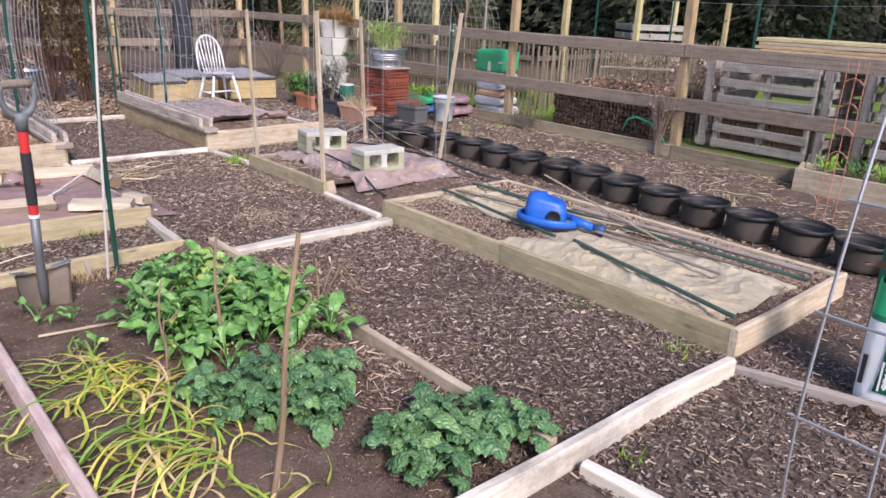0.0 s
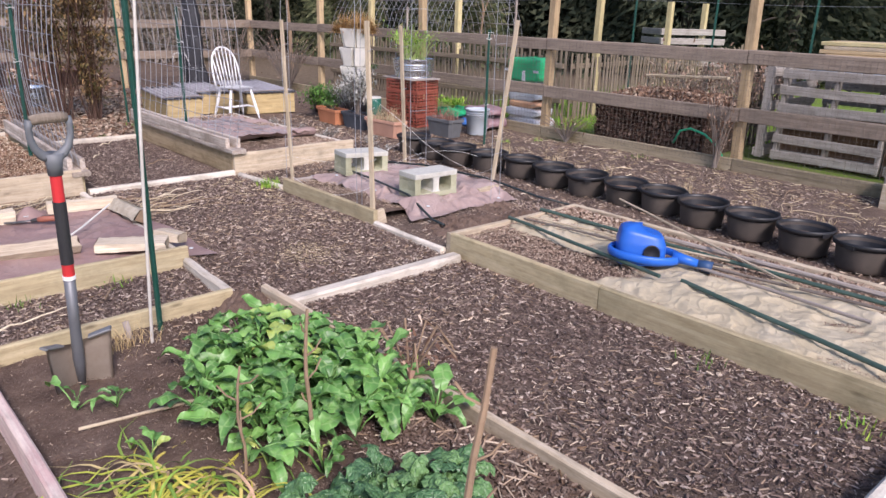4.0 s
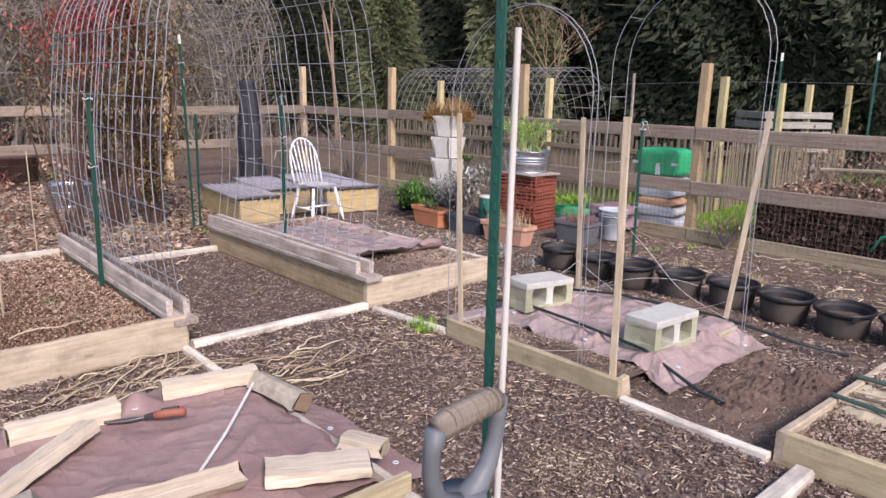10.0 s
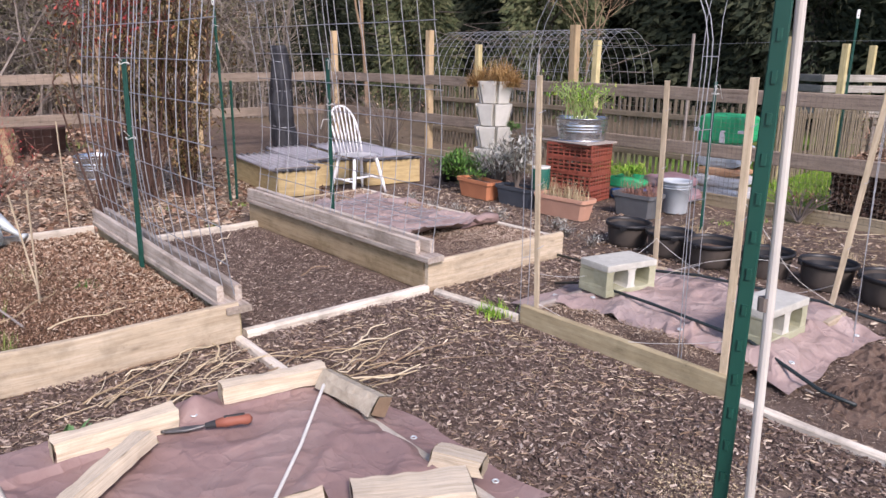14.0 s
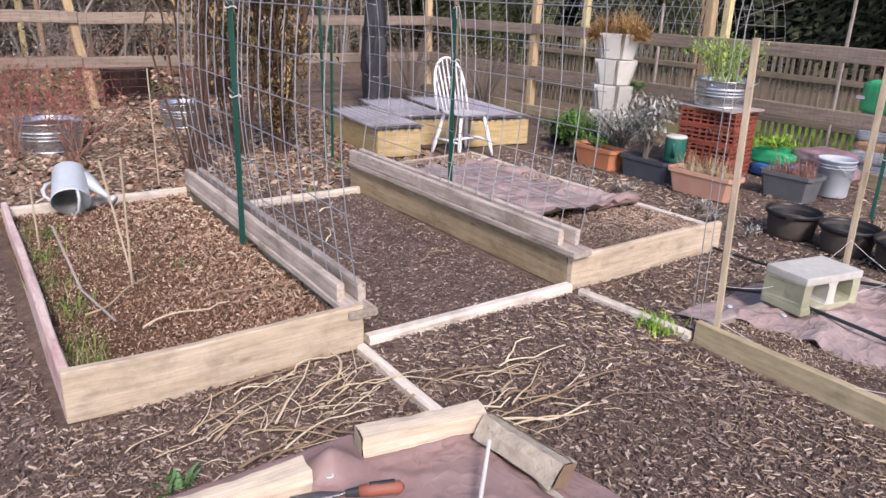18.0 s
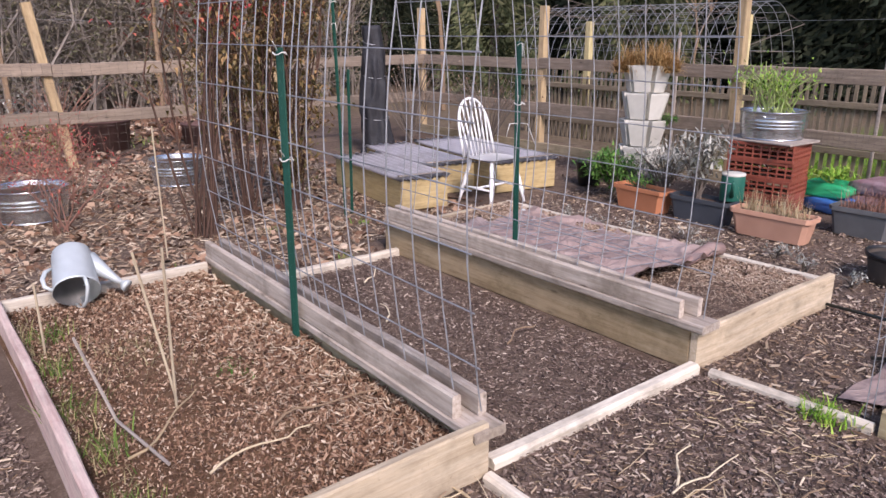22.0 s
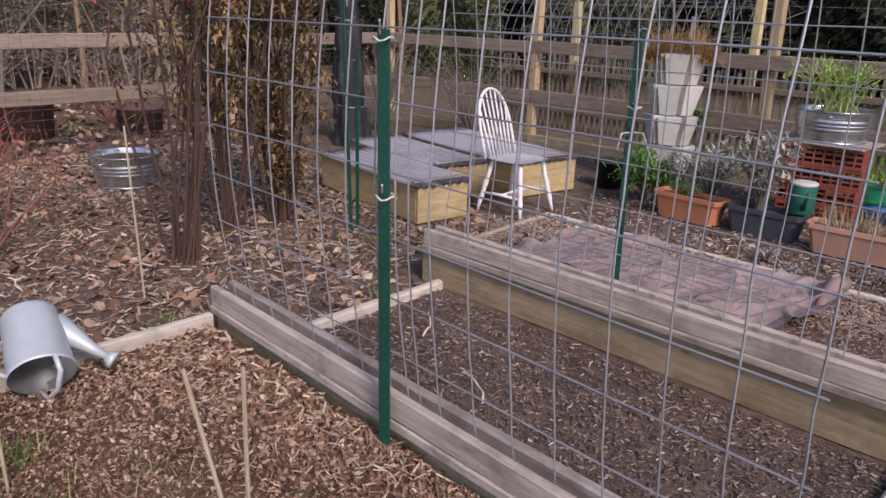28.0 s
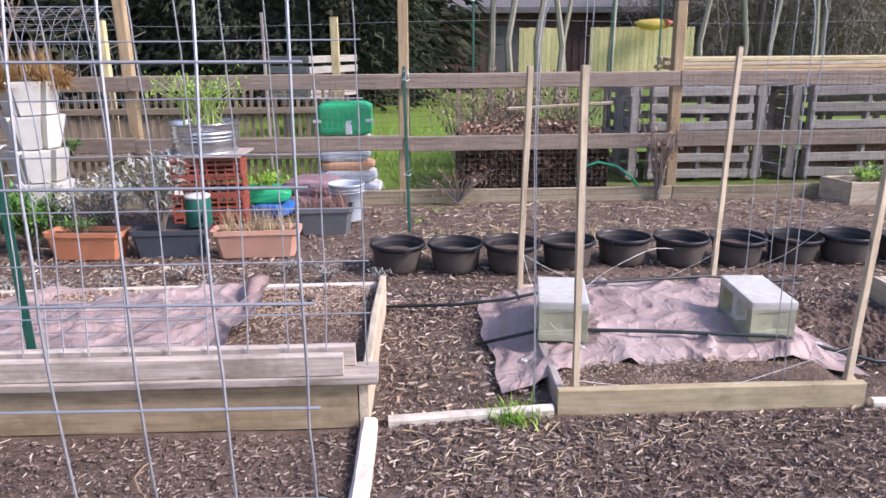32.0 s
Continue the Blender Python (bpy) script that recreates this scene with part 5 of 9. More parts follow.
# ---- small bed: tarpaulin, concrete blocks, stakes, hoops ----
def tarp2_z(x, y, u, v):
    z = 0.080 + 0.012 * nz(x, y, 4, 3) + 0.034 * crease(x, y, 31, 2.4, 5.0) + 0.020 * crease(x, y, 35, 5.0, 4.0) + 0.003 * nz(x, y, 19, 2)
    z -= 0.05 * max(0.0, 1 - u / 0.10) ** 1.5
    if y > 6.10:
        z = max(0.02, z - (y - 6.10) * 0.5 + 0.02 * nz(x, y, 8, 2))
    if y < 4.92:
        z = max(0.015, z - (4.92 - y) * 0.42 + 0.025 * nz(x, y, 9, 5))
    return z


def small_tarp():
    def f(u, v):
        y = 4.70 + 1.66 * v
        x0 = 3.42 - 0.20 * max(0, (v - 0.72) / 0.28) + 0.03 * nz(y, 2, 3) - (0.12 if v < 0.12 else 0) * (1 - v / 0.12)
        x1 = 4.42 + 0.05 * nz(y, 9, 3)
        x = x0 + (x1 - x0) * u
        y = y + 0.05 * nz(x, 4, 3.5) * (abs(v - 0.5) * 2) ** 4
        return (x, y, tarp2_z(x, y, u, v))
    tp = tagged(part("tarpaulin", sheet(bmesh.new(), f, 80, 110), M_TARPPALE, smooth=True), "faded brown tarpaulin wrinkled over the small bed", "tarpaulin")
    for x, y in ((3.50, 5.95), (3.46, 5.35), (3.48, 6.22), (3.55, 4.80), (4.30, 4.78)):
        part("eyelet", lathe(bmesh.new(), [(0.006, 0), (0.012, 0.003), (0.015, -0.002)], 12, (x, y, tarp2_z(x, y, .5, .5) + 0.006)), M_ZINC, tp)


small_tarp()


def concrete_block(m, label):
    b = thing("concrete_block", label, "concrete block", m, "concrete blocks")
    bm = bmesh.new()
    L, D, H = 0.39, 0.19, 0.19
    block(bm, (-L / 2, -D / 2, H - 0.04), (L / 2, D / 2, H), 0.008)
    part("face_shell", bm, M_CONCRETE, b)
    part("face_shell", block(bmesh.new(), (-L / 2, -D / 2, 0), (L / 2, D / 2, 0.04), 0.008), M_MOSSCON, b)
    for x, mt in ((-L / 2 + 0.026, M_MOSSCON), (0, M_CONCRETE), (L / 2 - 0.026, M_MOSSCON)):
        bm = bmesh.new()
        g = [(-0.026, -D / 2 + 0.004), (0.026, -D / 2 + 0.004), (0.018, 0), (0.026, D / 2 - 0.004), (-0.026, D / 2 - 0.004), (-0.018, 0)]
        rings = []
        for z, fl in ((0.034, 0.016), (0.045, 0.006), (0.06, 0.0), (H - 0.06, 0.0), (H - 0.045, 0.006), (H - 0.034, 0.016)):
            rings.append([bm.verts.new((max(-L / 2 + 0.001, min(L / 2 - 0.001, x + a + math.copysign(fl, a))), y, z)) for a, y in g])
        for lo, hi in zip(rings, rings[1:]):
            for i in range(6):
                bm.faces.new((lo[i], lo[(i + 1) % 6], hi[(i + 1) % 6], hi[i]))
        part("web", bm, mt, b)
    return b


concrete_block(pose(3.785, 5.99, 0.088, 0, 1.5, -9) @ Matrix.Diagonal((1.06, 1.25, 1.03, 1)), "mossy hollow concrete block lying on the tarpaulin")
concrete_block(pose(3.745, 5.03, 0.088, 0, 0, -3) @ Matrix.Diagonal((1.06, 1.14, 1.03, 1)), "greenish hollow concrete block holding down the tarpaulin")

for p0, p1, w, lab in (((3.125, 4.92, 0), (3.07, 4.91, 1.40), 0.034, "tan wooden stake at the corner of the small bed"),
                       ((4.392, 6.11, 0), (4.31, 6.095, 1.335), 0.032, "tan wooden stake behind the concrete block"),
                       ((4.40, 4.98, 0), (4.53, 4.89, 1.42), 0.032, "leaning tan wooden stake at the bed corner"),
                       ((3.135, 6.06, 0), (3.10, 6.09, 1.375), 0.028, "slim tan wooden stake at the bed corner")):
    st = thing("garden_stake", lab, "garden stake", group="stakes round the small bed")
    lumber("shaft", p0, p1, w, 0.02 if w > 0.03 else 0.018, M_STAKE, st, up=(1, 0.3, 0), segs=8, chamfer=0.002)
    for f in (0.32, 0.58, 0.86):
        c = Vector(p0).lerp(Vector(p1), f)
        part("staple", tube(bmesh.new(), [c + Vector((-0.02, -0.014, 0.0)), c + Vector((0.0, -0.018, 0.004)), c + Vector((0.035, -0.014, 0.012))], 0.0018, 5), M_WIRE, st, "thin wire staple")


def ladder_hoop(xa, yc, rad, zs, label, twist, rungs, half):
    """Two rails bent over into a hoop, joined by rungs."""
    h = thing("wire_hoop", label, "wire hoop", group="wire hoops")
    line = [(yc + rad, -0.03 + (zs + 0.03) * k / 8) for k in range(8)]
    line += [(yc + rad * math.cos(a), zs + rad * math.sin(a)) for a in np.linspace(0, math.pi, 17)]
    line += [(yc - rad, zs * (1 - k / 8) - 0.03) for k in range(1, 9)]
    n = len(line)
    pts = []
    for k, (y, z) in enumerate(line):
        f = k / (n - 1)
        d = Vector((math.cos(twist * (f - 0.3)), math.sin(twist * (f - 0.3)), 0)) * half
        c = Vector((xa + 0.012 * math.sin(5 * f), y + 0.02 * math.sin(9 * f) * min(1, z), z))
        pts.append((c - d, c + d))
    for j in (0, 1):
        part("side_wire", tube(bmesh.new(), [p[j] for p in pts], 0.0024, 5), M_WIRE, h)
    for k in rungs:
        part("rung", tube(bmesh.new(), [pts[k][0], pts[k][1]], 0.0022, 5), M_WIRE, h)


ladder_hoop(4.27, 5.28, 0.50, 1.70, "tall pale wire ladder bent into a hoop over the bed", 0.5, (1, 3, 5, 7, 11, 14, 17, 20, 24, 26, 28, 30), 0.085)
ladder_hoop(3.20, 5.70, 0.52, 1.45, "pale wire ladder bent into a hoop at the bed edge", 0.4, (2, 6, 16, 26), 0.03)
for i, pts in enumerate(([(3.72, 6.42, 0.03), (3.66, 6.1, 0.125), (3.60, 5.6, 0.13), (3.52, 5.0, 0.12), (3.42, 4.6, 0.03), (3.40, 4.45, 0.03)],
                         [(4.30, 7.0, 0.02), (4.20, 6.5, 0.06), (4.14, 6.20, 0.11), (4.32, 5.75, 0.13), (4.40, 5.0, 0.13), (4.52, 4.55, 0.05), (4.62, 4.3, 0.02)])):
    tagged(part("irrigation_hose", tube(bmesh.new(), pts, 0.0095, 8), M_BLACKHOSE, smooth=True), "black irrigation hose lying across the tarpaulin", "hose", "irrigation hoses")
strings = thing("string", "thin white strings drooping from the stakes over the bed", "string")
for a, b, sag in (((3.1, 4.92, 0.9), (4.40, 4.95, 0.12), 0.06), ((3.1, 4.93, 0.25), (3.12, 6.07, 0.12), 0.10), ((4.35, 6.1, 0.3), (4.45, 4.95, 0.25), 0.2), ((3.1, 6.07, 0.3), (4.36, 6.1, 0.3), 0.12), ((4.0, 5.9, 0.11), (4.45, 5.2, 0.28), -0.10)):
    a, b = Vector(a), Vector(b)
    part("strand", tube(bmesh.new(), [a.lerp(b, f) - Vector((0, 0, sag * 4 * f * (1 - f))) + Vector((0.02 * math.sin(9 * f), 0, 0)) for f in np.linspace(0, 1, 13)], 0.0013, 4), M_STRING, strings)


# ---- black nursery pots ----
def nursery_pot():
    p = thing("nursery_pot", "wide black plastic nursery pot, mud splashed, standing on mulch", "plant pot", None, "row of black pots")
    wl = part("wall", lathe(bmesh.new(), [(0, 0.002), (0.140, 0.0), (0.145, 0.006), (0.152, 0.04), (0.168, 0.185), (0.168, 0.19)], 36), M_DUSTYPOT, p, "", True)
    part("rim", lathe(bmesh.new(), [(0.168, 0.178), (0.183, 0.180), (0.187, 0.190), (0.187, 0.208), (0.182, 0.213), (0.174, 0.209), (0.171, 0.19)], 36), M_BLACKPOT, p, "rolled black rim", True)
    part("inside", lathe(bmesh.new(), [(0.171, 0.195), (0.163, 0.15), (0.150, 0.095)], 36), M_BLACKPOT, p, "", True)
    bm = bmesh.new()
    lathe(bm, [(0.158, 0.125), (0.12, 0.122), (0.07, 0.13), (0, 0.126)], 24)
    for v in bm.verts:
        v.co.z += 0.012 * nz(v.co.x, v.co.y, 14)
    part("soil", bm, M_SOIL, p, "dark potting soil", True)
    for k in range(2):
        a = k * math.pi + 0.4
        part("lug", bar(bmesh.new(), (0.182 * math.cos(a), 0.182 * math.sin(a), 0.185), (0.195 * math.cos(a), 0.195 * math.sin(a), 0.185), 0.05, 0.03, chamfer=0.004, segs=1, wob=0), M_BLACKPOT, wl)
    for o in p.children_recursive:
        o.data.transform(Matrix.Diagonal((1, 1, 0.87, 1)))
    return p


pot = nursery_pot()
pot.matrix_world = pose(5.09, 6.83, 0, 1, 0, 0)
for i, (x, y) in enumerate(((5.08, 6.44), (5.05, 6.07), (5.10, 5.68), (5.15, 5.29), (5.13, 4.90), (5.12, 4.51), (5.13, 4.12), (5.10, 3.76), (5.04, 3.38), (5.02, 2.99), (4.98, 2.60), (4.95, 2.22), (4.96, 1.85), (4.94, 1.47), (4.90, 1.08))):
    copy_thing(pot, pose(x, y, U(-0.008, 0.004), U(-2.5, 2.5), U(-2.5, 2.5), U(0, 360)))
# ---- tall bed: tarpaulin and wire scraps ----
def tarp3_z(x, y, u, v):
    return 0.15 + 0.012 * nz(x, y, 3, 6) + 0.030 * crease(x, y, 21, 2.0, 6.0) + 0.018 * crease(x, y, 25, 4.5, 4.5) + 0.003 * nz(x, y, 18, 8) + 0.05 * max(0, (0.08 - v) / 0.08)


tp3 = drape("tarpaulin", "brown tarpaulin with a rolled edge on the tall bed", "tarpaulin", 3.38, 7.50, 4.26, 9.12, tarp3_z, M_TARPPALE, 110, 150, 0.09, 11)
for x, y in ((3.30, 8.0), (3.32, 8.6), (4.10, 9.1), (3.40, 9.12)):
    part("eyelet", lathe(bmesh.new(), [(0.006, 0), (0.012, 0.003), (0.015, -0.002)], 12, (x, y, tarp3_z(x, y, .5, .5) + 0.006)), M_ZINC, tp3)
roll = bmesh.new()
tube(roll, [(3.9, 7.55, 0.17), (4.05, 7.57, 0.19), (4.2, 7.58, 0.20), (4.30, 7.56, 0.19)], 0.035, 10, [0.02, 0.034, 0.045, 0.04])
tagged(part("tarpaulin_roll", roll, M_TARP, smooth=True), "dark rolled tarpaulin edge on the bed", "tarpaulin")
scraps = thing("wire_scraps", "loose galvanised wire scraps lying on the tarpaulin", "wire")
for i in range(9):
    y = 7.75 + 0.15 * i
    part("wire", tube(bmesh.new(), [(3.35 + U(0, .1), y, 0.185), (4.05 + U(0, .1), y - 0.12 + U(-.06, .06), 0.185)], 0.0028, 4), M_WIRE, scraps)
for i in range(5):
    x = 3.45 + 0.14 * i
    part("wire", tube(bmesh.new(), [(x, 7.75, 0.188), (x + U(-.05, .05), 9.0, 0.188)], 0.0028, 4), M_WIRE, scraps)


# ---- white windsor chair ----
def windsor_chair():
    c = thing("chair", "white painted wooden spindle-back chair on the soil", "chair", pose(4.64, 10.05, 0.0, 0, 0, 4) @ Matrix.Diagonal((1.05, 1.0, 0.935, 1)))
    seat = bmesh.new()
    def top(u, v):
        x, y = (u - 0.5), (v - 0.5)
        w = 0.42 * (1 - 0.10 * v) * (1 - 0.25 * abs(2 * y) ** 4)
        return (x * w, y * 0.40 * (1 - 0.10 * abs(2 * x) ** 3), 0.445 - 0.014 * math.cos(math.pi * x) * math.cos(math.pi * y))
    sheet(seat, top, 12, 12)
    bmesh.ops.solidify(seat, geom=seat.faces[:], thickness=0.035)
    part("seat", seat, M_CHAIR, c, "", True)
    for sx in (-1, 1):
        for sy in (-1, 1):
            a, b = Vector((sx * 0.14, sy * 0.13, 0.42)), Vector((sx * 0.21, sy * 0.205, 0.0))
            prof = [0.014, 0.019, 0.016, 0.021, 0.017, 0.020, 0.013, 0.011]
            part("leg", tube(bmesh.new(), [a.lerp(b, k / 7) for k in range(8)], 0.015, 10, prof), M_CHAIR, c, "", True)
        part("stretcher", tube(bmesh.new(), [(sx * 0.185, -0.178, 0.16), (sx * 0.187, 0, 0.165), (sx * 0.185, 0.178, 0.16)], 0.012, 8, [0.009, 0.015, 0.009]), M_CHAIR, c, "", True)
    part("stretcher", tube(bmesh.new(), [(-0.185, 0, 0.165), (0, 0, 0.165), (0.185, 0, 0.165)], 0.012, 8, [0.009, 0.015, 0.009]), M_CHAIR, c, "", True)
    def bow(f):
        a = math.pi * f
        z = 0.44 + 0.54 * (math.sin(a) ** 0.62)
        return Vector((-0.185 * math.cos(a) * (1 + 0.12 * math.sin(a)), 0.165 + 0.26 * (z - 0.44), z))
    part("back_bow", tube(bmesh.new(), [bow(k / 32) for k in range(33)], 0.0125, 10), M_CHAIR, c, "", True)
    for i in range(7):
        x = -0.12 + 0.04 * i
        f = math.acos(max(-1, min(1, -x * 1.32 / 0.205))) / math.pi
        t = bow(f)
        part("spindle", tube(bmesh.new(), [(x, 0.16, 0.44), Vector((x, 0.16, 0.44)).lerp(t, 0.4), t], 0.007, 8, [0.006, 0.009, 0.006]), M_CHAIR, c, "", True)


windsor_chair()


# ---- cold frames ----
def cold_frame(m, w, ln, h, label):
    c = thing("cold_frame", label, "cold frame", m, "cold frames")
    part("end_panel", bar(bmesh.new(), (0.002, 0.012, h / 2), (w - 0.002, 0.012, h / 2), 0.022, h, segs=6), M_FRESH, c)
    part("end_panel", bar(bmesh.new(), (0.002, ln - 0.012, h / 2), (w - 0.002, ln - 0.012, h / 2), 0.022, h, segs=6), M_FRESH, c)
    for x in (0.011, w - 0.011):
        part("side_panel", bar(bmesh.new(), (x, 0.026, h / 2), (x, ln - 0.026, h / 2), 0.022, h - 0.002, segs=6), M_FRESH, c)
    bm = bmesh.new()
    n = 96
    sheet(bm, lambda u, v: (-0.02 + (w + 0.05) * u, -0.03 + (ln + 0.06) * v, h + 0.018 + 0.015 * math.sin((-0.02 + (w + 0.05) * u) / 0.076 * 2 * math.pi)), n, 6, 0.002)
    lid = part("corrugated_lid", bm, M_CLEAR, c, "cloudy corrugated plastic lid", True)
    part("lid_batten", bar(bmesh.new(), (0, 0.06, h + 0.034), (w, 0.06, h + 0.034), 0.03, 0.012), M_OLD, lid)
    return c


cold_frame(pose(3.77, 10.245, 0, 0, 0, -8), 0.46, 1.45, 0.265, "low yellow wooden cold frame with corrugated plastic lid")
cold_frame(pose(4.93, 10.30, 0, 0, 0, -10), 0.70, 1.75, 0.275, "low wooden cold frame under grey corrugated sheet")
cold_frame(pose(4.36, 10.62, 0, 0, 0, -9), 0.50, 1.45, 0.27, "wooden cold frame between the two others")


# ---- planters, crates, tub ----
def trough(x, y, yaw, mat, rim, label, ln=0.54, w=0.21, h=0.2):
    t = thing("planter", label, "planter", pose(x, y, 0, 0, 0, yaw), "window box planters")
    bm = bmesh.new()
    def ring(l, ww, z):
        c = 0.03
        return [bm.verts.new(p) for p in ((-l + c, -ww, z), (l - c, -ww, z), (l, -ww + c, z), (l, ww - c, z), (l - c, ww, z), (-l + c, ww, z), (-l, ww - c, z), (-l, -ww + c, z))]
    L, W = ln / 2, w / 2
    rs = [ring(L * 0.84, W * 0.74, 0), ring(L * 0.86, W * 0.77, 0.03), ring(L * 0.94, W * 0.92, h - 0.035)]
    for a, b in zip(rs, rs[1:]):
        for i in range(8):
            bm.faces.new((a[i], a[(i + 1) % 8], b[(i + 1) % 8], b[i]))
    bm.faces.new(rs[0][::-1])
    part("trough_body", bm, mat, t)
    bm = bmesh.new()
    def ring(l, ww, z):
        c = 0.03
        return [bm.verts.new(p) for p in ((-l + c, -ww, z), (l - c, -ww, z), (l, -ww + c, z), (l, ww - c, z), (l - c, ww, z), (-l + c, ww, z), (-l, ww - c, z), (-l, -ww + c, z))]
    rs = [ring(L * 0.94, W * 0.92, h - 0.04), ring(L, W, h - 0.034), ring(L * 1.01, W * 1.01, h), ring(L * 0.95, W * 0.9, h), ring(L * 0.93, W * 0.87, h - 0.05)]
    for a, b in zip(rs, rs[1:]):
        for i in range(8):
            bm.faces.new((a[i], a[(i + 1) % 8], b[(i + 1) % 8], b[i]))
    part("rim", bm, rim, t)
    for z in (0.07, 0.085):
        part("band", bar(bmesh.new(), (-L * 0.87, -W * 0.82 - 0.002, z), (L * 0.87, -W * 0.82 - 0.002, z), 0.005, 0.006, chamfer=0.001, segs=2, wob=0), mat, t)
    part("soil", sheet(bmesh.new(), lambda u, v: ((u - .5) * ln * 0.93, (v - .5) * w * 0.86, h - 0.03 + 0.012 * nz(u * 5, v * 3, 1)), 12, 6), M_SOIL, t, "dark potting soil", True)
    return t


trough(5.50, 9.02, 86, M_TERRA, M_TERRA, "orange terracotta plastic window box", 0.56)
trough(5.52, 8.45, 91, M_SLATEPOT, M_SLATEPOT, "dark slate plastic window box", 0.54)
trough(5.48, 7.83, 92, M_TERRAPALE, M_TERRAPALE, "faded terracotta plastic window box with dry stems", 0.62)
trough(6.08, 7.42, 92, M_GREYPOT, M_GREYPOT, "grey plastic window box with a dead shrub", 0.46, 0.26, 0.22)
blades("dry_stems", [(5.48 + U(-.07, .07), 7.83 + U(-.24, .24), 0.16) for _ in range(260)], M_STRAW, (0.08, 0.22), (0.004, 0.008), (0.0, 0.5), None, "short dry straw-coloured stems in the planter", "dry stems", 3, 0.4, 21)
blades("dry_stems", [(6.08 + U(-.1, .1), 7.42 + U(-.18, .18), 0.18) for _ in range(200)], M_REDTWIG, (0.10, 0.24), (0.004, 0.007), (0.0, 0.8), None, "reddish dry stems in the grey planter", "dry stems", 3, 0.4, 22)


def bush(name, label, category, centre, size, mat, n, leaf, stem_mat=None, stems=8, seed=1, up=0.6, foot=0.02):
    """Stems with many small leaves, an uneven outline and gaps."""
    r = random.Random(seed)
    b = thing(name, label, category)
    c = Vector(centre)
    roots = []
    bm = bmesh.new()
    for k in range(stems):
        a, e = r.uniform(0, 6.28), r.uniform(0.25, 1.0)
        tip = c + Vector((size[0] * e * math.cos(a), size[1] * e * math.sin(a), size[2] * r.uniform(0.6, 1.0)))
        base = c + Vector((r.uniform(-foot, foot), r.uniform(-foot, foot), 0))
        mid = base.lerp(tip, 0.5) + Vector((0, 0, size[2] * 0.12))
        tube(bm, [base, mid, tip], 0.006, 5, [0.007, 0.005, 0.002], False)
        for j in range(n // stems):
            f = r.uniform(0.25, 1.05) ** 0.8
            p = (base.lerp(mid, f * 2) if f < 0.5 else mid.lerp(tip, f * 2 - 1)) + Vector((r.gauss(0, .16) * size[0], r.gauss(0, .16) * size[1], r.gauss(0, .1) * size[2]))
            roots.append(p)
    tagged(part("branchwork", bm, stem_mat or M_TWIG, b), kind="stuff")
    blades("foliage", roots, mat, (leaf * 0.6, leaf * 1.3), (leaf * 0.25, leaf * 0.45), (0.2, 2.0), b, "", "", 2, up, seed + 3)
    return b


bush("herb_bush", "feathery green herb spilling beside the planter", "herb", (5.72, 9.52, 0.02), (0.32, 0.30, 0.42), M_HERB, 1400, 0.06, None, 22, 31)
bush("sage_bush", "silvery grey sage bush behind the planters", "herb", (5.78, 9.00, 0.12), (0.28, 0.36, 0.42), M_SAGE, 900, 0.05, None, 20, 32)
bush("sage_bush", "dry silver-leaved plant in the slate planter", "herb", (5.55, 8.52, 0.17), (0.24, 0.30, 0.52), M_SAGE, 520, 0.07, None, 20, 33)
bush("herb_sprig", "small green sprigs in the orange planter", "herb", (5.50, 9.05, 0.16), (0.10, 0.22, 0.12), M_HERB, 160, 0.04, None, 8, 34)


def crate(z, h, mat, yaw, sx=0.40, sy=0.54):
    c = thing("plastic_crate", "red-brown slatted plastic crate in a stack", "crate", pose(6.33, 8.36, z, 0, 0, yaw), "stack of crates")
    X, Y = sx / 2, sy / 2
    for a, b in (((-X, -Y), (X, -Y)), ((X, -Y), (X, Y)), ((X, Y), (-X, Y)), ((-X, Y), (-X, -Y))):
        for k in range(4):
            zz = 0.012 + k * (h - 0.024) / 3
            part("slat", bar(bmesh.new(), (*a, zz), (*b, zz), 0.012, 0.026 if k in (0, 3) else 0.016, chamfer=0.002, segs=1, wob=0), mat, c)
        for f in np.linspace(0.0, 0.9, 8):
            p = Vector((*a, 0)).lerp(Vector((*b, 0)), f)
            part("upright", bar(bmesh.new(), p, p + Vector((0, 0, h - 0.004)), 0.014, 0.014, up=(1, 0.2, 0), chamfer=0.002, segs=1, wob=0), mat, c)
    part("bottom", block(bmesh.new(), (-X + .01, -Y + .01, 0), (X - .01, Y - .01, 0.008)), M_DARKCRATE, c)
    return c


crate(0.0, 0.148, M_CRATE, 8)
crate(0.15, 0.148, M_CRATE, 6)
crate(0.30, 0.148, M_CRATE, 9)
crate(0.45, 0.148, M_CRATE, 7)
bush("dark_stems", "dark dead stems tangled in the crates", "dead plant", (6.24, 8.35, 0.05), (0.16, 0.22, 0.45), M_TWIG, 200, 0.05, None, 30, 41)
tagged(lumber("shelf_board", (6.31, 8.05, 0.61), (6.35, 8.73, 0.61), 0.46, 0.018, M_OLD), "grey weathered board lying on the crates", "board")


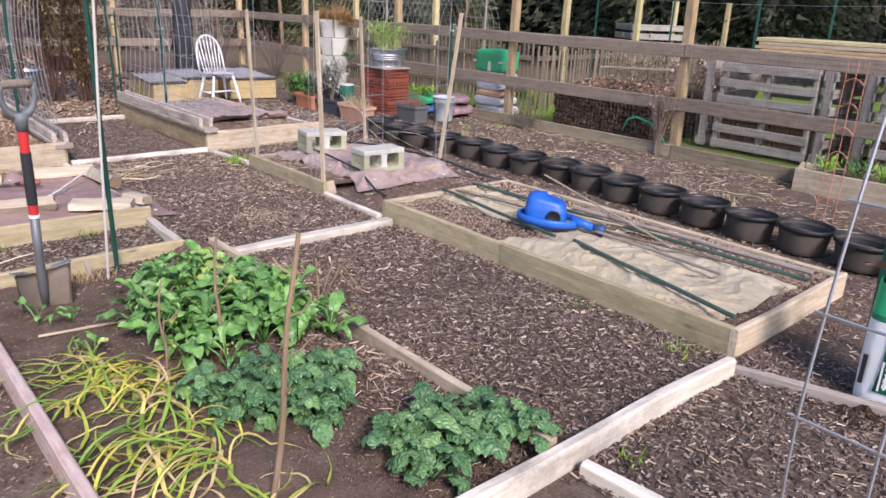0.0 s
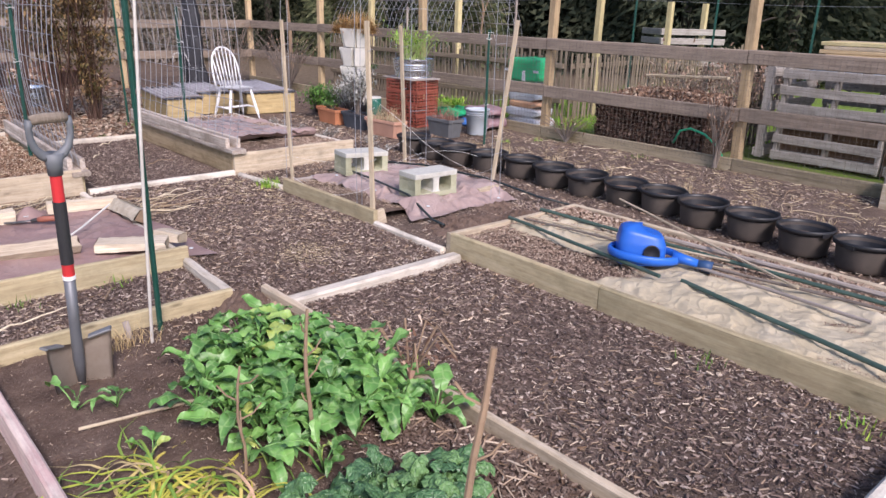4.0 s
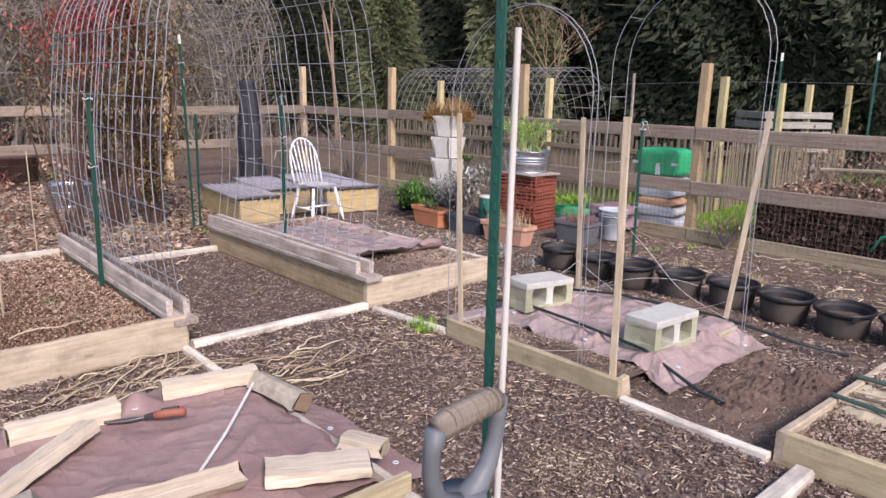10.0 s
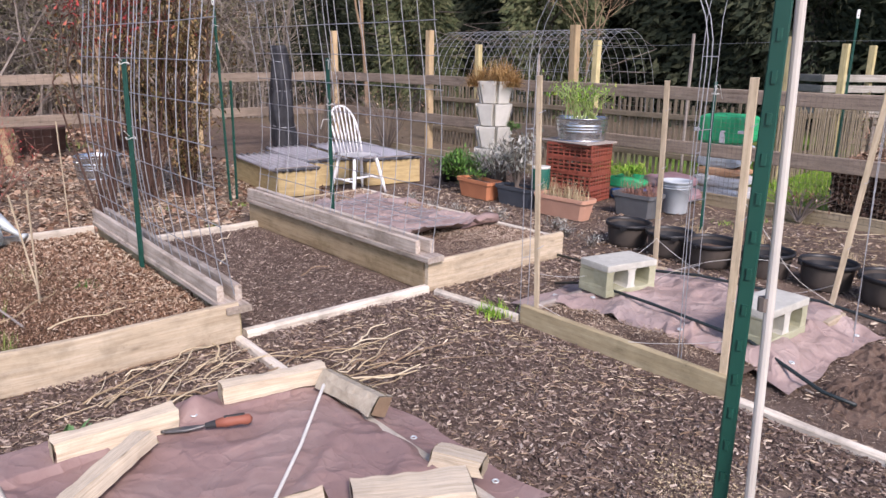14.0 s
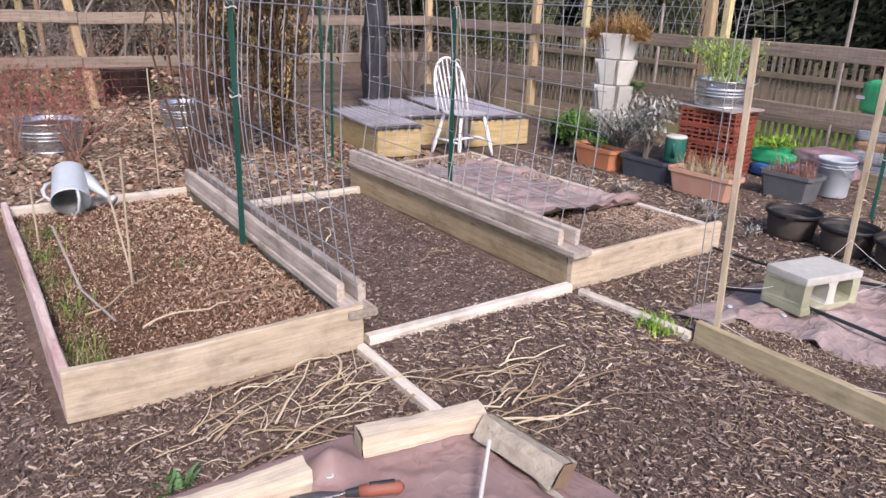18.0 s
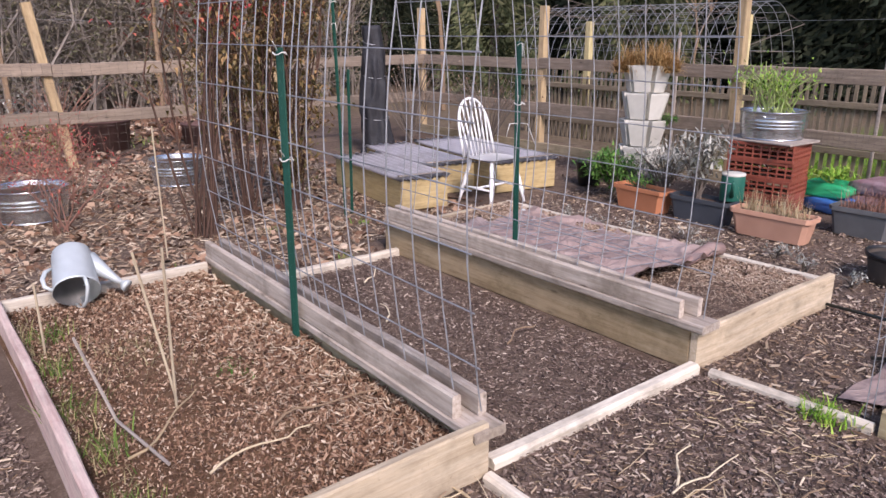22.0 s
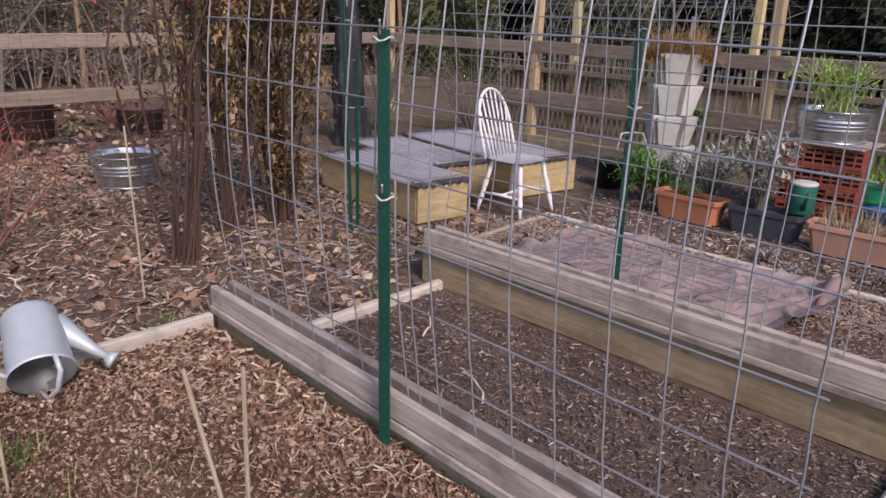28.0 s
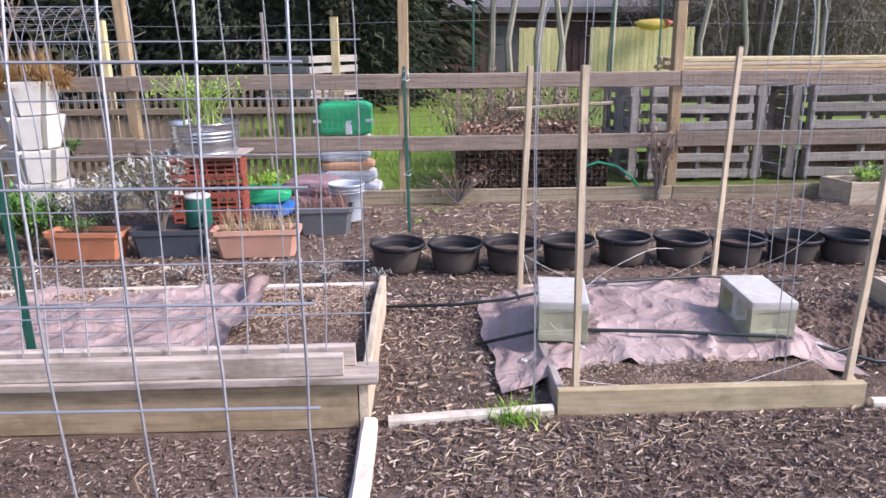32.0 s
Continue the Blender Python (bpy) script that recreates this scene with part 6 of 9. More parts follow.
def tub(x, y, z, r, h, label, mat=M_GALV):
    t = thing("metal_tub", label, "metal tub", pose(x, y, z, 0, 0, 20), "galvanised tubs")
    prof = [(0, 0.0), (r * 0.90, 0.0), (r * 0.905, h * 0.02)]
    for k in range(0, 25):
        f = k / 24
        rib = 0.008 * sum(math.exp(-((f - g) / 0.035) ** 2) for g in (0.42, 0.55, 0.68))
        prof.append((r * (0.905 + 0.085 * f) + rib, h * (0.02 + 0.94 * f)))
    prof += [(r * 1.02, h * 0.97), (r * 1.025, h), (r * 0.995, h * 1.005), (r * 0.975, h * 0.95), (r * 0.93, h * 0.45)]
    wl = part("wall", lathe(bmesh.new(), prof, 44), mat, t, "", True)
    bm = bmesh.new()
    lathe(bm, [(r * 0.965, h * 0.82), (r * 0.5, h * 0.84), (0, h * 0.83)], 30)
    for v in bm.verts:
        v.co.z += 0.015 * nz(v.co.x, v.co.y, 9)
    part("soil", bm, M_SOIL, t, "dark soil", True)
    for s in (-1, 1):
        part("handle", tube(bmesh.new(), [(s * r * 1.0, -0.05, h * 0.82), (s * (r + 0.03), -0.035, h * 0.80), (s * (r + 0.03), 0.035, h * 0.80), (s * r * 1.0, 0.05, h * 0.82)], 0.005, 6), mat, wl)
    return t


tub(6.37, 8.38, 0.622, 0.275, 0.235, "shiny galvanised tub with a green plant on the crates")
bush("tub_plant", "light green upright plant growing in the tub", "plant", (6.37, 8.38, 0.80), (0.40, 0.40, 0.46), M_LIME, 760, 0.040, M_STEM, 34, 42, 0.3, 0.15)
tub(1.23, 12.0, 0, 0.30, 0.27, "galvanised tub standing on leaf mulch")
tub(2.72, 12.75, 0, 0.27, 0.26, "grey galvanised tub beside the bare shrub")


def bucket():
    b = thing("bucket", "pale grey plastic bucket beside the bags", "bucket", pose(6.50, 7.28, 0))
    wl = part("wall", lathe(bmesh.new(), [(0, 0), (0.118, 0), (0.122, 0.01), (0.146, 0.30), (0.153, 0.302), (0.155, 0.318), (0.148, 0.32), (0.141, 0.30), (0.12, 0.03), (0, 0.03)], 32), M_BUCKET, b, "", True)
    for z in (0.25, 0.275):
        part("rib", lathe(bmesh.new(), [(0.142, z - 0.005), (0.152, z), (0.142, z + 0.005)], 32), M_BUCKET, wl)
    part("bail", tube(bmesh.new(), [(0.15 * math.cos(a), 0.15 * math.sin(a) - 0.02, 0.29 - 0.10 * math.sin(a) ** 2) for a in np.linspace(-math.pi, 0, 15)], 0.003, 6), M_WIRE, wl)


bucket()

green_can = thing("watering_can", "dark green plastic watering can on the planter", "watering can", pose(5.63, 8.27, 0.19, 0, 0, 30) @ Matrix.Diagonal((1.15, 1.15, 1.2, 1)))
part("body", lathe(bmesh.new(), [(0, 0), (0.078, 0), (0.082, 0.01), (0.080, 0.16), (0.076, 0.175)], 28), M_GREENCAN, green_can, "", True)
part("lid", lathe(bmesh.new(), [(0.078, 0.17), (0.082, 0.178), (0.078, 0.186), (0.03, 0.186), (0, 0.182)], 28), M_TOWER, green_can, "pale lid", True)
part("handle", tube(bmesh.new(), [(0.078, 0, 0.16), (0.12, 0, 0.14), (0.125, 0, 0.08), (0.08, 0, 0.03)], 0.009, 8), M_GREENCAN, green_can, "", True)
part("spout", tube(bmesh.new(), [(-0.075, 0, 0.04), (-0.13, 0, 0.10), (-0.16, 0, 0.15)], 0.012, 8, [0.016, 0.011, 0.010]), M_GREENCAN, green_can, "", True)


# ---- stacked planter tower ----
def tower():
    t = thing("planter_tower", "stacked stone-white tiered planter with dry grass", "planter tower", pose(6.37, 9.72, 0, 0, 1, 15) @ Matrix.Diagonal((1.1, 1.1, 1.05, 1)))
    part("foot", lathe(bmesh.new(), [(0, 0), (0.17, 0), (0.16, 0.2), (0, 0.2)], 24), M_BLACKPOT, t, "black plastic foot", True)
    for k in range(4):
        z = 0.14 + 0.25 * k
        tier = part("tier", lathe(bmesh.new(), [(0, z), (0.115, z), (0.125, z + 0.2), (0.14, z + 0.236), (0.125, z + 0.236), (0.11, z + 0.2), (0, z + 0.2)], 18), M_TOWER, t)
        for i in range(6):
            a0 = 2 * math.pi * (i + 0.5 * (k % 2) * 0.3) / 6
            bm = bmesh.new()
            lo = [(0.07, -0.04), (0.150, -0.062), (0.150, 0.062), (0.07, 0.04)]
            hi = [(0.08, -0.055), (0.198, -0.092), (0.198, 0.092), (0.08, 0.055)]
            ins = [(0.09, -0.045), (0.186, -0.080), (0.186, 0.080), (0.09, 0.045)]
            rot = Matrix.Rotation(a0, 3, 'Z')
            rings = [[bm.verts.new(rot @ Vector((x, y, zz))) for x, y in g] for g, zz in ((lo, z - 0.004), (hi, z + 0.225), (hi, z + 0.238), (ins, z + 0.238), (ins, z + 0.19))]
            for p, q in zip(rings, rings[1:]):
                for j in range(4):
                    bm.faces.new((p[j], p[(j + 1) % 4], q[(j + 1) % 4], q[j]))
            bm.faces.new(rings[0][::-1])
            bm.faces.new(rings[-1])
            part("pocket", bm, M_TOWER, tier)
    for x, y in ((0.13, 0.10), (-0.12, -0.12), (-0.05, 0.14), (0.05, -0.14)):
        blades("dry_grass", [(x + random.gauss(0, .04), y + random.gauss(0, .04), 1.10 + U(-.02, .12)) for _ in range(260)], M_DRYGRASS, (0.10, 0.24), (0.003, 0.007), (0.0, 1.6), t, "", "", 3, 0.7, int(700 + 50 * x))
    return t


tower()
for i, (dx, dy, s) in enumerate(((0.10, -0.16, 1.0), (-0.12, 0.14, 0.8))):
    roots = [(6.37 + dx + U(-.09, .09), 9.72 + dy + U(-.09, .09), 1.12) for _ in range(900)]
    blades("dry_grass_tuft", roots, M_DRYGRASS, (0.12 * s, 0.28 * s), (0.006, 0.011), (0.1, 1.3), None, "orange dry grass tuft on the planter tower", "dry grass", 4, 1.1, 60 + i)
bush("herb_sprig", "green trailing plant on the planter tower", "plant", (6.50, 9.50, 0.58), (0.12, 0.12, 0.14), M_HERB, 200, 0.04, None, 8, 63)
tagged(part("black_pot", lathe(bmesh.new(), [(0, 0), (0.11, 0), (0.14, 0.22), (0.15, 0.22), (0.15, 0.24), (0.13, 0.235), (0.12, 0.05), (0, 0.05)], 24, (6.0, 10.05, 0)), M_BLACKPOT, smooth=True), "small black plastic pot beside the cold frame", "plant pot")


# ---- zinc watering can lying by the leaf bed ----
def zinc_can():
    c = thing("watering_can", "pale galvanised watering can tipped over its mouth", "watering can", pose(0.975, 9.325, 0.272, -58, 12, -3) @ Matrix.Diagonal((0.88, 0.88, 0.88, 1)))
    part("body", lathe(bmesh.new(), [(0.128, -0.162), (0.132, -0.158), (0.131, -0.148), (0.127, -0.14), (0.112, 0.13), (0.108, 0.145), (0.103, 0.15), (0.098, 0.143), (0, 0.140)], 40), M_ZINC, c, "", True)
    part("inside", lathe(bmesh.new(), [(0.127, -0.161), (0.108, 0.10), (0, 0.12)], 32), M_STEEL, c, "shaded inner wall", True)
    part("half_lid", sheet(bmesh.new(), lambda u, v: (0.128 * math.cos(-1.15 + 2.3 * u) * (0.45 + 0.55 * v), 0.128 * math.sin(-1.15 + 2.3 * u) * (0.45 + 0.55 * v), -0.160), 14, 3, 0.002), M_ZINC, c)
    sp = part("spout", tube(bmesh.new(), [(0.085, -0.01, 0.08), (0.145, -0.015, 0.01), (0.20, -0.02, -0.055), (0.255, -0.025, -0.115)], 0.02, 16, [0.066, 0.046, 0.028, 0.015]), M_ZINC, c, "", True)
    part("rose", tube(bmesh.new(), [(0.250, -0.025, -0.11), (0.268, -0.027, -0.13), (0.280, -0.028, -0.142)], 0.03, 16, [0.016, 0.036, 0.040]), M_ZINC, sp, "", True)
    part("handle", tube(bmesh.new(), [(-0.118, 0, 0.02), (-0.155, 0, -0.01), (-0.175, 0, -0.07), (-0.165, 0, -0.13), (-0.128, 0, -0.155)], 0.010, 10, [0.009, 0.012, 0.013, 0.012, 0.009]), M_ZINC, c, "", True)
    part("carry_handle", tube(bmesh.new(), [(0.02, -0.125, -0.155), (0.035, -0.10, -0.215), (0.045, 0.0, -0.235), (0.035, 0.10, -0.215), (0.02, 0.125, -0.155)], 0.011, 10), M_ZINC, c, "", True)


zinc_can()
for p0, p1 in (((0.985, 7.86, 0.05), (0.995, 7.85, 0.74)), ((1.01, 7.90, 0.05), (0.93, 8.0, 0.70)), ((0.70, 8.75, 0.05), (0.70, 8.76, 0.42)), ((1.72, 10.15, 0.0), (1.72, 10.18, 0.9))):
    tagged(part("bamboo_cane", tube(bmesh.new(), [p0, Vector(p0).lerp(Vector(p1), 0.5), p1], 0.0055, 6), M_STAKE), "thin bamboo cane standing in the ground", "bamboo cane", "bamboo canes")
tagged(part("bamboo_cane", tube(bmesh.new(), [(0.82, 7.45, 0.12), (0.75, 7.78, 0.16), (0.70, 8.05, 0.40)], 0.006, 6), M_OLD), "grey bent stick leaning in the leaf bed", "stick", "bamboo canes")

# bed ties on the green posts
for x, y, z in ((1.665, 8.16, 0.95), (1.672, 8.18, 1.40), (3.17, 8.24, 1.10), (3.3, 10.48, 1.72), (6.12, 6.76, 1.18), (6.12, 6.76, 0.45)):
    tagged(part("tie", tube(bmesh.new(), [(x + 0.03 * math.cos(a), y + 0.03 * math.sin(a), z + 0.006 * math.sin(3 * a)) for a in np.linspace(0, 7.5, 16)] + [(x - 0.05, y - 0.04, z + 0.05)], 0.003, 5), M_STRING), "white cloth tie knotted round the post", "tie", "post ties")


# ---- things at the end of the beds: bag, posts, second arch ----
def words(text, size, m, mat, parent):
    cu = bpy.data.curves.new("lettering", 'FONT')
    cu.body, cu.size, cu.extrude = text, size, 0.0008
    cu.align_x, cu.align_y = 'LEFT', 'BOTTOM'
    tmp = bpy.data.objects.new("lettering", cu)
    scene.collection.objects.link(tmp)
    bpy.context.view_layer.update()
    me = bpy.data.meshes.new_from_object(tmp.evaluated_get(bpy.context.evaluated_depsgraph_get()))
    bpy.data.objects.remove(tmp)
    me.materials.clear()
    me.materials.append(mat)
    o = new("lettering", me)
    o.parent = parent
    o.matrix_local = m
    return o


def peat_bag():
    b = thing("peat_moss_bag", "open green and white bag of peat moss on the mulch", "bag", pose(3.22, 0.70, 0.0, 0, 0, -82))
    # local: front face towards -y, x across, z up
    W, D, H = 0.155, 0.10, 0.52
    def shell(z0, z1, grow, mat, name):
        bm = bmesh.new()
        n, k = 40, 10
        rings = []
        for j in range(k + 1):
            z = z0 + (z1 - z0) * j / k
            ring = []
            for i in range(n):
                a = 2 * math.pi * i / n
                ca, sa = math.cos(a), math.sin(a)
                p = 5
                r = (abs(ca) ** p + abs(sa) ** p) ** (-1 / p)
                puff = 1 + 0.03 * math.sin(math.pi * z / H) + 0.012 * nz(a * 3, z * 14, 1, 3)
                ring.append(bm.verts.new((W * ca * r * puff + grow * ca, D * sa * r * puff + grow * sa, z)))
            rings.append(ring)
        for r0, r1 in zip(rings, rings[1:]):
            for i in range(n):
                bm.faces.new((r0[i], r0[(i + 1) % n], r1[(i + 1) % n], r1[i]))
        return part(name, bm, mat, b, "", True)
    shell(0.0, 0.36, 0, M_WHITEBAG, "white_film")
    shell(0.36, 0.385, 0.001, M_DKGREENBAG, "dark_band")
    shell(0.385, H, 0, M_GREENBAG, "green_film")
    f = -D - 0.008
    part("printed_panel", sheet(bmesh.new(), lambda u, v: (-0.085 + 0.16 * u + 0.015 * math.sin(v * 3), f + 0.0, 0.06 + 0.34 * v), 8, 8, 0.001), M_DKGREENBAG, b, "dark green printed panel")
    part("leaf_print", sheet(bmesh.new(), lambda u, v: (-0.075 + 0.11 * u, f - 0.003, 0.40 + 0.055 * math.sin(math.pi * u) * (v - 0.4)), 10, 3, 0.001), M_DKGREENBAG, b)
    part("leaf_print", sheet(bmesh.new(), lambda u, v: (-0.05 + 0.12 * u, f - 0.004, 0.375 + 0.05 * math.sin(math.pi * u) * (v - 0.5)), 10, 3, 0.001), M_GREENBAG, b)
    part("grey_label", block(bmesh.new(), (0.045, f - 0.003, 0.40), (0.09, f - 0.001, 0.44)), M_BUCKET, b)
    words("PEAT MOSS", 0.048, pose(-0.012, f - 0.004, 0.085, 90, -90, 0), M_WHITEBAG, b)
    words("TOURBE", 0.042, pose(0.040, f - 0.004, 0.135, 90, -90, 0), M_GREENBAG, b)
    for z0, z1, x in ((0.07, 0.20, -0.065), (0.08, 0.15, -0.045)):
        part("plain_bar", block(bmesh.new(), (x - 0.004, f - 0.004, z0), (x + 0.004, f - 0.002, z1)), M_WHITEBAG, b)
    for i in range(4):
        part("plain_bar", block(bmesh.new(), (0.052 + 0.007 * i, f - 0.004, 0.09), (0.055 + 0.007 * i, f - 0.002, 0.19 + 0.02 * (i % 2))), M_WHITEBAG, b)
    part("dark_mark", block(bmesh.new(), (-0.142, -D - 0.006, 0.08), (-0.125, -D - 0.004, 0.21)), M_BLACKPOT, b)
    part("peat_fill", sheet(bmesh.new(), lambda u, v: ((u - .5) * 0.27, (v - .5) * 0.17, H - 0.02 + 0.02 * nz(u * 6, v * 5)), 12, 8), M_PEAT, b, "dark loose peat", True)
    def flap(u, v):
        x = (u - 0.5) * 0.46
        return (x, -0.13 + 0.26 * v + 0.01 * math.sin(9 * u), H + 0.055 + 0.03 * nz(u * 5, v * 4, 1, 2) - 0.10 * abs(u - 0.5) ** 1.5 - 0.03 * v)
    def flap2(u, v):
        x, y, z = flap(u, v)
        return (x, y * 0.7 + 0.06, z + 0.004 + (0.02 if v < 0.3 else 0))
    part("torn_top", sheet(bmesh.new(), flap2, 22, 12, 0.002), M_PINKPRINT, b, "torn flowered plastic top", True)
    return b


peat_bag()
t_post((3.66, 0.97, -0.1), (3.41, 0.935, 1.36), "leaning green steel post behind the peat bag", False, 0.032)
t_post((1.72, 0.02, -0.1), (1.70, 0.0, 1.0), "green steel post at the foot of the second arch", False, 0.04)
tagged(lumber("garden_stake", (3.36, 0.52, 0.0), (3.42, 0.42, 0.24), 0.09, 0.09, M_PINE), "short pine timber end beside the peat bag", "timber")


def second_arch():
    p = thing("wire_arch_panel", "galvanised wire mesh arch near the peat moss bag", "wire arch", group="arch panels")
    def pt(s, y):
        q = arch_point(s, y)
        z0 = 0.24
        return Vector((1.62 + (q.x - 1.712) * 1.0 + 0.14 * min(1.0, max(0, q.z - 0.75)) * (1 if q.x < 2.4 else -0.5), y, q.z - 0.02))
    for i in range(9):
        y = 0.45 - i * 0.15
        part("hoop_wire", tube(bmesh.new(), [pt(ARCH_LENGTH * k / 48, y) for k in range(49)], 0.0034, 5), M_WIRE, p)
    for k in range(24):
        s = 0.106 + k * 0.2145
        part("cross_wire", tube(bmesh.new(), [pt(s, 0.47), pt(s, -0.78)], 0.0034, 5), M_WIRE, p)


second_arch()

red = thing("wire_plant_support", "rust-red wire plant support behind the black pots", "plant support")
for dx in (-0.07, 0.0, 0.07):
    part("upright_wire", tube(bmesh.new(), [(5.85, 2.06 + dx, 0.0), (5.865, 2.06 + dx, 0.6), (5.88, 2.06 + dx, 1.22)], 0.0035, 5), M_RUSTWIRE, red)
for k in range(6):
    z = 0.15 + 0.18 * k
    part("scroll", tube(bmesh.new(), [(5.86, 1.99, z), (5.86, 2.02, z + 0.03), (5.86, 2.06, z + 0.045), (5.86, 2.10, z + 0.03), (5.86, 2.13, z)], 0.004, 5), M_RUSTWIRE, red)

planter = thing("raised_bed", "raised pine planter box with green strawberry plants", "garden bed")
lumber("side_board", (6.80, 2.72, 0.06), (6.74, -0.6, 0.06), T, 0.27, M_PINE, planter, segs=12)
lumber("end_board", (6.825, 2.70, 0.06), (7.14, 2.80, 0.06), T, 0.27, M_PINE, planter)
lumber("side_board", (7.14, 2.77, 0.06), (7.14, -0.6, 0.06), T, 0.27, M_PINE, planter, segs=10)
lumber("end_board", (6.78, -0.58, 0.06), (7.12, -0.58, 0.06), T, 0.27, M_PINE, planter)
lumber("corner_post", (6.845, 2.66, -0.05), (6.845, 2.66, 0.19), 0.05, 0.05, M_YPOST, planter, up=(1, 0, 0), segs=2)
soil(planter, 6.80, -0.57, 7.12, 2.70, 0.14, M_SOIL, 0.02)
for k in range(9):
    bush("strawberry_plant", "low green strawberry plant in the planter box", "plant", (6.95 + U(-.10, .10), 2.50 - 0.24 * k, 0.14), (0.2, 0.2, 0.17), M_HERB if k % 2 else M_LIME, 150, 0.06, M_STEM, 9, 90 + k)

# ---- bags, compost bins and pallets beyond the fence ----
def sack(name, label, m, size, mat, seed, group="stacked bags", square=4, slump=0.05):
    """A filled bag: a cushion with sagging sides, a flat sealed end and wrinkles."""
    bm = bmesh.new()
    L, W, H = size
    n, k = 48, 12
    rings = []
    for j in range(k + 1):
        v = -1 + 2 * j / k
        sc = 0.80 + 0.20 * (1 - abs(v) ** (square - 0.6)) ** 0.5
        ring = []
        for i in range(n):
            a = 2 * math.pi * i / n
            r = (abs(math.cos(a)) ** (square + 2) + abs(math.sin(a)) ** (square + 2)) ** (-1 / (square + 2))
            x, y = math.cos(a) * r, math.sin(a) * r
            q = 1 + slump * (nz(a * 2 + seed, v * 3, 1.4, seed) + 0.5 * nz(a * 7 + seed, v * 5, 1.4, seed + 2))
            end = 1 - 0.45 * abs(x) ** 7 if square < 6 else 1 - 0.06 * abs(x) ** 6
            z = H / 2 + H / 2 * v * end + H * slump * 1.3 * nz(x * 2 + seed, y * 2, 1.2, seed + 5) * (v + 1) / 2
            ring.append(bm.verts.new((L / 2 * x * sc * q, W / 2 * y * sc * q, max(z, 0.0))))
        rings.append(ring)
    for a, b in zip(rings, rings[1:]):
        for i in range(n):
            bm.faces.new((a[i], a[(i + 1) % n], b[(i + 1) % n], b[i]))
    bm.faces.new(rings[0][::-1])
    bm.faces.new(rings[-1])
    o = part(name, bm, mat, None, "", True)
    o.matrix_world = m
    return tagged(o, label, "bag", group)


sack("soil_bag", "white plastic soil bag lying beyond the fence", pose(7.58, 7.34, 0.0, 0, 0, 84), (0.62, 0.40, 0.15), M_WHITEBAG, 1)
sack("soil_bag", "white plastic soil bag on the stack", pose(7.55, 7.36, 0.145, 0, 0, 95), (0.58, 0.40, 0.13), M_WHITEBAG, 2)
sack("soil_bag", "orange printed soil bag on the stack", pose(7.55, 7.35, 0.265, 0, 0, 88), (0.52, 0.38, 0.09), M_ORANGEBAG, 3)
sack("soil_bag", "pale blue plastic soil bag on the stack", pose(7.57, 7.38, 0.345, 0, 0, 92), (0.50, 0.38, 0.13), M_BLUEBAG, 4)
sack("soil_bag", "grey plastic soil bag on the stack", pose(7.57, 7.36, 0.465, 0, 0, 92), (0.52, 0.36, 0.14), M_BLUEBAG, 14)
bale = sack("peat_bale", "bright green wrapped peat bale on top of the bags", pose(7.55, 7.36, 0.60, 0, 0, 90), (0.52, 0.40, 0.31), M_GREENBAG, 5, square=9, slump=0.02)
part("tape", bar(bmesh.new(), (-0.285, 0.19, 0.15), (0.285, 0.19, 0.15), 0.012, 0.03, chamfer=0.002, segs=4), M_WHITEBAG, bale, "white tape band")
part("tape", bar(bmesh.new(), (-0.05, 0.195, 0.02), (-0.05, 0.195, 0.15), 0.012, 0.06, up=(1, 0, 0), chamfer=0.002, segs=4), M_WHITEBAG, bale)
sack("soil_bag", "maroon and grey printed soil bag on the ground", pose(6.95, 7.62, 0.16, 0, 0, 80), (0.50, 0.36, 0.13), M_REDBAG, 6)
sack("soil_bag", "maroon and grey printed soil bag beneath another", pose(6.97, 7.60, 0.0, 0, 0, 86), (0.54, 0.38, 0.16), M_REDBAG, 7)
sack("soil_bag", "bright blue crumpled plastic bag", pose(6.72, 7.95, 0.0, 0, 0, 70), (0.40, 0.30, 0.12), M_FARBLUE, 8)
sack("soil_bag", "lime green plastic soil bag", pose(6.78, 8.02, 0.115, 0, 0, 95), (0.46, 0.32, 0.13), M_GREENBAG, 9)
bush("lettuce", "bright green leafy plant behind the planters", "plant", (6.72, 7.98, 0.24), (0.22, 0.26, 0.12), M_LIME, 300, 0.06, M_STEM, 12, 70)


def pallet(m, label, w=1.2, h=0.98, mat=M_PALLET):
    """A pallet on edge: slats across x, uprights behind."""
    p = thing("pallet", label, "pallet", m, "pallets")
    for x in (0.03, w / 2, w - 0.03):
        part("stringer", bar(bmesh.new(), (x, 0.06, 0), (x, 0.06, h), 0.045, 0.09, up=(0, 1, 0), segs=4), mat, p)
    for k in range(6):
        z = 0.06 + k * (h - 0.12) / 5
        part("slat", bar(bmesh.new(), (0.0, 0.005, z + U(-.01, .01)), (w, 0.005, z + U(-.01, .01)), 0.016, 0.092, chamfer=0.003, segs=5), mat, p)
        if k in (0, 2, 5):
            part("slat", bar(bmesh.new(), (0.0, 0.115, z), (w, 0.115, z), 0.016, 0.09, chamfer=0.003, segs=5), mat, p)
    return p


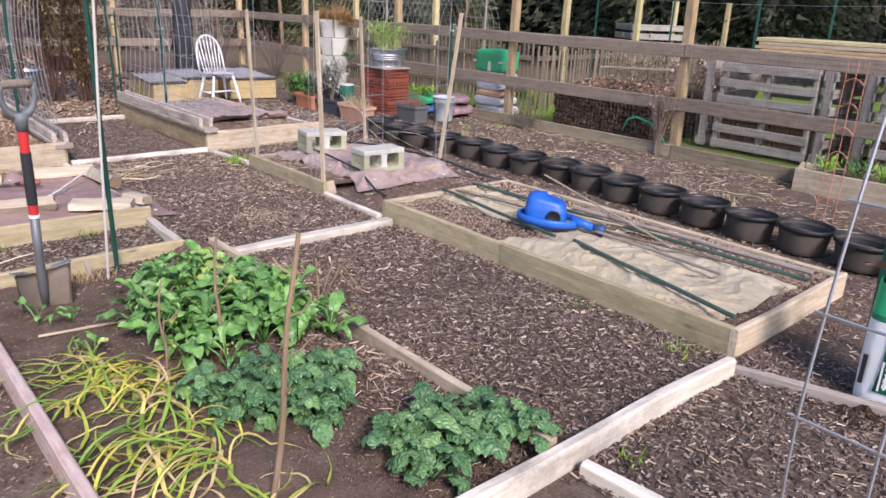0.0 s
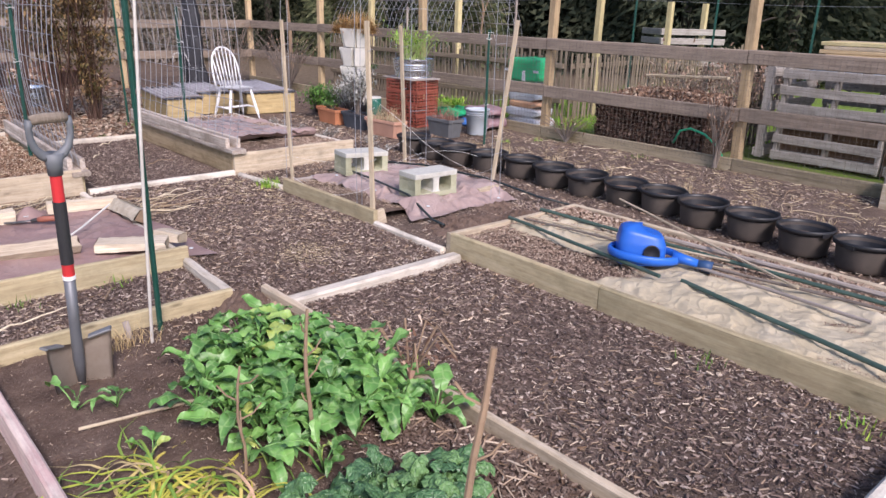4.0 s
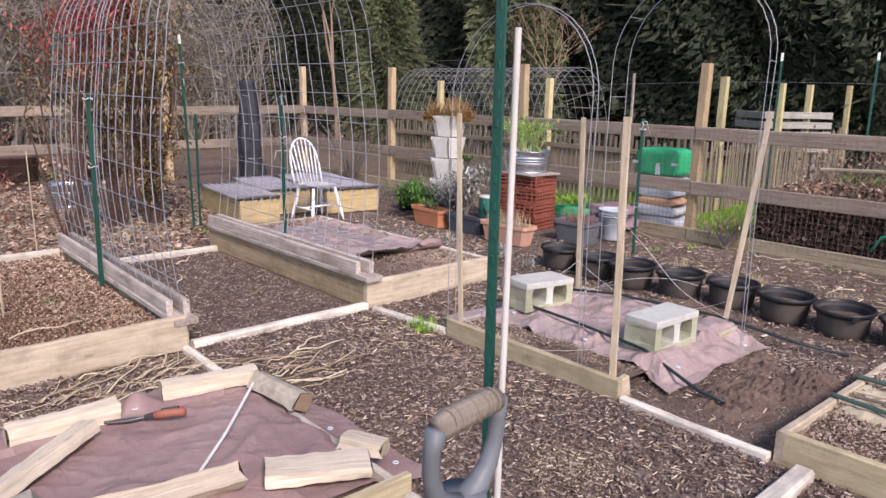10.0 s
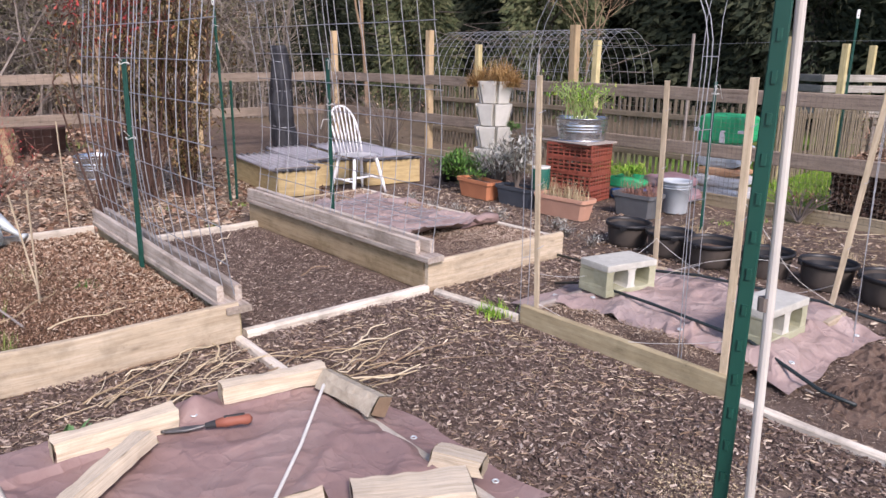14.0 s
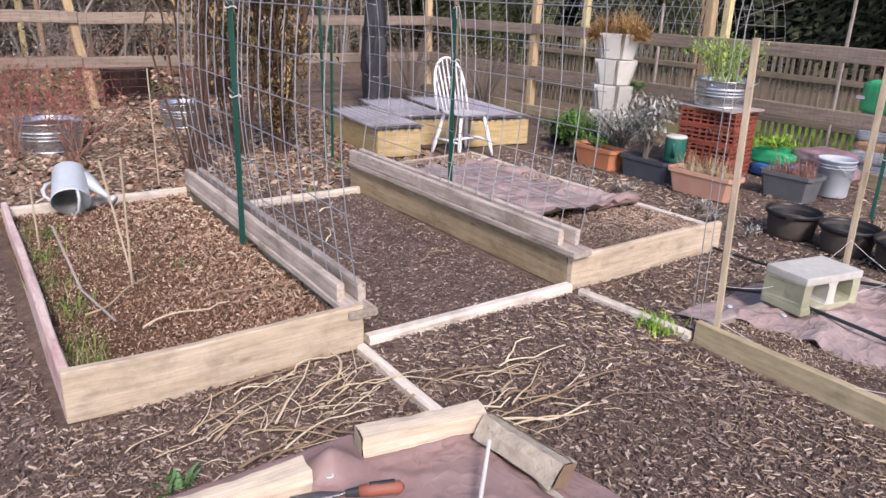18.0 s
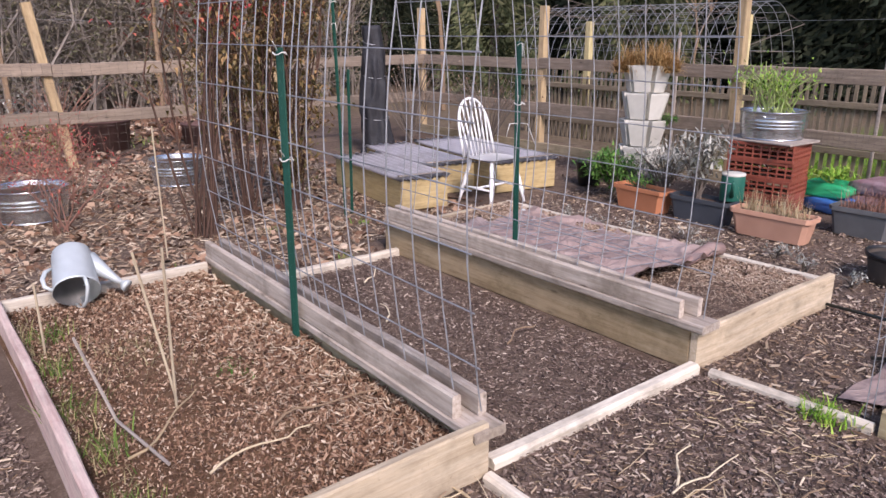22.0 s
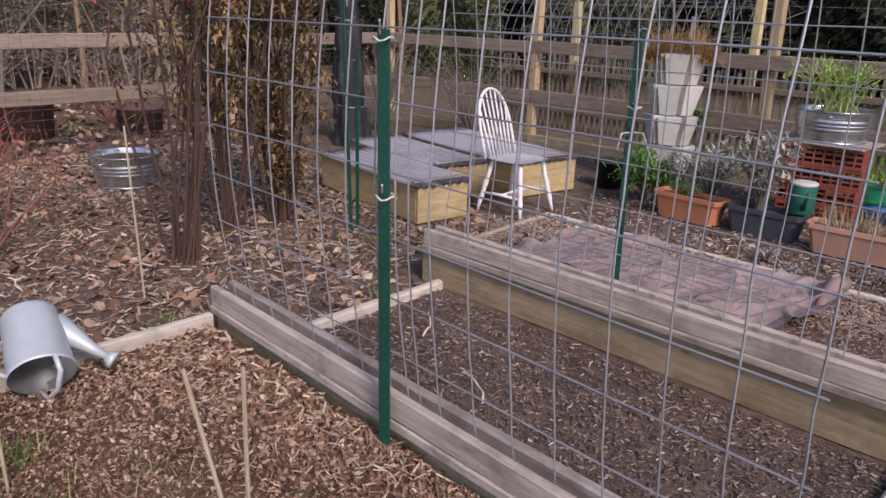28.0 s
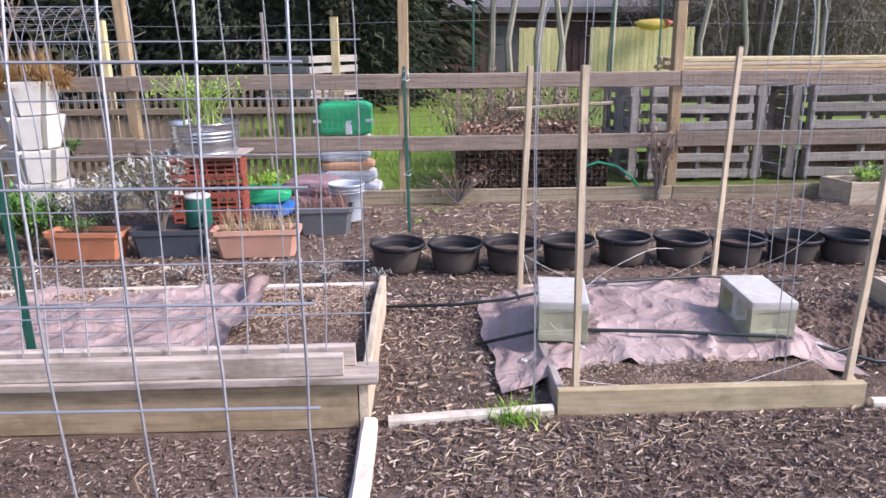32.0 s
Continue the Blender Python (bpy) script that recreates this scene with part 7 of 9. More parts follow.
pallet(pose(7.98, 4.22, 0.02, 0, 0, -90), "grey weathered pallet standing as a compost bin front", 1.08)
pallet(pose(8.0, 2.98, 0.02, 0, 0, 0), "bleached pallet standing as a compost bin side", 1.15)
pallet(pose(9.22, 4.25, 0.02, 0, 0, -90), "grey weathered pallet standing at the back", 1.25)
pallet(pose(8.02, 4.32, 0.02, 0, 0, 0), "grey weathered pallet standing as a bin side", 1.15)
pallet(pose(7.98, 2.52, 0.02, 0, 0, -90), "grey weathered pallet standing behind the planter box", 1.25)
pallet(pose(8.02, 2.60, 0.02, 0, 0, 0), "grey weathered pallet side of the second bin", 1.15)
pallet(pose(9.22, 2.9, 0.02, 0, 0, -90), "grey weathered pallet at the back of the bin", 1.25)
pallet(pose(7.98, 1.15, 0.02, 0, 0, -90), "grey weathered pallet standing further along", 1.25)
pallet(pose(9.22, 1.6, 0.02, 0, 0, -90), "grey weathered pallet at the back further along", 1.25)
for k in range(5):
    tagged(lumber("lumber_plank", (8.25 + 0.16 * k, 3.95 - 0.1 * U(0, 1), 1.09 + 0.001 * k), (8.3 + 0.16 * k, -1.2, 1.09), 0.14, 0.04, M_POST if k % 2 else M_PINE, segs=8), "long tan plank stacked on the pallets", "plank", "stacked planks")
for k in range(4):
    tagged(lumber("lumber_plank", (8.22 + 0.17 * k, 3.9 - 0.3 * k, 1.132), (8.3 + 0.16 * k, -1.4, 1.135), 0.14, 0.04, M_POST, segs=8), "long tan plank on top of the stack", "plank", "stacked planks")
for j in range(3):
    for k in range(3):
        tagged(lumber("lumber_plank", (8.24 + 0.19 * k, 4.0 - 0.12 * U(0, 1), 1.174 + 0.0415 * j), (8.30 + 0.19 * k, -1.2 + 0.4 * j, 1.176 + 0.0415 * j), 0.15, 0.04, (M_POST, M_PINE, M_YPOST)[(j + k) % 3], segs=8), "long tan plank on top of the stack", "plank", "stacked planks")

def plastic_cover(u, v):
    x, y = 8.05 + 1.1 * u, -0.9 + 4.9 * v
    return (x, y, 1.035 + 0.022 * nz(x, y, 6, 3) + 0.012 * nz(x, y, 17, 5) - 0.05 * max(0, 0.08 - u) / 0.08)


tagged(part("plastic_sheet", sheet(bmesh.new(), plastic_cover, 24, 90, 0.003), M_BLUEBAG, smooth=True), "crumpled pale plastic sheet under the stacked planks", "plastic sheet")
for y0, y1 in ((3.06, 4.2), (1.3, 2.5)):
    def compost(u, v, y0=y0, y1=y1):
        x, y = 8.13 + 1.05 * u, y0 + (y1 - y0) * v
        return (x, y, 0.40 + 0.10 * nz(x, y, 2.5, 8) + 0.05 * nz(x, y, 9, 4))
    heap_bin = thing("compost_heap", "dark brown compost heaped inside the pallet bin", "compost")
    part("compost_fill", sheet(bmesh.new(), compost, 20, 24), M_LEAFSOIL, heap_bin, "", True)
    part("compost_side", sheet(bmesh.new(), lambda u, v: (8.13 + 0.03 * nz(u * 12, v * 7, 1, y0), y0 + (y1 - y0) * u, 0.40 * v), 24, 8), M_LEAFSOIL, heap_bin, "", True)

leaf_bin = thing("leaf_bin", "wire bin heaped with brown leaves beyond the fence", "compost bin")
def heap(u, v):
    x, y = 7.55 + 1.0 * u, 4.78 + 1.45 * v
    e = (math.sin(math.pi * u) * math.sin(math.pi * v)) ** 0.35
    return (x, y, 0.50 + 0.10 * e + 0.05 * nz(x, y, 4))
part("leaf_fill", sheet(bmesh.new(), heap, 16, 24), M_LEAFSOIL, leaf_bin, "heap of brown leaves", True)
for a, b in (((7.55, 4.78), (7.55, 6.23)), ((7.55, 4.78), (8.55, 4.78)), ((7.55, 6.23), (8.55, 6.23)), ((8.55, 4.78), (8.55, 6.23))):
    # side backing coloured darker than the top fill to carry its shade
    part("leaf_side", sheet(bmesh.new(), lambda u, v: (a[0] + (b[0] - a[0]) * u + 0.02 * nz(u * 9, v * 6), a[1] + (b[1] - a[1]) * u, 0.53 * v), 14, 8), M_PEAT, leaf_bin)
    bm = bmesh.new()
    for k in range(15):
        q = Vector((*a, 0)).lerp(Vector((*b, 0)), k / 14)
        tube(bm, [q + Vector((-.03, 0, 0)), q + Vector((-.03, 0, 1.0))], 0.0016, 3, cap=False)
    for k in range(11):
        tube(bm, [Vector((a[0] - .03, a[1], k * 0.1)), Vector((b[0] - .03, b[1], k * 0.1))], 0.0016, 3, cap=False)
    tagged(part("wire_side", bm, M_TWIG, leaf_bin, "thin wire netting"), kind="stuff")
r = np.random.default_rng(4)
xs, ys_l = r.uniform(7.55, 8.55, 2600), r.uniform(4.78, 6.23, 2600)
# lit top leaves get a lighter colour, shaded side leaves a darker one
scatter("dry_leaves", np.stack([xs, ys_l, [heap(a - 7.55, (b - 4.78) / 1.45)[2] + 0.012 for a, b in zip(xs, ys_l)]], -1), M_DEADLEAF, "leaf", (0.04, 0.10, 0.5, 0.9), "", "", leaf_bin, 0.8, 0.4, 12)
scatter("packed_leaves", np.stack([7.53 + r.normal(0, 0.012, 2600), r.uniform(4.78, 6.23, 2600), 0.02 + 0.52 * r.random(2600)], -1), M_DARKLEAF, "leaf", (0.03, 0.08, 0.5, 1.0), "", "", leaf_bin, 1.1, 0.3, 14)
tagged(part("garden_hose", tube(bmesh.new(), [(7.46, 5.10, 0.12), (7.44, 5.02, 0.27), (7.44, 4.90, 0.31), (7.44, 4.72, 0.27), (7.44, 4.56, 0.16), (7.44, 4.47, 0.04)], 0.013, 8), M_BRIGHTHOSE, smooth=True), "bright green garden hose arching by the fence", "hose")
tagged(lumber("white_plank", (7.75, 4.7, 0.86), (7.8, 5.75, 0.80), 0.06, 0.03, M_STAKE), "pale plank lying over the leaf bin", "plank")


# ---- slat fences beyond ----
def slat_fence(p0, p1, label, posts, mat, z1=0.98, step=0.085):
    f = thing("slat_fence", label, "slat fence")
    tagged(f, kind="structure")
    p0, p1 = Vector(p0), Vector(p1)
    d = p1 - p0
    n = int(d.length / step)
    side = Vector((-d.y, d.x, 0)).normalized()
    for i in range(n):
        q = p0 + d * (i / n) + side * U(-.01, .01)
        part("slat", bar(bmesh.new(), q + Vector((0, 0, -0.15)), q + Vector((U(-.012, .012), U(-.012, .012), z1 + U(-.08, .05))), 0.046, 0.014, up=side, chamfer=0.003, segs=2, wob=0.004, taper=0.82), mat, f)
    for z in (0.25, 0.75):
        part("rail", bar(bmesh.new(), p0 + side * 0.035 + Vector((0, 0, z)), p1 + side * 0.035 + Vector((0, 0, z)), 0.03, 0.07, segs=6), mat, f)
    for x, y, h in posts:
        part("post", bar(bmesh.new(), (x, y, -0.1), (x + 0.03, y + 0.02, h), 0.09, 0.09, up=(1, 0, 0), segs=4), M_YPOST, f, "pale yellow square post")
    return f


slat_fence((8.55, 7.60, 0), (8.55, 13.6, 0), "grey rustic slat fence beyond the main fence", ((8.65, 10.0, 1.70), (8.65, 12.4, 1.65)), M_SLAT, 0.95)
slat_fence((8.6, 7.50, 0), (15.2, 8.05, 0), "yellowish rustic slat fence running away from the garden", ((9.24, 7.58, 1.74), (11.5, 7.80, 1.70), (12.85, 7.92, 1.70), (15.3, 8.15, 1.73)), M_SLAT, 0.92)
t_post((8.9, 6.75, -0.1), (8.92, 6.75, 2.0), "green steel post with a white tip beyond the fence")
t_post((9.6, 5.95, -0.1), (9.62, 5.95, 2.02), "green steel post with a white tip near the leaf bin")
t_post((9.0, 4.4, -0.1), (9.0, 4.4, 2.02), "green steel post with a white tip behind the pallets")
t_post((9.4, 3.7, -0.1), (9.45, 3.7, 2.05), "green steel post behind the planks", False)
for x, y, h in ((8.1, 8.2, 1.75), (7.9, 10.4, 1.5)):
    tagged(lumber("pale_pole", (x, y, -0.05), (x, y, h), 0.03, 0.03, M_OLD, up=(1, 0, 0)), "thin grey pole standing beyond the fence", "pole")

trailer = thing("slatted_trailer", "pale grey slatted wooden cart beyond the fences", "cart", pose(12.1, 8.30, 0.60, 0, 0, 58) @ Matrix.Diagonal((1, 1, 1, 1)))
for k in range(4):
    part("board", bar(bmesh.new(), (0, 0, 0.12 + 0.16 * k), (0, -1.25, 0.12 + 0.16 * k), 0.025, 0.11, segs=3), M_PALLET, trailer)
    part("board", bar(bmesh.new(), (0.02, 0, 0.12 + 0.16 * k), (0.8, 0, 0.12 + 0.16 * k), 0.025, 0.11, segs=3), M_PALLET, trailer)
part("bed", block(bmesh.new(), (0, -1.25, 0), (0.8, 0, 0.06), 0.01), M_OLD, trailer)
for x in (0.1, 0.7):
    for y in (-0.2, -1.05):
        part("leg", bar(bmesh.new(), (x, y, -0.6), (x, y, 0.0), 0.08, 0.08, up=(1, 0, 0), segs=2), M_OLD, trailer)


# ---- wire tunnel beyond the slat fence ----
tunnel = thing("wire_tunnel", "long low wire mesh tunnel with bare vines", "wire tunnel")
for k in range(26):
    y = 10.35 + 0.16 * k
    part("hoop", tube(bmesh.new(), [(9.85 - 0.85 * math.cos(a), y, 0.35 + 1.55 * math.sin(a) ** 0.8) for a in np.linspace(0, math.pi, 22)], 0.004, 4), M_WIRE, tunnel)
for a in np.linspace(0.15, math.pi - 0.15, 16):
    part("line_wire", tube(bmesh.new(), [(9.85 - 0.85 * math.cos(a), 10.35, 0.35 + 1.55 * math.sin(a) ** 0.8), (9.85 - 0.85 * math.cos(a), 14.35, 0.35 + 1.55 * math.sin(a) ** 0.8)], 0.004, 4), M_WIRE, tunnel)
for k in range(40):
    y, a = U(10.3, 14.3), U(0.2, 2.9)
    p = Vector((9.85 - 0.87 * math.cos(a), y, 0.35 + 1.57 * math.sin(a) ** 0.8))
    part("vine", tube(bmesh.new(), [p, p + Vector((U(-.4, .1), U(-.5, .5), U(-.2, .15))), p + Vector((U(-.7, .1), U(-.8, .8), U(-.5, .2)))], 0.006, 4), M_TWIG, tunnel)


# ---- shrubs inside the back corner ----
def shrub(name, label, x, y, h, spread, stems, leaf_n, mats, seed, stem_mat=M_STALK, leaf=0.06, low=0.2, group="", thin=0.85):
    r = random.Random(seed)
    s = thing(name, label, "shrub", group=group)
    roots = [[] for _ in mats]
    for k in range(stems):
        a = r.uniform(0, 6.28)
        b = Vector((x + 0.12 * math.cos(a) * r.random(), y + 0.12 * math.sin(a) * r.random(), 0))
        tip = Vector((x + spread * math.cos(a) * r.uniform(0.3, 1), y + spread * math.sin(a) * r.uniform(0.3, 1), h * r.uniform(0.7, 1.0)))
        mid = b.lerp(tip, 0.45) + Vector((0, 0, 0.1 * h)) + Vector((r.gauss(0, .15), r.gauss(0, .15), 0))
        part("stem", tube(bmesh.new(), [b, b.lerp(mid, 0.5) + Vector((r.gauss(0, .02), r.gauss(0, .02), 0)), mid, mid.lerp(tip, 0.5) + Vector((r.gauss(0, .05), r.gauss(0, .05), 0)), tip], 0.01, 6, [q * thin for q in (0.012, 0.010, 0.008, 0.005, 0.002)]), stem_mat, s)
        tw = bmesh.new()
        for j in range(9):
            f = r.uniform(low, 1)
            p = b.lerp(mid, f * 2) if f < 0.5 else mid.lerp(tip, f * 2 - 1)
            e = p + Vector((r.gauss(0, .14), r.gauss(0, .14), r.uniform(0.0, 0.25)))
            tube(tw, [p, p.lerp(e, 0.5) + Vector((0, 0, 0.02)), e], 0.003 * thin, 4, cap=False)
            for q in range(max(1, leaf_n // (stems * 9))):
                w = p.lerp(e, r.uniform(0.1, 1.1)) + Vector((r.gauss(0, .06), r.gauss(0, .06), r.gauss(0, .06)))
                roots[min(len(mats) - 1, int((max(0.0, w.z) / h) ** 1.4 * len(mats) * r.uniform(0.75, 1.25)))].append(w)
        tagged(part("branchwork", tw, stem_mat, s), kind="stuff")
    for m, rt in zip(mats, roots):
        if rt:
            blades("foliage", rt, m, (leaf * 0.7, leaf * 1.3), (leaf * 0.35, leaf * 0.6), (0.6, 2.6), s, "", "", 2, 0.5, seed)
    return s


shrub("shrub", "tall multi-stemmed shrub with sparse yellow and red leaves", 2.12, 10.55, 2.7, 0.46, 14, 1900, (M_SHRUB, M_REDLEAF), 201, M_SHRUBSTEM, 0.05, 0.3)
shrub("shrub", "dense shrub with yellow-brown autumn leaves", 3.12, 10.98, 2.6, 0.46, 22, 4800, (M_SHRUB,), 202, M_SHRUBSTEM, 0.055, 0.10)
shrub("shrub", "dense shrub with yellow and red autumn leaves", 2.72, 11.05, 2.9, 0.40, 14, 3400, (M_SHRUB, M_REDLEAF), 203, M_SHRUBSTEM, 0.055, 0.2)
for i, (x, y, h) in enumerate(((0.95, 11.7, 0.75), (1.35, 11.4, 0.7), (0.6, 12.4, 0.8), (1.6, 12.5, 0.7), (0.3, 11.2, 0.6), (0.2, 12.8, 0.8), (1.1, 13.2, 0.8), (-0.4, 11.9, 0.7))):
    shrub("berry_bush", "leafless berry bush with thin red twigs", x, y, h, 0.42, 11, 420, (M_REDLEAF,), 210 + i, M_REDTWIG, 0.028, 0.3, "berry bushes", 0.5)

wrap = thing("wrapped_post", "tall post wrapped in black sheet tied with string", "wrapped post", pose(5.50, 13.2, 0, 0, -2, 0))
bm = bmesh.new()
rings = []
for j in range(33):
    f = j / 32
    tie = 1 - 0.09 * sum(math.exp(-((f - g) / 0.035) ** 2) for g in (0.285, 0.61, 0.87))
    ring = []
    for i in range(32):
        a = 2 * math.pi * i / 32
        rad = (0.205 - 0.095 * f) * tie * (1 + 0.13 * math.sin(7 * a + 5 * f + 2 * nz(f * 5, 1, 1)) * (1 - 0.4 * f) + 0.30 * nz(math.cos(a) * 1.4, f * 3 + math.sin(a) * 1.4, 1.3))
        ring.append(bm.verts.new((rad * math.cos(a) + 0.03 * nz(f * 4, 0, 1), rad * math.sin(a), 1.58 * f)))
    rings.append(ring)
for a, b in zip(rings, rings[1:]):
    for i in range(32):
        bm.faces.new((a[i], a[(i + 1) % 32], b[(i + 1) % 32], b[i]))
bm.faces.new(rings[-1])
part("sheet_wrap", bm, M_BLACKFILM, wrap, "", True)
for z in (0.45, 0.97, 1.38):
    part("cord", tube(bmesh.new(), [((0.20 - 0.062 * z) * math.cos(a), (0.20 - 0.062 * z) * math.sin(a), z + 0.03 * math.sin(a)) for a in np.linspace(0, 6.28, 20)], 0.004, 5), M_WIRE, wrap)
bush("bush", "leafless vine scrub along the fence", "bush", (7.0, 12.7, 0.0), (0.5, 1.2, 1.1), M_DEADLEAF, 500, 0.04, M_TWIG, 46, 221)
bush("bush", "leafless vine scrub at the fence corner", "bush", (6.4, 13.7, 0.0), (0.9, 0.6, 1.3), M_DEADLEAF, 420, 0.04, M_TWIG, 46, 222)
for k, (x, y) in enumerate(((-2.6, 15.6), (-1.2, 16.2), (0.2, 15.5), (-3.6, 16.8), (2.4, 16.6), (3.8, 15.8), (-0.4, 17.6))):
    bush("bush", "dry pinkish-brown scrub beyond the back fence", "bush", (x, y, 0.0), (0.9, 0.6, 0.9), M_DRYSCRUB, 420, 0.05, M_REDTWIG, 36, 240 + k)
bush("bush", "grey-green scrub beyond the back fence", "bush", (1.2, 15.4, 0.0), (1.0, 0.5, 0.8), M_SAGE, 900, 0.05, M_TWIG, 40, 223)
for k, (x, y) in enumerate(((9.0, 5.0), (9.1, 5.9), (9.9, 5.4))):
    bush("bush", "heap of dry brown stalks behind the leaf bin", "dry stalks", (x, y, 0.0), (0.65, 0.65, 1.0), M_DEADLEAF, 900, 0.07, M_TWIG, 60, 260 + k, 0.6, 0.3)
bush("bush", "tangled vine at the foot of the fence post", "bush", (7.12, 4.4, 0.0), (0.16, 0.22, 0.85), M_DEADLEAF, 300, 0.04, M_TWIG, 26, 224)
bush("bush", "dead weeds at the foot of the fence", "bush", (7.05, 6.3, 0.0), (0.2, 0.4, 0.35), M_DEADLEAF, 200, 0.04, M_TWIG, 20, 225)
raised = thing("planter_tub", "dark red planter tub beyond the back fence", "planter", pose(2.75, 15.6, 0) @ Matrix.Diagonal((0.9, 0.9, 0.8, 1)))
part("wall", lathe(bmesh.new(), [(0, 0), (0.34, 0), (0.38, 0.45), (0.40, 0.46), (0.40, 0.5), (0.36, 0.5), (0.34, 0.3), (0, 0.3)], 24), M_REDTUB, raised, "", True)
copy_thing(raised, pose(4.0, 15.4, 0) @ Matrix.Diagonal((0.8, 0.8, 0.7, 1)))


# ---- cut stubs by the pots ----
stubs = [(5.75, 6.05), (5.72, 5.35), (5.72, 4.75), (5.70, 3.9), (5.60, 3.2), (5.55, 2.7), (5.6, 6.5)]
for i, (x, y) in enumerate(stubs):
    roots = [(x + U(-.05, .05), y + U(-.05, .05), -0.01) for _ in range(60)]
    blades("stubble", roots, M_STRAW, (0.08, 0.16), (0.006, 0.011), (0.0, 0.45), None, "clump of short cut dry stalks", "dry stalks", 2, 0.2, 300 + i, "stuff")


# ---- far buildings ----
barn = thing("barn", "dark red barn with a grey roof behind the trees", "barn", pose(29, 1.5, 0, 0, 0, 4))
part("wall", block(bmesh.new(), (0, -7, 0), (7, 4.5, 2.55)), M_SHED, barn)
for k in range(38):
    part("siding_board", bar(bmesh.new(), (-0.012, -7 + 0.3 * k, 0), (-0.012, -7 + 0.3 * k, 2.55), 0.06, 0.02, up=(1, 0, 0), segs=1, wob=0), M_SHED, barn)
bm = bmesh.new()
v = [bm.verts.new(p) for p in ((-0.6, -7.6, 2.45), (-0.6, 5.1, 2.45), (3.5, 5.1, 4.6), (3.5, -7.6, 4.6), (7.6, 5.1, 2.45), (7.6, -7.6, 2.45), (-0.6, -7.6, 2.65), (-0.6, 5.1, 2.65), (3.5, 5.1, 4.8), (3.5, -7.6, 4.8), (7.6, 5.1, 2.65), (7.6, -7.6, 2.65))]
for f in ((0, 1, 2, 3), (3, 2, 4, 5), (6, 9, 8, 7), (9, 11, 10, 8), (0, 6, 7, 1), (5, 4, 10, 11), (0, 3, 9, 6), (3, 5, 11, 9), (1, 7, 8, 2), (2, 8, 10, 4)):
    bm.faces.new([v[i] for i in f])
part("roof", bm, M_ROOF, barn, "grey shingle roof")
part("door", bar(bmesh.new(), (-0.05, 1.0, 1.0), (-0.05, 2.2, 1.0), 0.05, 2.0, segs=2), M_ROOF, barn, "dark doorway")

panels = thing("board_fence", "fresh yellow board fence panels in the distance", "fence")
for y0, y1 in ((2.08, 3.4), (-2.2, 1.17)):
    n = int((y1 - y0) / 0.145)
    for k in range(n):
        part("board", bar(bmesh.new(), (24, y0 + 0.145 * k, 0.0), (24, y0 + 0.145 * k, 1.85 + U(-.02, .02)), 0.138, 0.02, up=(1, 0, 0), segs=2), M_NEWFENCE, panels)
kayak = thing("kayak", "yellow and orange kayak resting on the board fence", "kayak", pose(23.6, -0.8, 1.93, 0, 0, 5) @ Matrix.Diagonal((1, 0.68, 0.75, 1)))
part("hull", tube(bmesh.new(), [(0, -0.9, 0.05), (0, -0.6, 0.0), (0, 0, -0.02), (0, 0.6, 0.0), (0, 0.9, 0.05)], 0.2, 12, [0.03, 0.18, 0.24, 0.18, 0.03]), M_YELLOW, kayak, "", True)
part("deck_patch", tube(bmesh.new(), [(-0.08, -0.85, 0.06), (-0.10, -0.45, 0.02)], 0.2, 12, [0.05, 0.2]), M_ORANGE, kayak, "orange nose", True)
shelter = thing("yellow_rail", "yellow painted wooden rail beyond the back fence", "rail")
for x in (-0.9, 0.9, 2.0):
    part("post", bar(bmesh.new(), (x, 20, 0), (x, 20, 1.45), 0.1, 0.1, up=(1, 0, 0)), M_YPOST, shelter)
for z in (1.4, 0.9):
    part("bar", bar(bmesh.new(), (-0.95, 19.93, z), (2.05, 19.93, z), 0.05, 0.1), M_YPOST, shelter)


# ---- trees ----
def conifer_mesh(name, h, rad, n, mat, seed, low=0.03, fine=1.0):
    """Drooping sprays of needles on whorled limbs."""
    r = random.Random(seed)
    vs, fs = [], []
    for _ in range(n):
        f = r.random() ** 0.8
        z = h * (low + (1 - low) * f)
        a = r.uniform(0, 6.28)
        reach = rad * (1 - f) ** 0.75 * (0.62 + 0.38 * math.sin(a * 5 + z * 2.3)) * r.uniform(0.55, 1.08) + 0.15
        c = Vector((reach * math.cos(a), reach * math.sin(a), z - 0.10 * reach + r.gauss(0, 0.12)))
        out = Vector((math.cos(a + r.gauss(0, .5)), math.sin(a + r.gauss(0, .5)), r.uniform(-0.55, 0.35))).normalized()
        sd = out.cross(Vector((0, 0, 1))).normalized()
        ln, w = r.uniform(0.28, 0.75) * fine, r.uniform(0.014, 0.040) * fine
        b = len(vs)
        up = Vector((0, 0, r.uniform(-0.08, 0.08)))
        vs += [c - sd * w - up, c + sd * w + up, c + out * ln - Vector((0, 0, 0.25 * ln))]
        fs.append((b, b + 1, b + 2))
    me = bpy.data.meshes.new(name)
    me.from_pydata([tuple(v) for v in vs], [], fs)
    me.materials.append(mat)
    return me


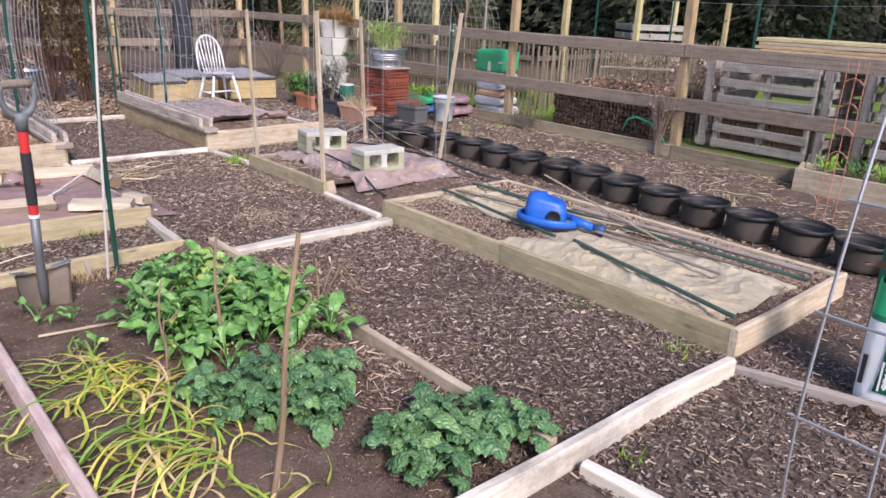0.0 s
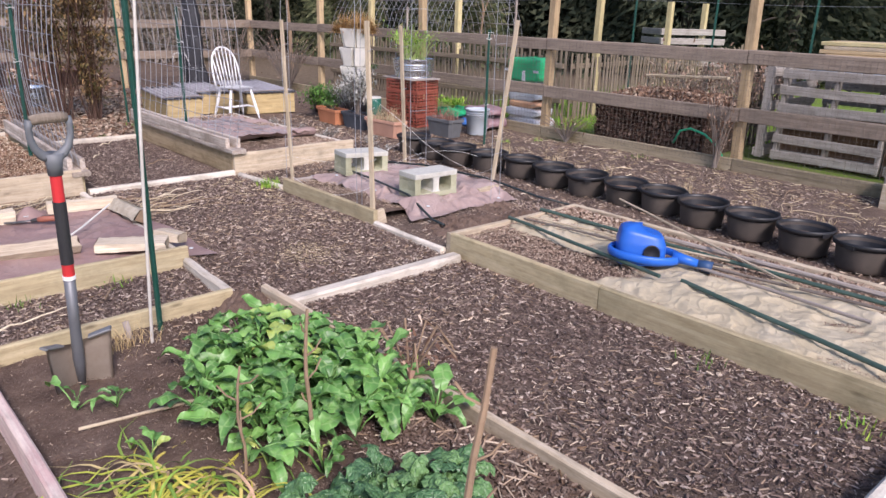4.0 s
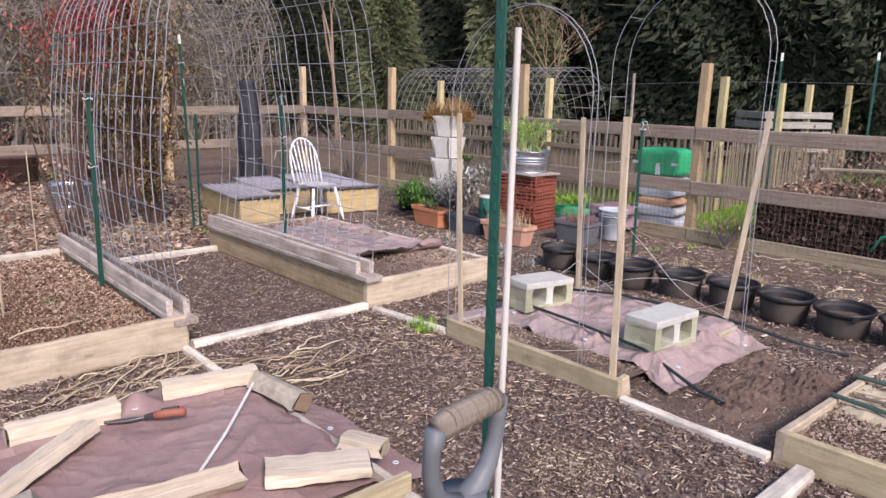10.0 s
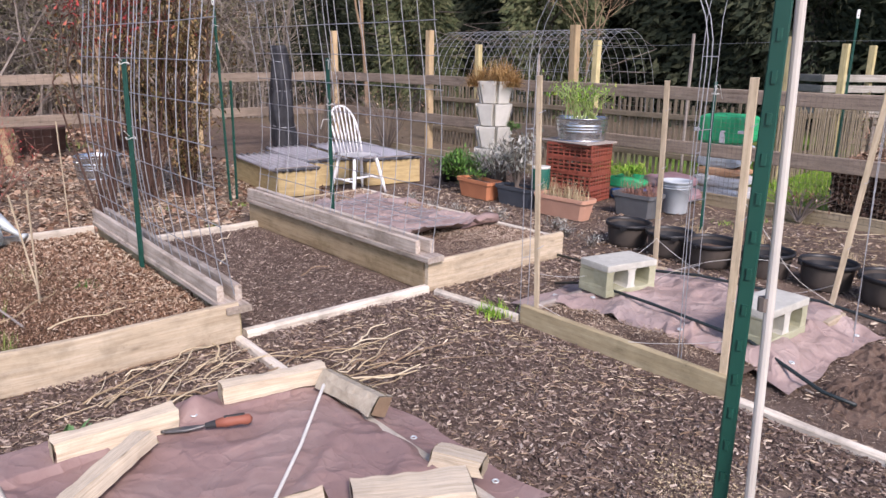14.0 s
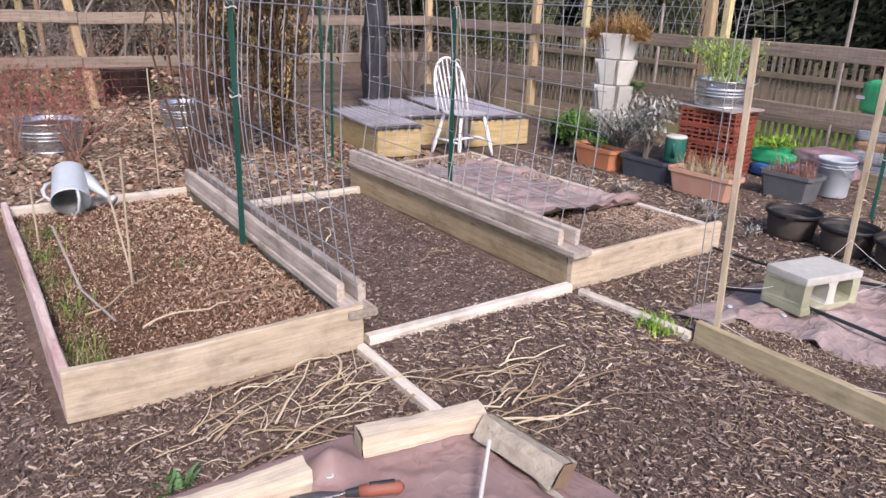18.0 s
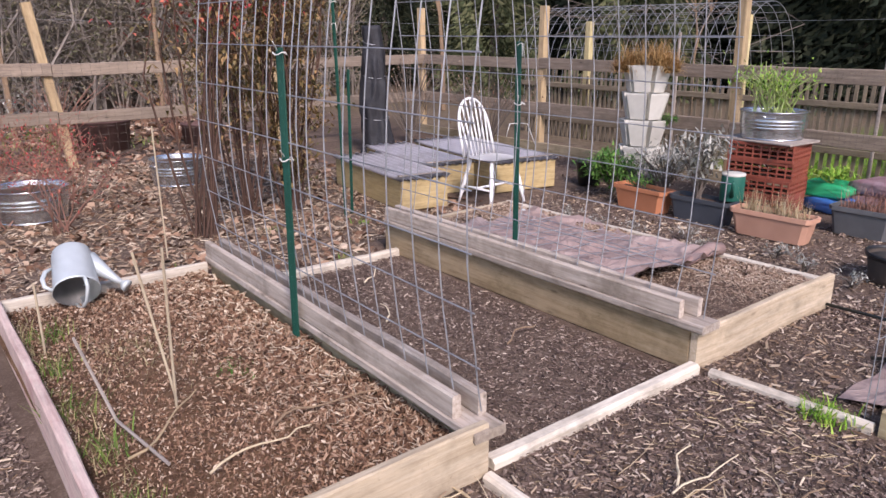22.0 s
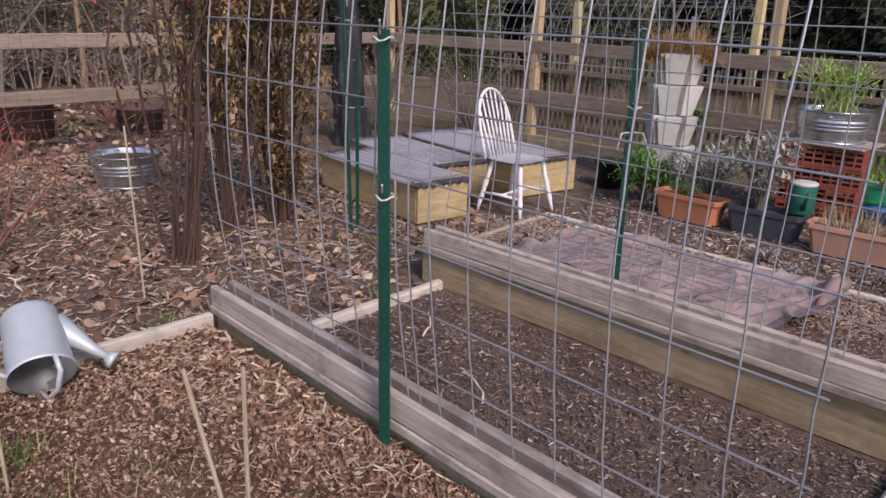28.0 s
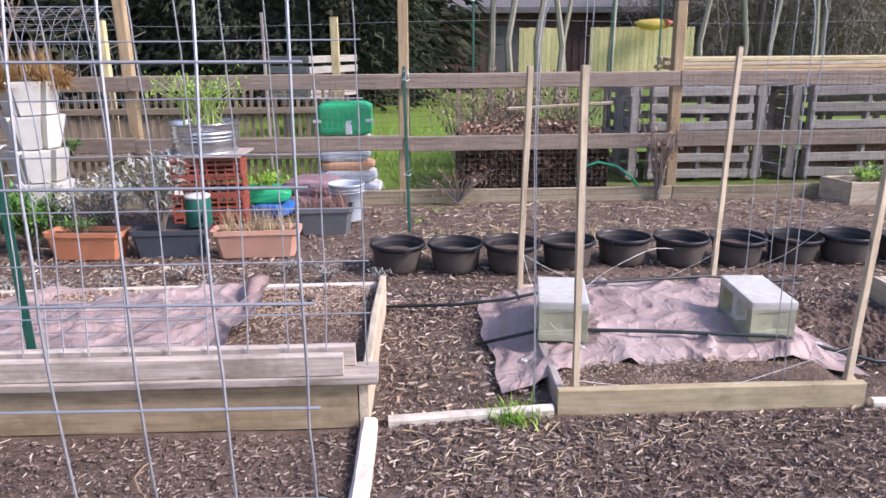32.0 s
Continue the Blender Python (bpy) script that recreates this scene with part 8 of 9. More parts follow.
def trunk_mesh(h, r0, mat, seed, limbs=14, name="trunk"):
    r = random.Random(seed)
    bm = bmesh.new()
    pts = [Vector((0.05 * nz(k, seed), 0.05 * nz(k, seed + 3), h * k / 8)) for k in range(9)]
    tube(bm, pts, r0, 9, [r0 * (1 - 0.88 * k / 8) for k in range(9)])
    for _ in range(limbs):
        f = r.uniform(0.12, 0.9)
        a = r.uniform(0, 6.28)
        p = Vector((0, 0, h * f))
        ln = 0.28 * h * (1 - f) + 0.3
        d = Vector((math.cos(a), math.sin(a), r.uniform(-.1, .35)))
        tube(bm, [p, p + d * ln * 0.5, p + d * ln + Vector((0, 0, -0.1))], 0.03, 5, [r0 * 0.3 * (1.1 - f), r0 * 0.18 * (1.1 - f), 0.008], False)
    me = bpy.data.meshes.new(name)
    bm.to_mesh(me)
    bm.free()
    me.materials.append(mat)
    return me


CROWNS = [conifer_mesh("crown", 9.0 + i, 2.3 + 0.2 * i, 34000, M_CONIFER, 400 + i, 0.03, 0.36) for i in range(3)]
BACK_CROWNS = [conifer_mesh("crown", 9.0 + i, 2.4 + 0.2 * i, 13000, M_CONIFER, 410 + i, 0.03, 0.72) for i in range(3)]
LIGHT_CROWNS = [conifer_mesh("crown", 7.0 + i, 2.0, 18000, M_CONIFER_LIGHT, 420 + i, 0.03, 0.40) for i in range(2)]
TRUNKS = [trunk_mesh(9.0 + i, 0.2, M_TRUNK, 440 + i) for i in range(3)]


def conifer(x, y, k, s, light=False, back=False):
    t = thing("evergreen_tree", "tall dark evergreen tree behind the garden" if not light else "light green evergreen tree behind the garden", "tree", pose(x, y, 0, 0, 0, U(0, 360)) @ Matrix.Diagonal((s, s, s * U(0.95, 1.1), 1)), "evergreen trees")
    for nm, me in (("trunk", TRUNKS[k % 3]), ("crown", (LIGHT_CROWNS[k % 2] if light else BACK_CROWNS[k % 3] if back else CROWNS[k % 3]))):
        o = new(nm, me)
        o.parent = t


def bare_mesh(h, r0, mat, seed, depth=4):
    r = random.Random(seed)
    bm = bmesh.new()
    def grow(p, d, ln, rad, lev):
        q = p + d * ln
        m = p.lerp(q, 0.5) + Vector((r.gauss(0, .04), r.gauss(0, .04), 0)) * ln
        tube(bm, [p, m, q], rad, 6 if lev > 2 else 4, [rad, rad * 0.85, rad * 0.7], False)
        if lev == 0:
            return
        for _ in range(r.choice((2, 3, 3))):
            e = (d + Vector((r.gauss(0, .45), r.gauss(0, .45), r.uniform(-.05, .35)))).normalized()
            grow(q, e, ln * r.uniform(0.58, 0.82), rad * 0.6, lev - 1)
    grow(Vector((0, 0, 0)), Vector((0.04, 0.02, 1)).normalized(), h * 0.36, r0, depth)
    me = bpy.data.meshes.new("crown")
    bm.to_mesh(me)
    bm.free()
    me.materials.append(mat)
    return me


BARE = [bare_mesh(6.5, 0.10, M_TRUNK, 460, 5), bare_mesh(7.5, 0.085, M_PALETRUNK, 461, 5), bare_mesh(5.0, 0.05, M_STALK, 462, 5)]


def bare_tree(x, y, k, s, label):
    t = thing("bare_tree", label, "tree", pose(x, y, 0, 0, 0, U(0, 360)) @ Matrix.Diagonal((s, s, s, 1)), "bare trees")
    o = new("crown", BARE[k])
    o.parent = t


rt = random.Random(99)
# rows of evergreens to the east and north
for i in range(17):
    conifer(17.0 + rt.uniform(-1, 2.0), 8.5 + 1.75 * i + rt.uniform(-.5, .5), i, rt.uniform(0.9, 1.2))
for i in range(1, 13):
    conifer(21.5 + rt.uniform(-1, 2.0), 5.0 + 2.4 * i + rt.uniform(-.5, .5), i, rt.uniform(1.0, 1.35), False, True)
for i in range(12):
    conifer(-9 + 2.2 * i + rt.uniform(-.5, .5), 29 + rt.uniform(-1.5, 2), i, rt.uniform(0.9, 1.2), i % 5 == 2, True)
for i in range(6):
    conifer(10.5 + 1.9 * i + rt.uniform(-.5, .5), 23.0 + rt.uniform(-1, 1.2), i, rt.uniform(0.7, 0.95), i == 2)
for x, y, s in ((11.5, 17.5, 0.62), (13.5, 15.2, 0.75)):
    conifer(x, y, 1, s, True)
for i in range(13):
    conifer(38 + rt.uniform(-1, 2), -20 + 3.0 * i, i, rt.uniform(0.9, 1.2), i % 3 == 0, True)


def thicket_meshes(w, d, h, seed):
    """Leafless upright stems with crooked side twigs, and the few leaves left on them."""
    r = random.Random(seed)
    bm = bmesh.new()
    vs, fs, lv, lf = [], [], [], []
    for _ in range(46):
        p = Vector((r.uniform(-w, w), r.uniform(-d, d), 0))
        q = p + Vector((r.gauss(0, .5), r.gauss(0, .5), h * r.uniform(0.55, 1.0)))
        pts = [p.lerp(q, k / 4) + Vector((r.gauss(0, .09), r.gauss(0, .09), 0)) * k for k in range(5)]
        r0 = r.uniform(0.012, 0.035)
        tube(bm, pts, r0, 4, [r0, r0 * .8, r0 * .6, r0 * .4, r0 * .2], False)
        for _ in range(60):
            k = r.uniform(0.3, 3.99)
            c = pts[int(k)].lerp(pts[int(k) + 1], k % 1)
            a = r.uniform(0, 6.28)
            o = Vector((math.cos(a), math.sin(a), r.uniform(-0.15, 0.9))).normalized()
            e = c + o * r.uniform(0.25, 0.95)
            m = c.lerp(e, 0.5) + Vector((r.gauss(0, .06), r.gauss(0, .06), r.gauss(0, .06)))
            sd = o.cross(Vector((r.gauss(0, 1), r.gauss(0, 1), r.gauss(0, 1)))).normalized() * r.uniform(0.003, 0.008)
            n0 = len(vs)
            vs += [c - sd, c + sd, m + sd * 0.7, m - sd * 0.7, e]
            fs += [(n0, n0 + 1, n0 + 2, n0 + 3), (n0 + 3, n0 + 2, n0 + 4)]
            for _ in range(2):
                g = c.lerp(e, r.uniform(0.2, 1.1)) + Vector((r.gauss(0, .08), r.gauss(0, .08), r.gauss(0, .08)))
                u = Vector((r.gauss(0, 1), r.gauss(0, 1), r.gauss(0, 1))).normalized() * r.uniform(0.02, 0.05)
                t = u.cross(Vector((r.gauss(0, 1), r.gauss(0, 1), r.gauss(0, 1)))).normalized() * r.uniform(0.010, 0.022)
                n0 = len(lv)
                lv += [g - u, g + t, g + u, g - t]
                lf.append((n0, n0 + 1, n0 + 2, n0 + 3))
    wood_me = bpy.data.meshes.new("brushwood")
    bm.to_mesh(wood_me)
    bm.free()
    out = [("brushwood", wood_me, M_BRUSH)]
    for nm, v, f, mat in (("twigwork", vs, fs, M_BRUSH), ("foliage", lv, lf, M_BRUSHLEAF)):
        me = bpy.data.meshes.new(nm)
        me.from_pydata([tuple(q) for q in v], [], f)
        out.append((nm, me, mat))
    for _, me, mat in out:
        me.materials.append(mat)
    return out


THICKETS = [thicket_meshes(1.3, 0.8, 3.6 + 0.5 * i, 470 + i) for i in range(3)]


def thicket(x, y, k, s):
    t = thing("thicket", "grey-brown leafless brush with a few olive leaves", "brush", pose(x, y, 0, 0, 0, rt.uniform(0, 360)) @ Matrix.Diagonal((s, s, s, 1)), "brush behind the fences")
    for nm, me, _ in THICKETS[k % 3]:
        o = new(nm, me)
        o.parent = t
        tagged(o, kind="stuff")


for i in range(12):
    thicket(-8.5 + 1.55 * i + rt.uniform(-.3, .3), 20.6 + rt.uniform(-.8, .8), i, rt.uniform(0.9, 1.2))
for i in range(9):
    thicket(-9.0 + 2.2 * i + rt.uniform(-.3, .3), 23.4 + rt.uniform(-.8, .8), i, rt.uniform(1.2, 1.5))
for i in range(9):
    thicket(25.5 + rt.uniform(-1, 1), -2.6 - 1.7 * i, i, rt.uniform(1.1, 1.4))
for x, y in ((17.3, 4.42), (17.5, 3.75), (17.0, 3.45), (17.6, 3.10), (17.4, 2.2), (17.8, 4.9)):
    bare_tree(x, y, 1, rt.uniform(0.9, 1.1), "slender pale-barked bare tree")
for x, y, k, s in ((-2.5, 19.5, 0, 1.0), (0.5, 22, 0, 1.1), (4.5, 18.5, 2, 1.0), (9.5, 16.8, 2, 1.0), (-4, 24, 0, 1.1), (24, -4.5, 0, 1.2), (26, -7.5, 0, 1.1), (22, -3.0, 1, 1.0), (20, -1.0, 1, 1.0), (23, -6.0, 1, 1.1), (21, -4.6, 1, 1.0), (25, -2.0, 0, 1.1), (19.5, -2.6, 1, 0.9), (24.5, -9.5, 1, 1.1), (3.0, 21.0, 1, 0.9), (2.0, 17.5, 2, 0.9), (-1.0, 17.3, 2, 0.9), (12.0, 12.8, 2, 0.6)):
    bare_tree(x, y, k, s, "leafless tree with fine grey branches")
shrub("shrub", "small tree with red autumn leaves beyond the fence", 0.6, 16.8, 3.4, 1.0, 18, 1300, (M_SHRUB, M_REDLEAF), 231, M_SHRUBSTEM, 0.07, 0.4)
# ---- mulch, leaves and litter ----
BEDS = ((0.42, 1.24, 1.80, 4.12), (0.40, 4.80, 1.70, 6.16), (0.50, 6.88, 1.86, 9.66), (3.05, 1.33, 4.36, 4.08), (3.06, 4.84, 4.45, 6.15), (2.98, 6.88, 4.36, 9.64), (6.42, -0.7, 7.14, 2.74))


def litter(n, x0, y0, x1, y1, seed, dz=0.004, skip=True, dens=None):
    r = np.random.default_rng(seed)
    x, y = r.uniform(x0, x1, n), r.uniform(y0, y1, n)
    keep = np.ones(n, bool)
    if skip:
        for a, b, c, d in BEDS:
            keep &= ~((x > a) & (x < c) & (y > b) & (y < d))
    if dens:
        keep &= np.array([nz(u, v, 1.6, dens) + r.random() * 0.9 > 0.25 for u, v in zip(x, y)])
    return np.array([(u, v, ground_z(u, v) + dz) for u, v in zip(x[keep], y[keep])])


SLIVER = (0.010, 0.044, 0.08, 0.24)
FINE, MID = (0.006, 0.030, 0.18, 0.60), (0.012, 0.060, 0.035, 0.12)
for k, (n, x0, y0, x1, y1, skip, label) in enumerate((
        (64000, 1.70, 1.2, 3.08, 6.86, True, "dark shredded bark mulch on the path"),
        (26000, 4.35, 0.5, 6.0, 9.9, True, "dark shredded bark mulch beside the pots"),
        (15000, 5.9, -0.5, 7.2, 12.5, True, "bark mulch along the fence"),
        (20000, 1.75, -0.4, 3.4, 1.3, True, "dark shredded bark mulch near the peat bag"),
        (24000, 3.4, -0.5, 5.4, 1.33, True, "dark shredded bark mulch beyond the peat bag"),
        (8500, 3.0, 4.0, 4.5, 4.95, False, "dark shredded bark mulch between the beds"),
        (8000, 3.06, 6.1, 4.5, 6.95, False, "dark shredded bark mulch between the beds"),
        (40000, -1.9, 1.0, 0.62, 9.5, True, "dark shredded bark mulch on the side path"),
        (22000, -0.35, 4.1, 0.56, 9.4, True, "dark shredded bark mulch beside the leaf bed"),
        (9000, 0.45, 4.1, 1.68, 4.82, True, "loose mulch between two beds"),
        (9000, 0.40, 6.12, 1.70, 6.92, True, "loose mulch before the leaf bed"),
        (24000, 1.84, 6.84, 2.98, 9.25, True, "fine dark mulch under the wire arch"))):
    scatter("bark_mulch", litter(n, x0, y0, x1, y1, k + 1, 0.008, skip), M_CHIP, "chip", (0.006, 0.026, 0.16, 0.5) if k == 11 else FINE, label, "mulch", None, 0.30, 0.5, k + 1)
    if k in (0, 1, 3, 4, 5, 6, 7, 8, 9, 10):
        scatter("pale_slivers", litter(n // 7, x0, y0, x1, y1, k + 151, 0.013, skip, 13 + k), M_PALECHIP, "chip", SLIVER, "thin pale slivers of wood in the mulch", "mulch", None, 0.25, 0.6, k + 151)
    scatter("bark_shreds", litter(n // (6 if k == 0 else 24 if k == 11 else 9), x0, y0, x1, y1, k + 51, 0.011, skip, 3 + k), M_PALECHIP if k in (2, 10) else M_CHIP, "chip", MID, "loose shreds of bark strewn on the mulch", "mulch", None, 0.22, 0.6, k + 51)
# coarser, paler chips where the mulch is fresh: between the tall and the small bed, and along the pots
COARSE = (0.010, 0.052, 0.14, 0.40)
for k, (n, x0, y0, x1, y1, skip) in enumerate(((2600, 3.06, 6.18, 4.6, 6.88, False), (9000, 4.42, 2.0, 5.9, 10.0, True), (3000, 4.42, 6.2, 5.3, 9.6, True), (5000, 5.8, 2.6, 7.0, 10.0, True))):
    for m, mat in enumerate((M_PALECHIP, M_CHIP)):
        scatter("wood_chips", litter(n // 2, x0, y0, x1, y1, 81 + 2 * k + m, 0.014, skip, 7 + k), mat, "chip", COARSE, "coarse wood chips strewn over the dark mulch", "mulch", None, 0.30, 0.5, 81 + 2 * k + m)
scatter("straw_litter", litter(4600, 5.0, 0.5, 7.1, 7.0, 10, 0.012, True, 5), M_STRAW, "chip", (0.02, 0.12, 0.03, 0.07), "dry straw strewn along the fence", "straw", None, 0.15, 0.6, 10)
scatter("straw_litter", litter(500, 1.8, 5.0, 3.0, 6.75, 11, 0.012), M_STRAW, "chip", (0.02, 0.09, 0.03, 0.08), "dry straw strewn on the path", "straw", None, 0.15, 0.6, 11)
scatter("wood_chips", litter(38000, -1.5, 9.35, 4.4, 14.3, 12, 0.01), M_PALECHIP, "chip", (0.012, 0.085, 0.06, 0.30), "pale wood chip mulch behind the arch", "mulch", None, 0.3, 0.35, 12)
scatter("fallen_leaves", litter(5000, -1.5, 9.35, 4.6, 14.3, 13, 0.01), M_DEADLEAF, "leaf", (0.04, 0.09, 0.5, 0.9), "fallen brown leaves behind the arch", "leaves", None, 0.5, 0.3, 13)


def bed_litter(n, x0, y0, x1, y1, z, seed, amp=0.02, hump=0.0):
    r = np.random.default_rng(seed)
    x, y = r.uniform(x0, x1, n), r.uniform(y0, y1, n)
    return np.array([(u, v, z + amp * (nz(u, v, 3) + 0.6 * nz(u, v, 9, 2)) + 0.008 + hump * math.sin(math.pi * (u - x0) / (x1 - x0)) * math.sin(math.pi * (v - y0) / (y1 - y0))) for u, v in zip(x, y)])


scatter("leaf_litter", bed_litter(22000, 0.58, 6.95, 1.70, 9.40, 0.082, 21), M_DEADLEAF, "leaf", (0.010, 0.032, 0.4, 0.9), "crumbled dry brown leaves filling the bed", "leaves", None, 0.6, 0.4, 21)
scatter("leaf_litter", bed_litter(8500, 0.58, 6.95, 1.70, 9.40, 0.090, 121), M_DEADLEAF, "leaf", (0.014, 0.040, 0.25, 0.65), "curled dry brown leaves on top of the bed", "leaves", None, 0.85, 0.75, 121)
scatter("leaf_shreds", bed_litter(2600, 0.58, 6.95, 1.70, 9.40, 0.095, 122), M_PALECHIP, "chip", (0.012, 0.075, 0.05, 0.22), "pale shreds and stalks among the dry leaves", "litter", None, 0.35, 0.5, 122)
rl = np.random.default_rng(77)
sedge = [(0.62 + 0.10 * a * a + 0.02 * b, 7.0 + 2.2 * b, 0.09) for a, b in rl.random((230, 2))] + [(1.02 + 0.10 * a, 8.45 + 0.16 * b, 0.09) for a, b in rl.normal(0, 1, (150, 2))]
blades("dry_sedge", sedge, M_DRYSEDGE, (0.03, 0.10), (0.0025, 0.005), (0.2, 1.3), None, "faded olive grass among the dry leaves", "grass", 3, 0.7, 123)
scatter("soil_bits", bed_litter(26000, 0.47, 1.35, 1.75, 4.04, 0.020, 22, 0.02, 0.03), M_CRUMB, "chip", (0.004, 0.024, 0.35, 0.8), "crumbs and chips on the bed soil", "soil crumbs", None, 0.3, 0.5, 22)
scatter("bed_mulch", bed_litter(22000, 3.11, 1.40, 4.29, 4.02, 0.090, 23), M_BEDCHIP, "chip", (0.014, 0.060, 0.14, 0.45), "brown shredded mulch in the burlap bed", "mulch", None, 0.4, 0.4, 23)
scatter("bed_mulch", bed_litter(14000, 3.10, 6.95, 4.29, 9.50, 0.132, 24), M_BEDCHIP, "chip", (0.014, 0.060, 0.14, 0.45), "brown mulch in the tall bed", "mulch", None, 0.35, 0.4, 24)
scatter("soil_shreds", bed_litter(800, 0.47, 1.35, 1.75, 4.04, 0.024, 28, 0.02, 0.03), M_PALECHIP, "chip", (0.015, 0.09, 0.04, 0.25), "dead stalks and shreds on the bed soil", "litter", None, 0.2, 0.5, 28)
scatter("bed_shreds", bed_litter(3600, 3.10, 6.95, 4.29, 9.50, 0.130, 27), M_PALECHIP, "chip", (0.010, 0.055, 0.10, 0.4), "pale shreds on the tall bed", "mulch", None, 0.35, 0.4, 27)
scatter("bed_mulch", bed_litter(4000, 3.13, 4.92, 3.75, 6.10, 0.05, 25), M_PALECHIP, "chip", (0.012, 0.045, 0.15, 0.4), "brown mulch in the small bed", "mulch", None, 0.35, 0.4, 25)
scatter("sawdust", np.array([(2.36 + 0.16 * random.gauss(0, 1) * 0.75, 4.60 + 0.12 * random.gauss(0, 1), 0.0) for _ in range(1500)]), M_STRAW, "chip", (0.003, 0.012, 0.3, 0.7), "patch of pale sawdust on the mulch", "sawdust", None, 0.3, 0.4, 26)


# ---- heaps of turned soil ----
def soil_heap(x, y, rx, ry, h, seed, label, mat=M_SOIL):
    def f(u, v):
        a, q = 2 * math.pi * u, v ** 0.8
        px, py = x + rx * q * math.cos(a), y + ry * q * math.sin(a)
        k = 1 - q ** 1.6
        return (px, py, ground_z(px, py) - 0.012 + h * k * (0.75 + 0.5 * nz(px, py, 6, seed)) + 0.030 * k * nz(px, py, 16, seed) + 0.026 * nz(px, py, 34, seed + 3) * (0.25 + k))
    bm = sheet(bmesh.new(), f, 64, 30)
    bmesh.ops.remove_doubles(bm, verts=bm.verts[:], dist=0.0005)
    return tagged(part("soil_heap", bm, mat, smooth=False), label, "soil heap", kind="stuff")


soil_heap(3.62, 4.46, 0.42, 0.26, 0.075, 3, "rough heap of dark turned soil between two beds")
soil_heap(3.98, 4.30, 0.36, 0.20, 0.085, 5, "rough heap of dark turned soil beside the bed end")
soil_heap(4.10, 4.62, 0.28, 0.20, 0.06, 7, "rough heap of dark turned soil between two beds")
soil_heap(3.62, 1.20, 0.55, 0.13, 0.03, 9, "dark soil spilled at the foot of the bed end")
soil_heap(1.63, 4.02, 0.26, 0.22, 0.15, 13, "dark soil heaped over the corner of the bed boards")
soil_heap(3.00, 0.74, 0.16, 0.14, 0.035, 11, "black peat spilled beside the bag", M_PEAT)


# ---- dry vines lying about ----
def dry_vine(x, y, a, ln, r0, seed, z=0.02):
    r = random.Random(seed)
    p, pts = Vector((x, y, z)), []
    sweep = r.gauss(0, 0.07)
    for k in range(9):
        pts.append(p.copy())
        a += sweep + r.gauss(0, 0.05) + (r.choice((-0.6, 0.6)) if r.random() < 0.10 else 0)
        p = p + Vector((math.cos(a), math.sin(a), 0)) * ln / 8
        p.z = z + 0.018 * abs(math.sin(k * 0.55 + seed)) * (1 if r0 > 0.003 else 0.5)
    return tagged(part("dry_vine", tube(bmesh.new(), pts, r0, 6, [r0 * (1 - 0.06 * k) for k in range(9)]), M_VINE if seed % 4 else M_STALK), "pale dry vine stem lying on the mulch", "dry vine", "dry vines")


rv = random.Random(61)
for k in range(26):
    dry_vine(rv.uniform(0.7, 1.65), rv.uniform(6.25, 6.78), rv.uniform(-0.3, 0.9), rv.uniform(0.18, 0.55), rv.uniform(0.002, 0.006), k)
for k in range(18):
    dry_vine(rv.gauss(1.95, 0.13), rv.gauss(6.2, 0.22), rv.uniform(-0.7, 0.5), rv.uniform(0.15, 0.5), rv.uniform(0.002, 0.006), 100 + k)
for k in range(26):
    dry_vine(rv.gauss(1.25, 0.25), rv.gauss(6.5, 0.10), rv.uniform(-0.2, 0.9), rv.uniform(0.12, 0.35), rv.uniform(0.0013, 0.0028), 201 + 4 * k)
for k in range(12):
    dry_vine(rv.gauss(1.95, 0.14), rv.gauss(6.15, 0.2), rv.uniform(-0.9, 0.6), rv.uniform(0.10, 0.3), rv.uniform(0.0013, 0.0028), 401 + 4 * k)
for k, (x, y, a, ln) in enumerate(((1.20, 7.45, 0.35, 0.45), (0.72, 7.55, 0.15, 0.5), (0.9, 7.3, 0.5, 0.4), (2.2, 8.2, 1.2, 0.25), (2.5, 7.6, 0.3, 0.3), (2.0, 7.7, 1.9, 0.3), (2.45, 8.8, 0.2, 0.25), (0.6, 4.4, 0.3, 0.4), (1.1, 4.5, 1.0, 0.3))):
    dry_vine(x, y, a, ln, 0.005, 140 + k, 0.03 if x > 1.9 or y < 5 else 0.13)
for k in range(14):
    dry_vine(rv.uniform(5.2, 6.9), rv.uniform(2.5, 7.5), rv.uniform(0, 6), rv.uniform(0.25, 0.6), rv.uniform(0.003, 0.006), 160 + k)


# ---- grass and weeds ----
def tuft(x, y, z, n, spread, length, mat, label, seed, width=(0.003, 0.006)):
    r = random.Random(seed)
    blades("weed_tuft", [(x + r.gauss(0, spread), y + r.gauss(0, spread), z) for _ in range(n)], mat, length, width, (0.0, 0.9), None, label, "weeds", 3, 0.6, seed, "stuff")


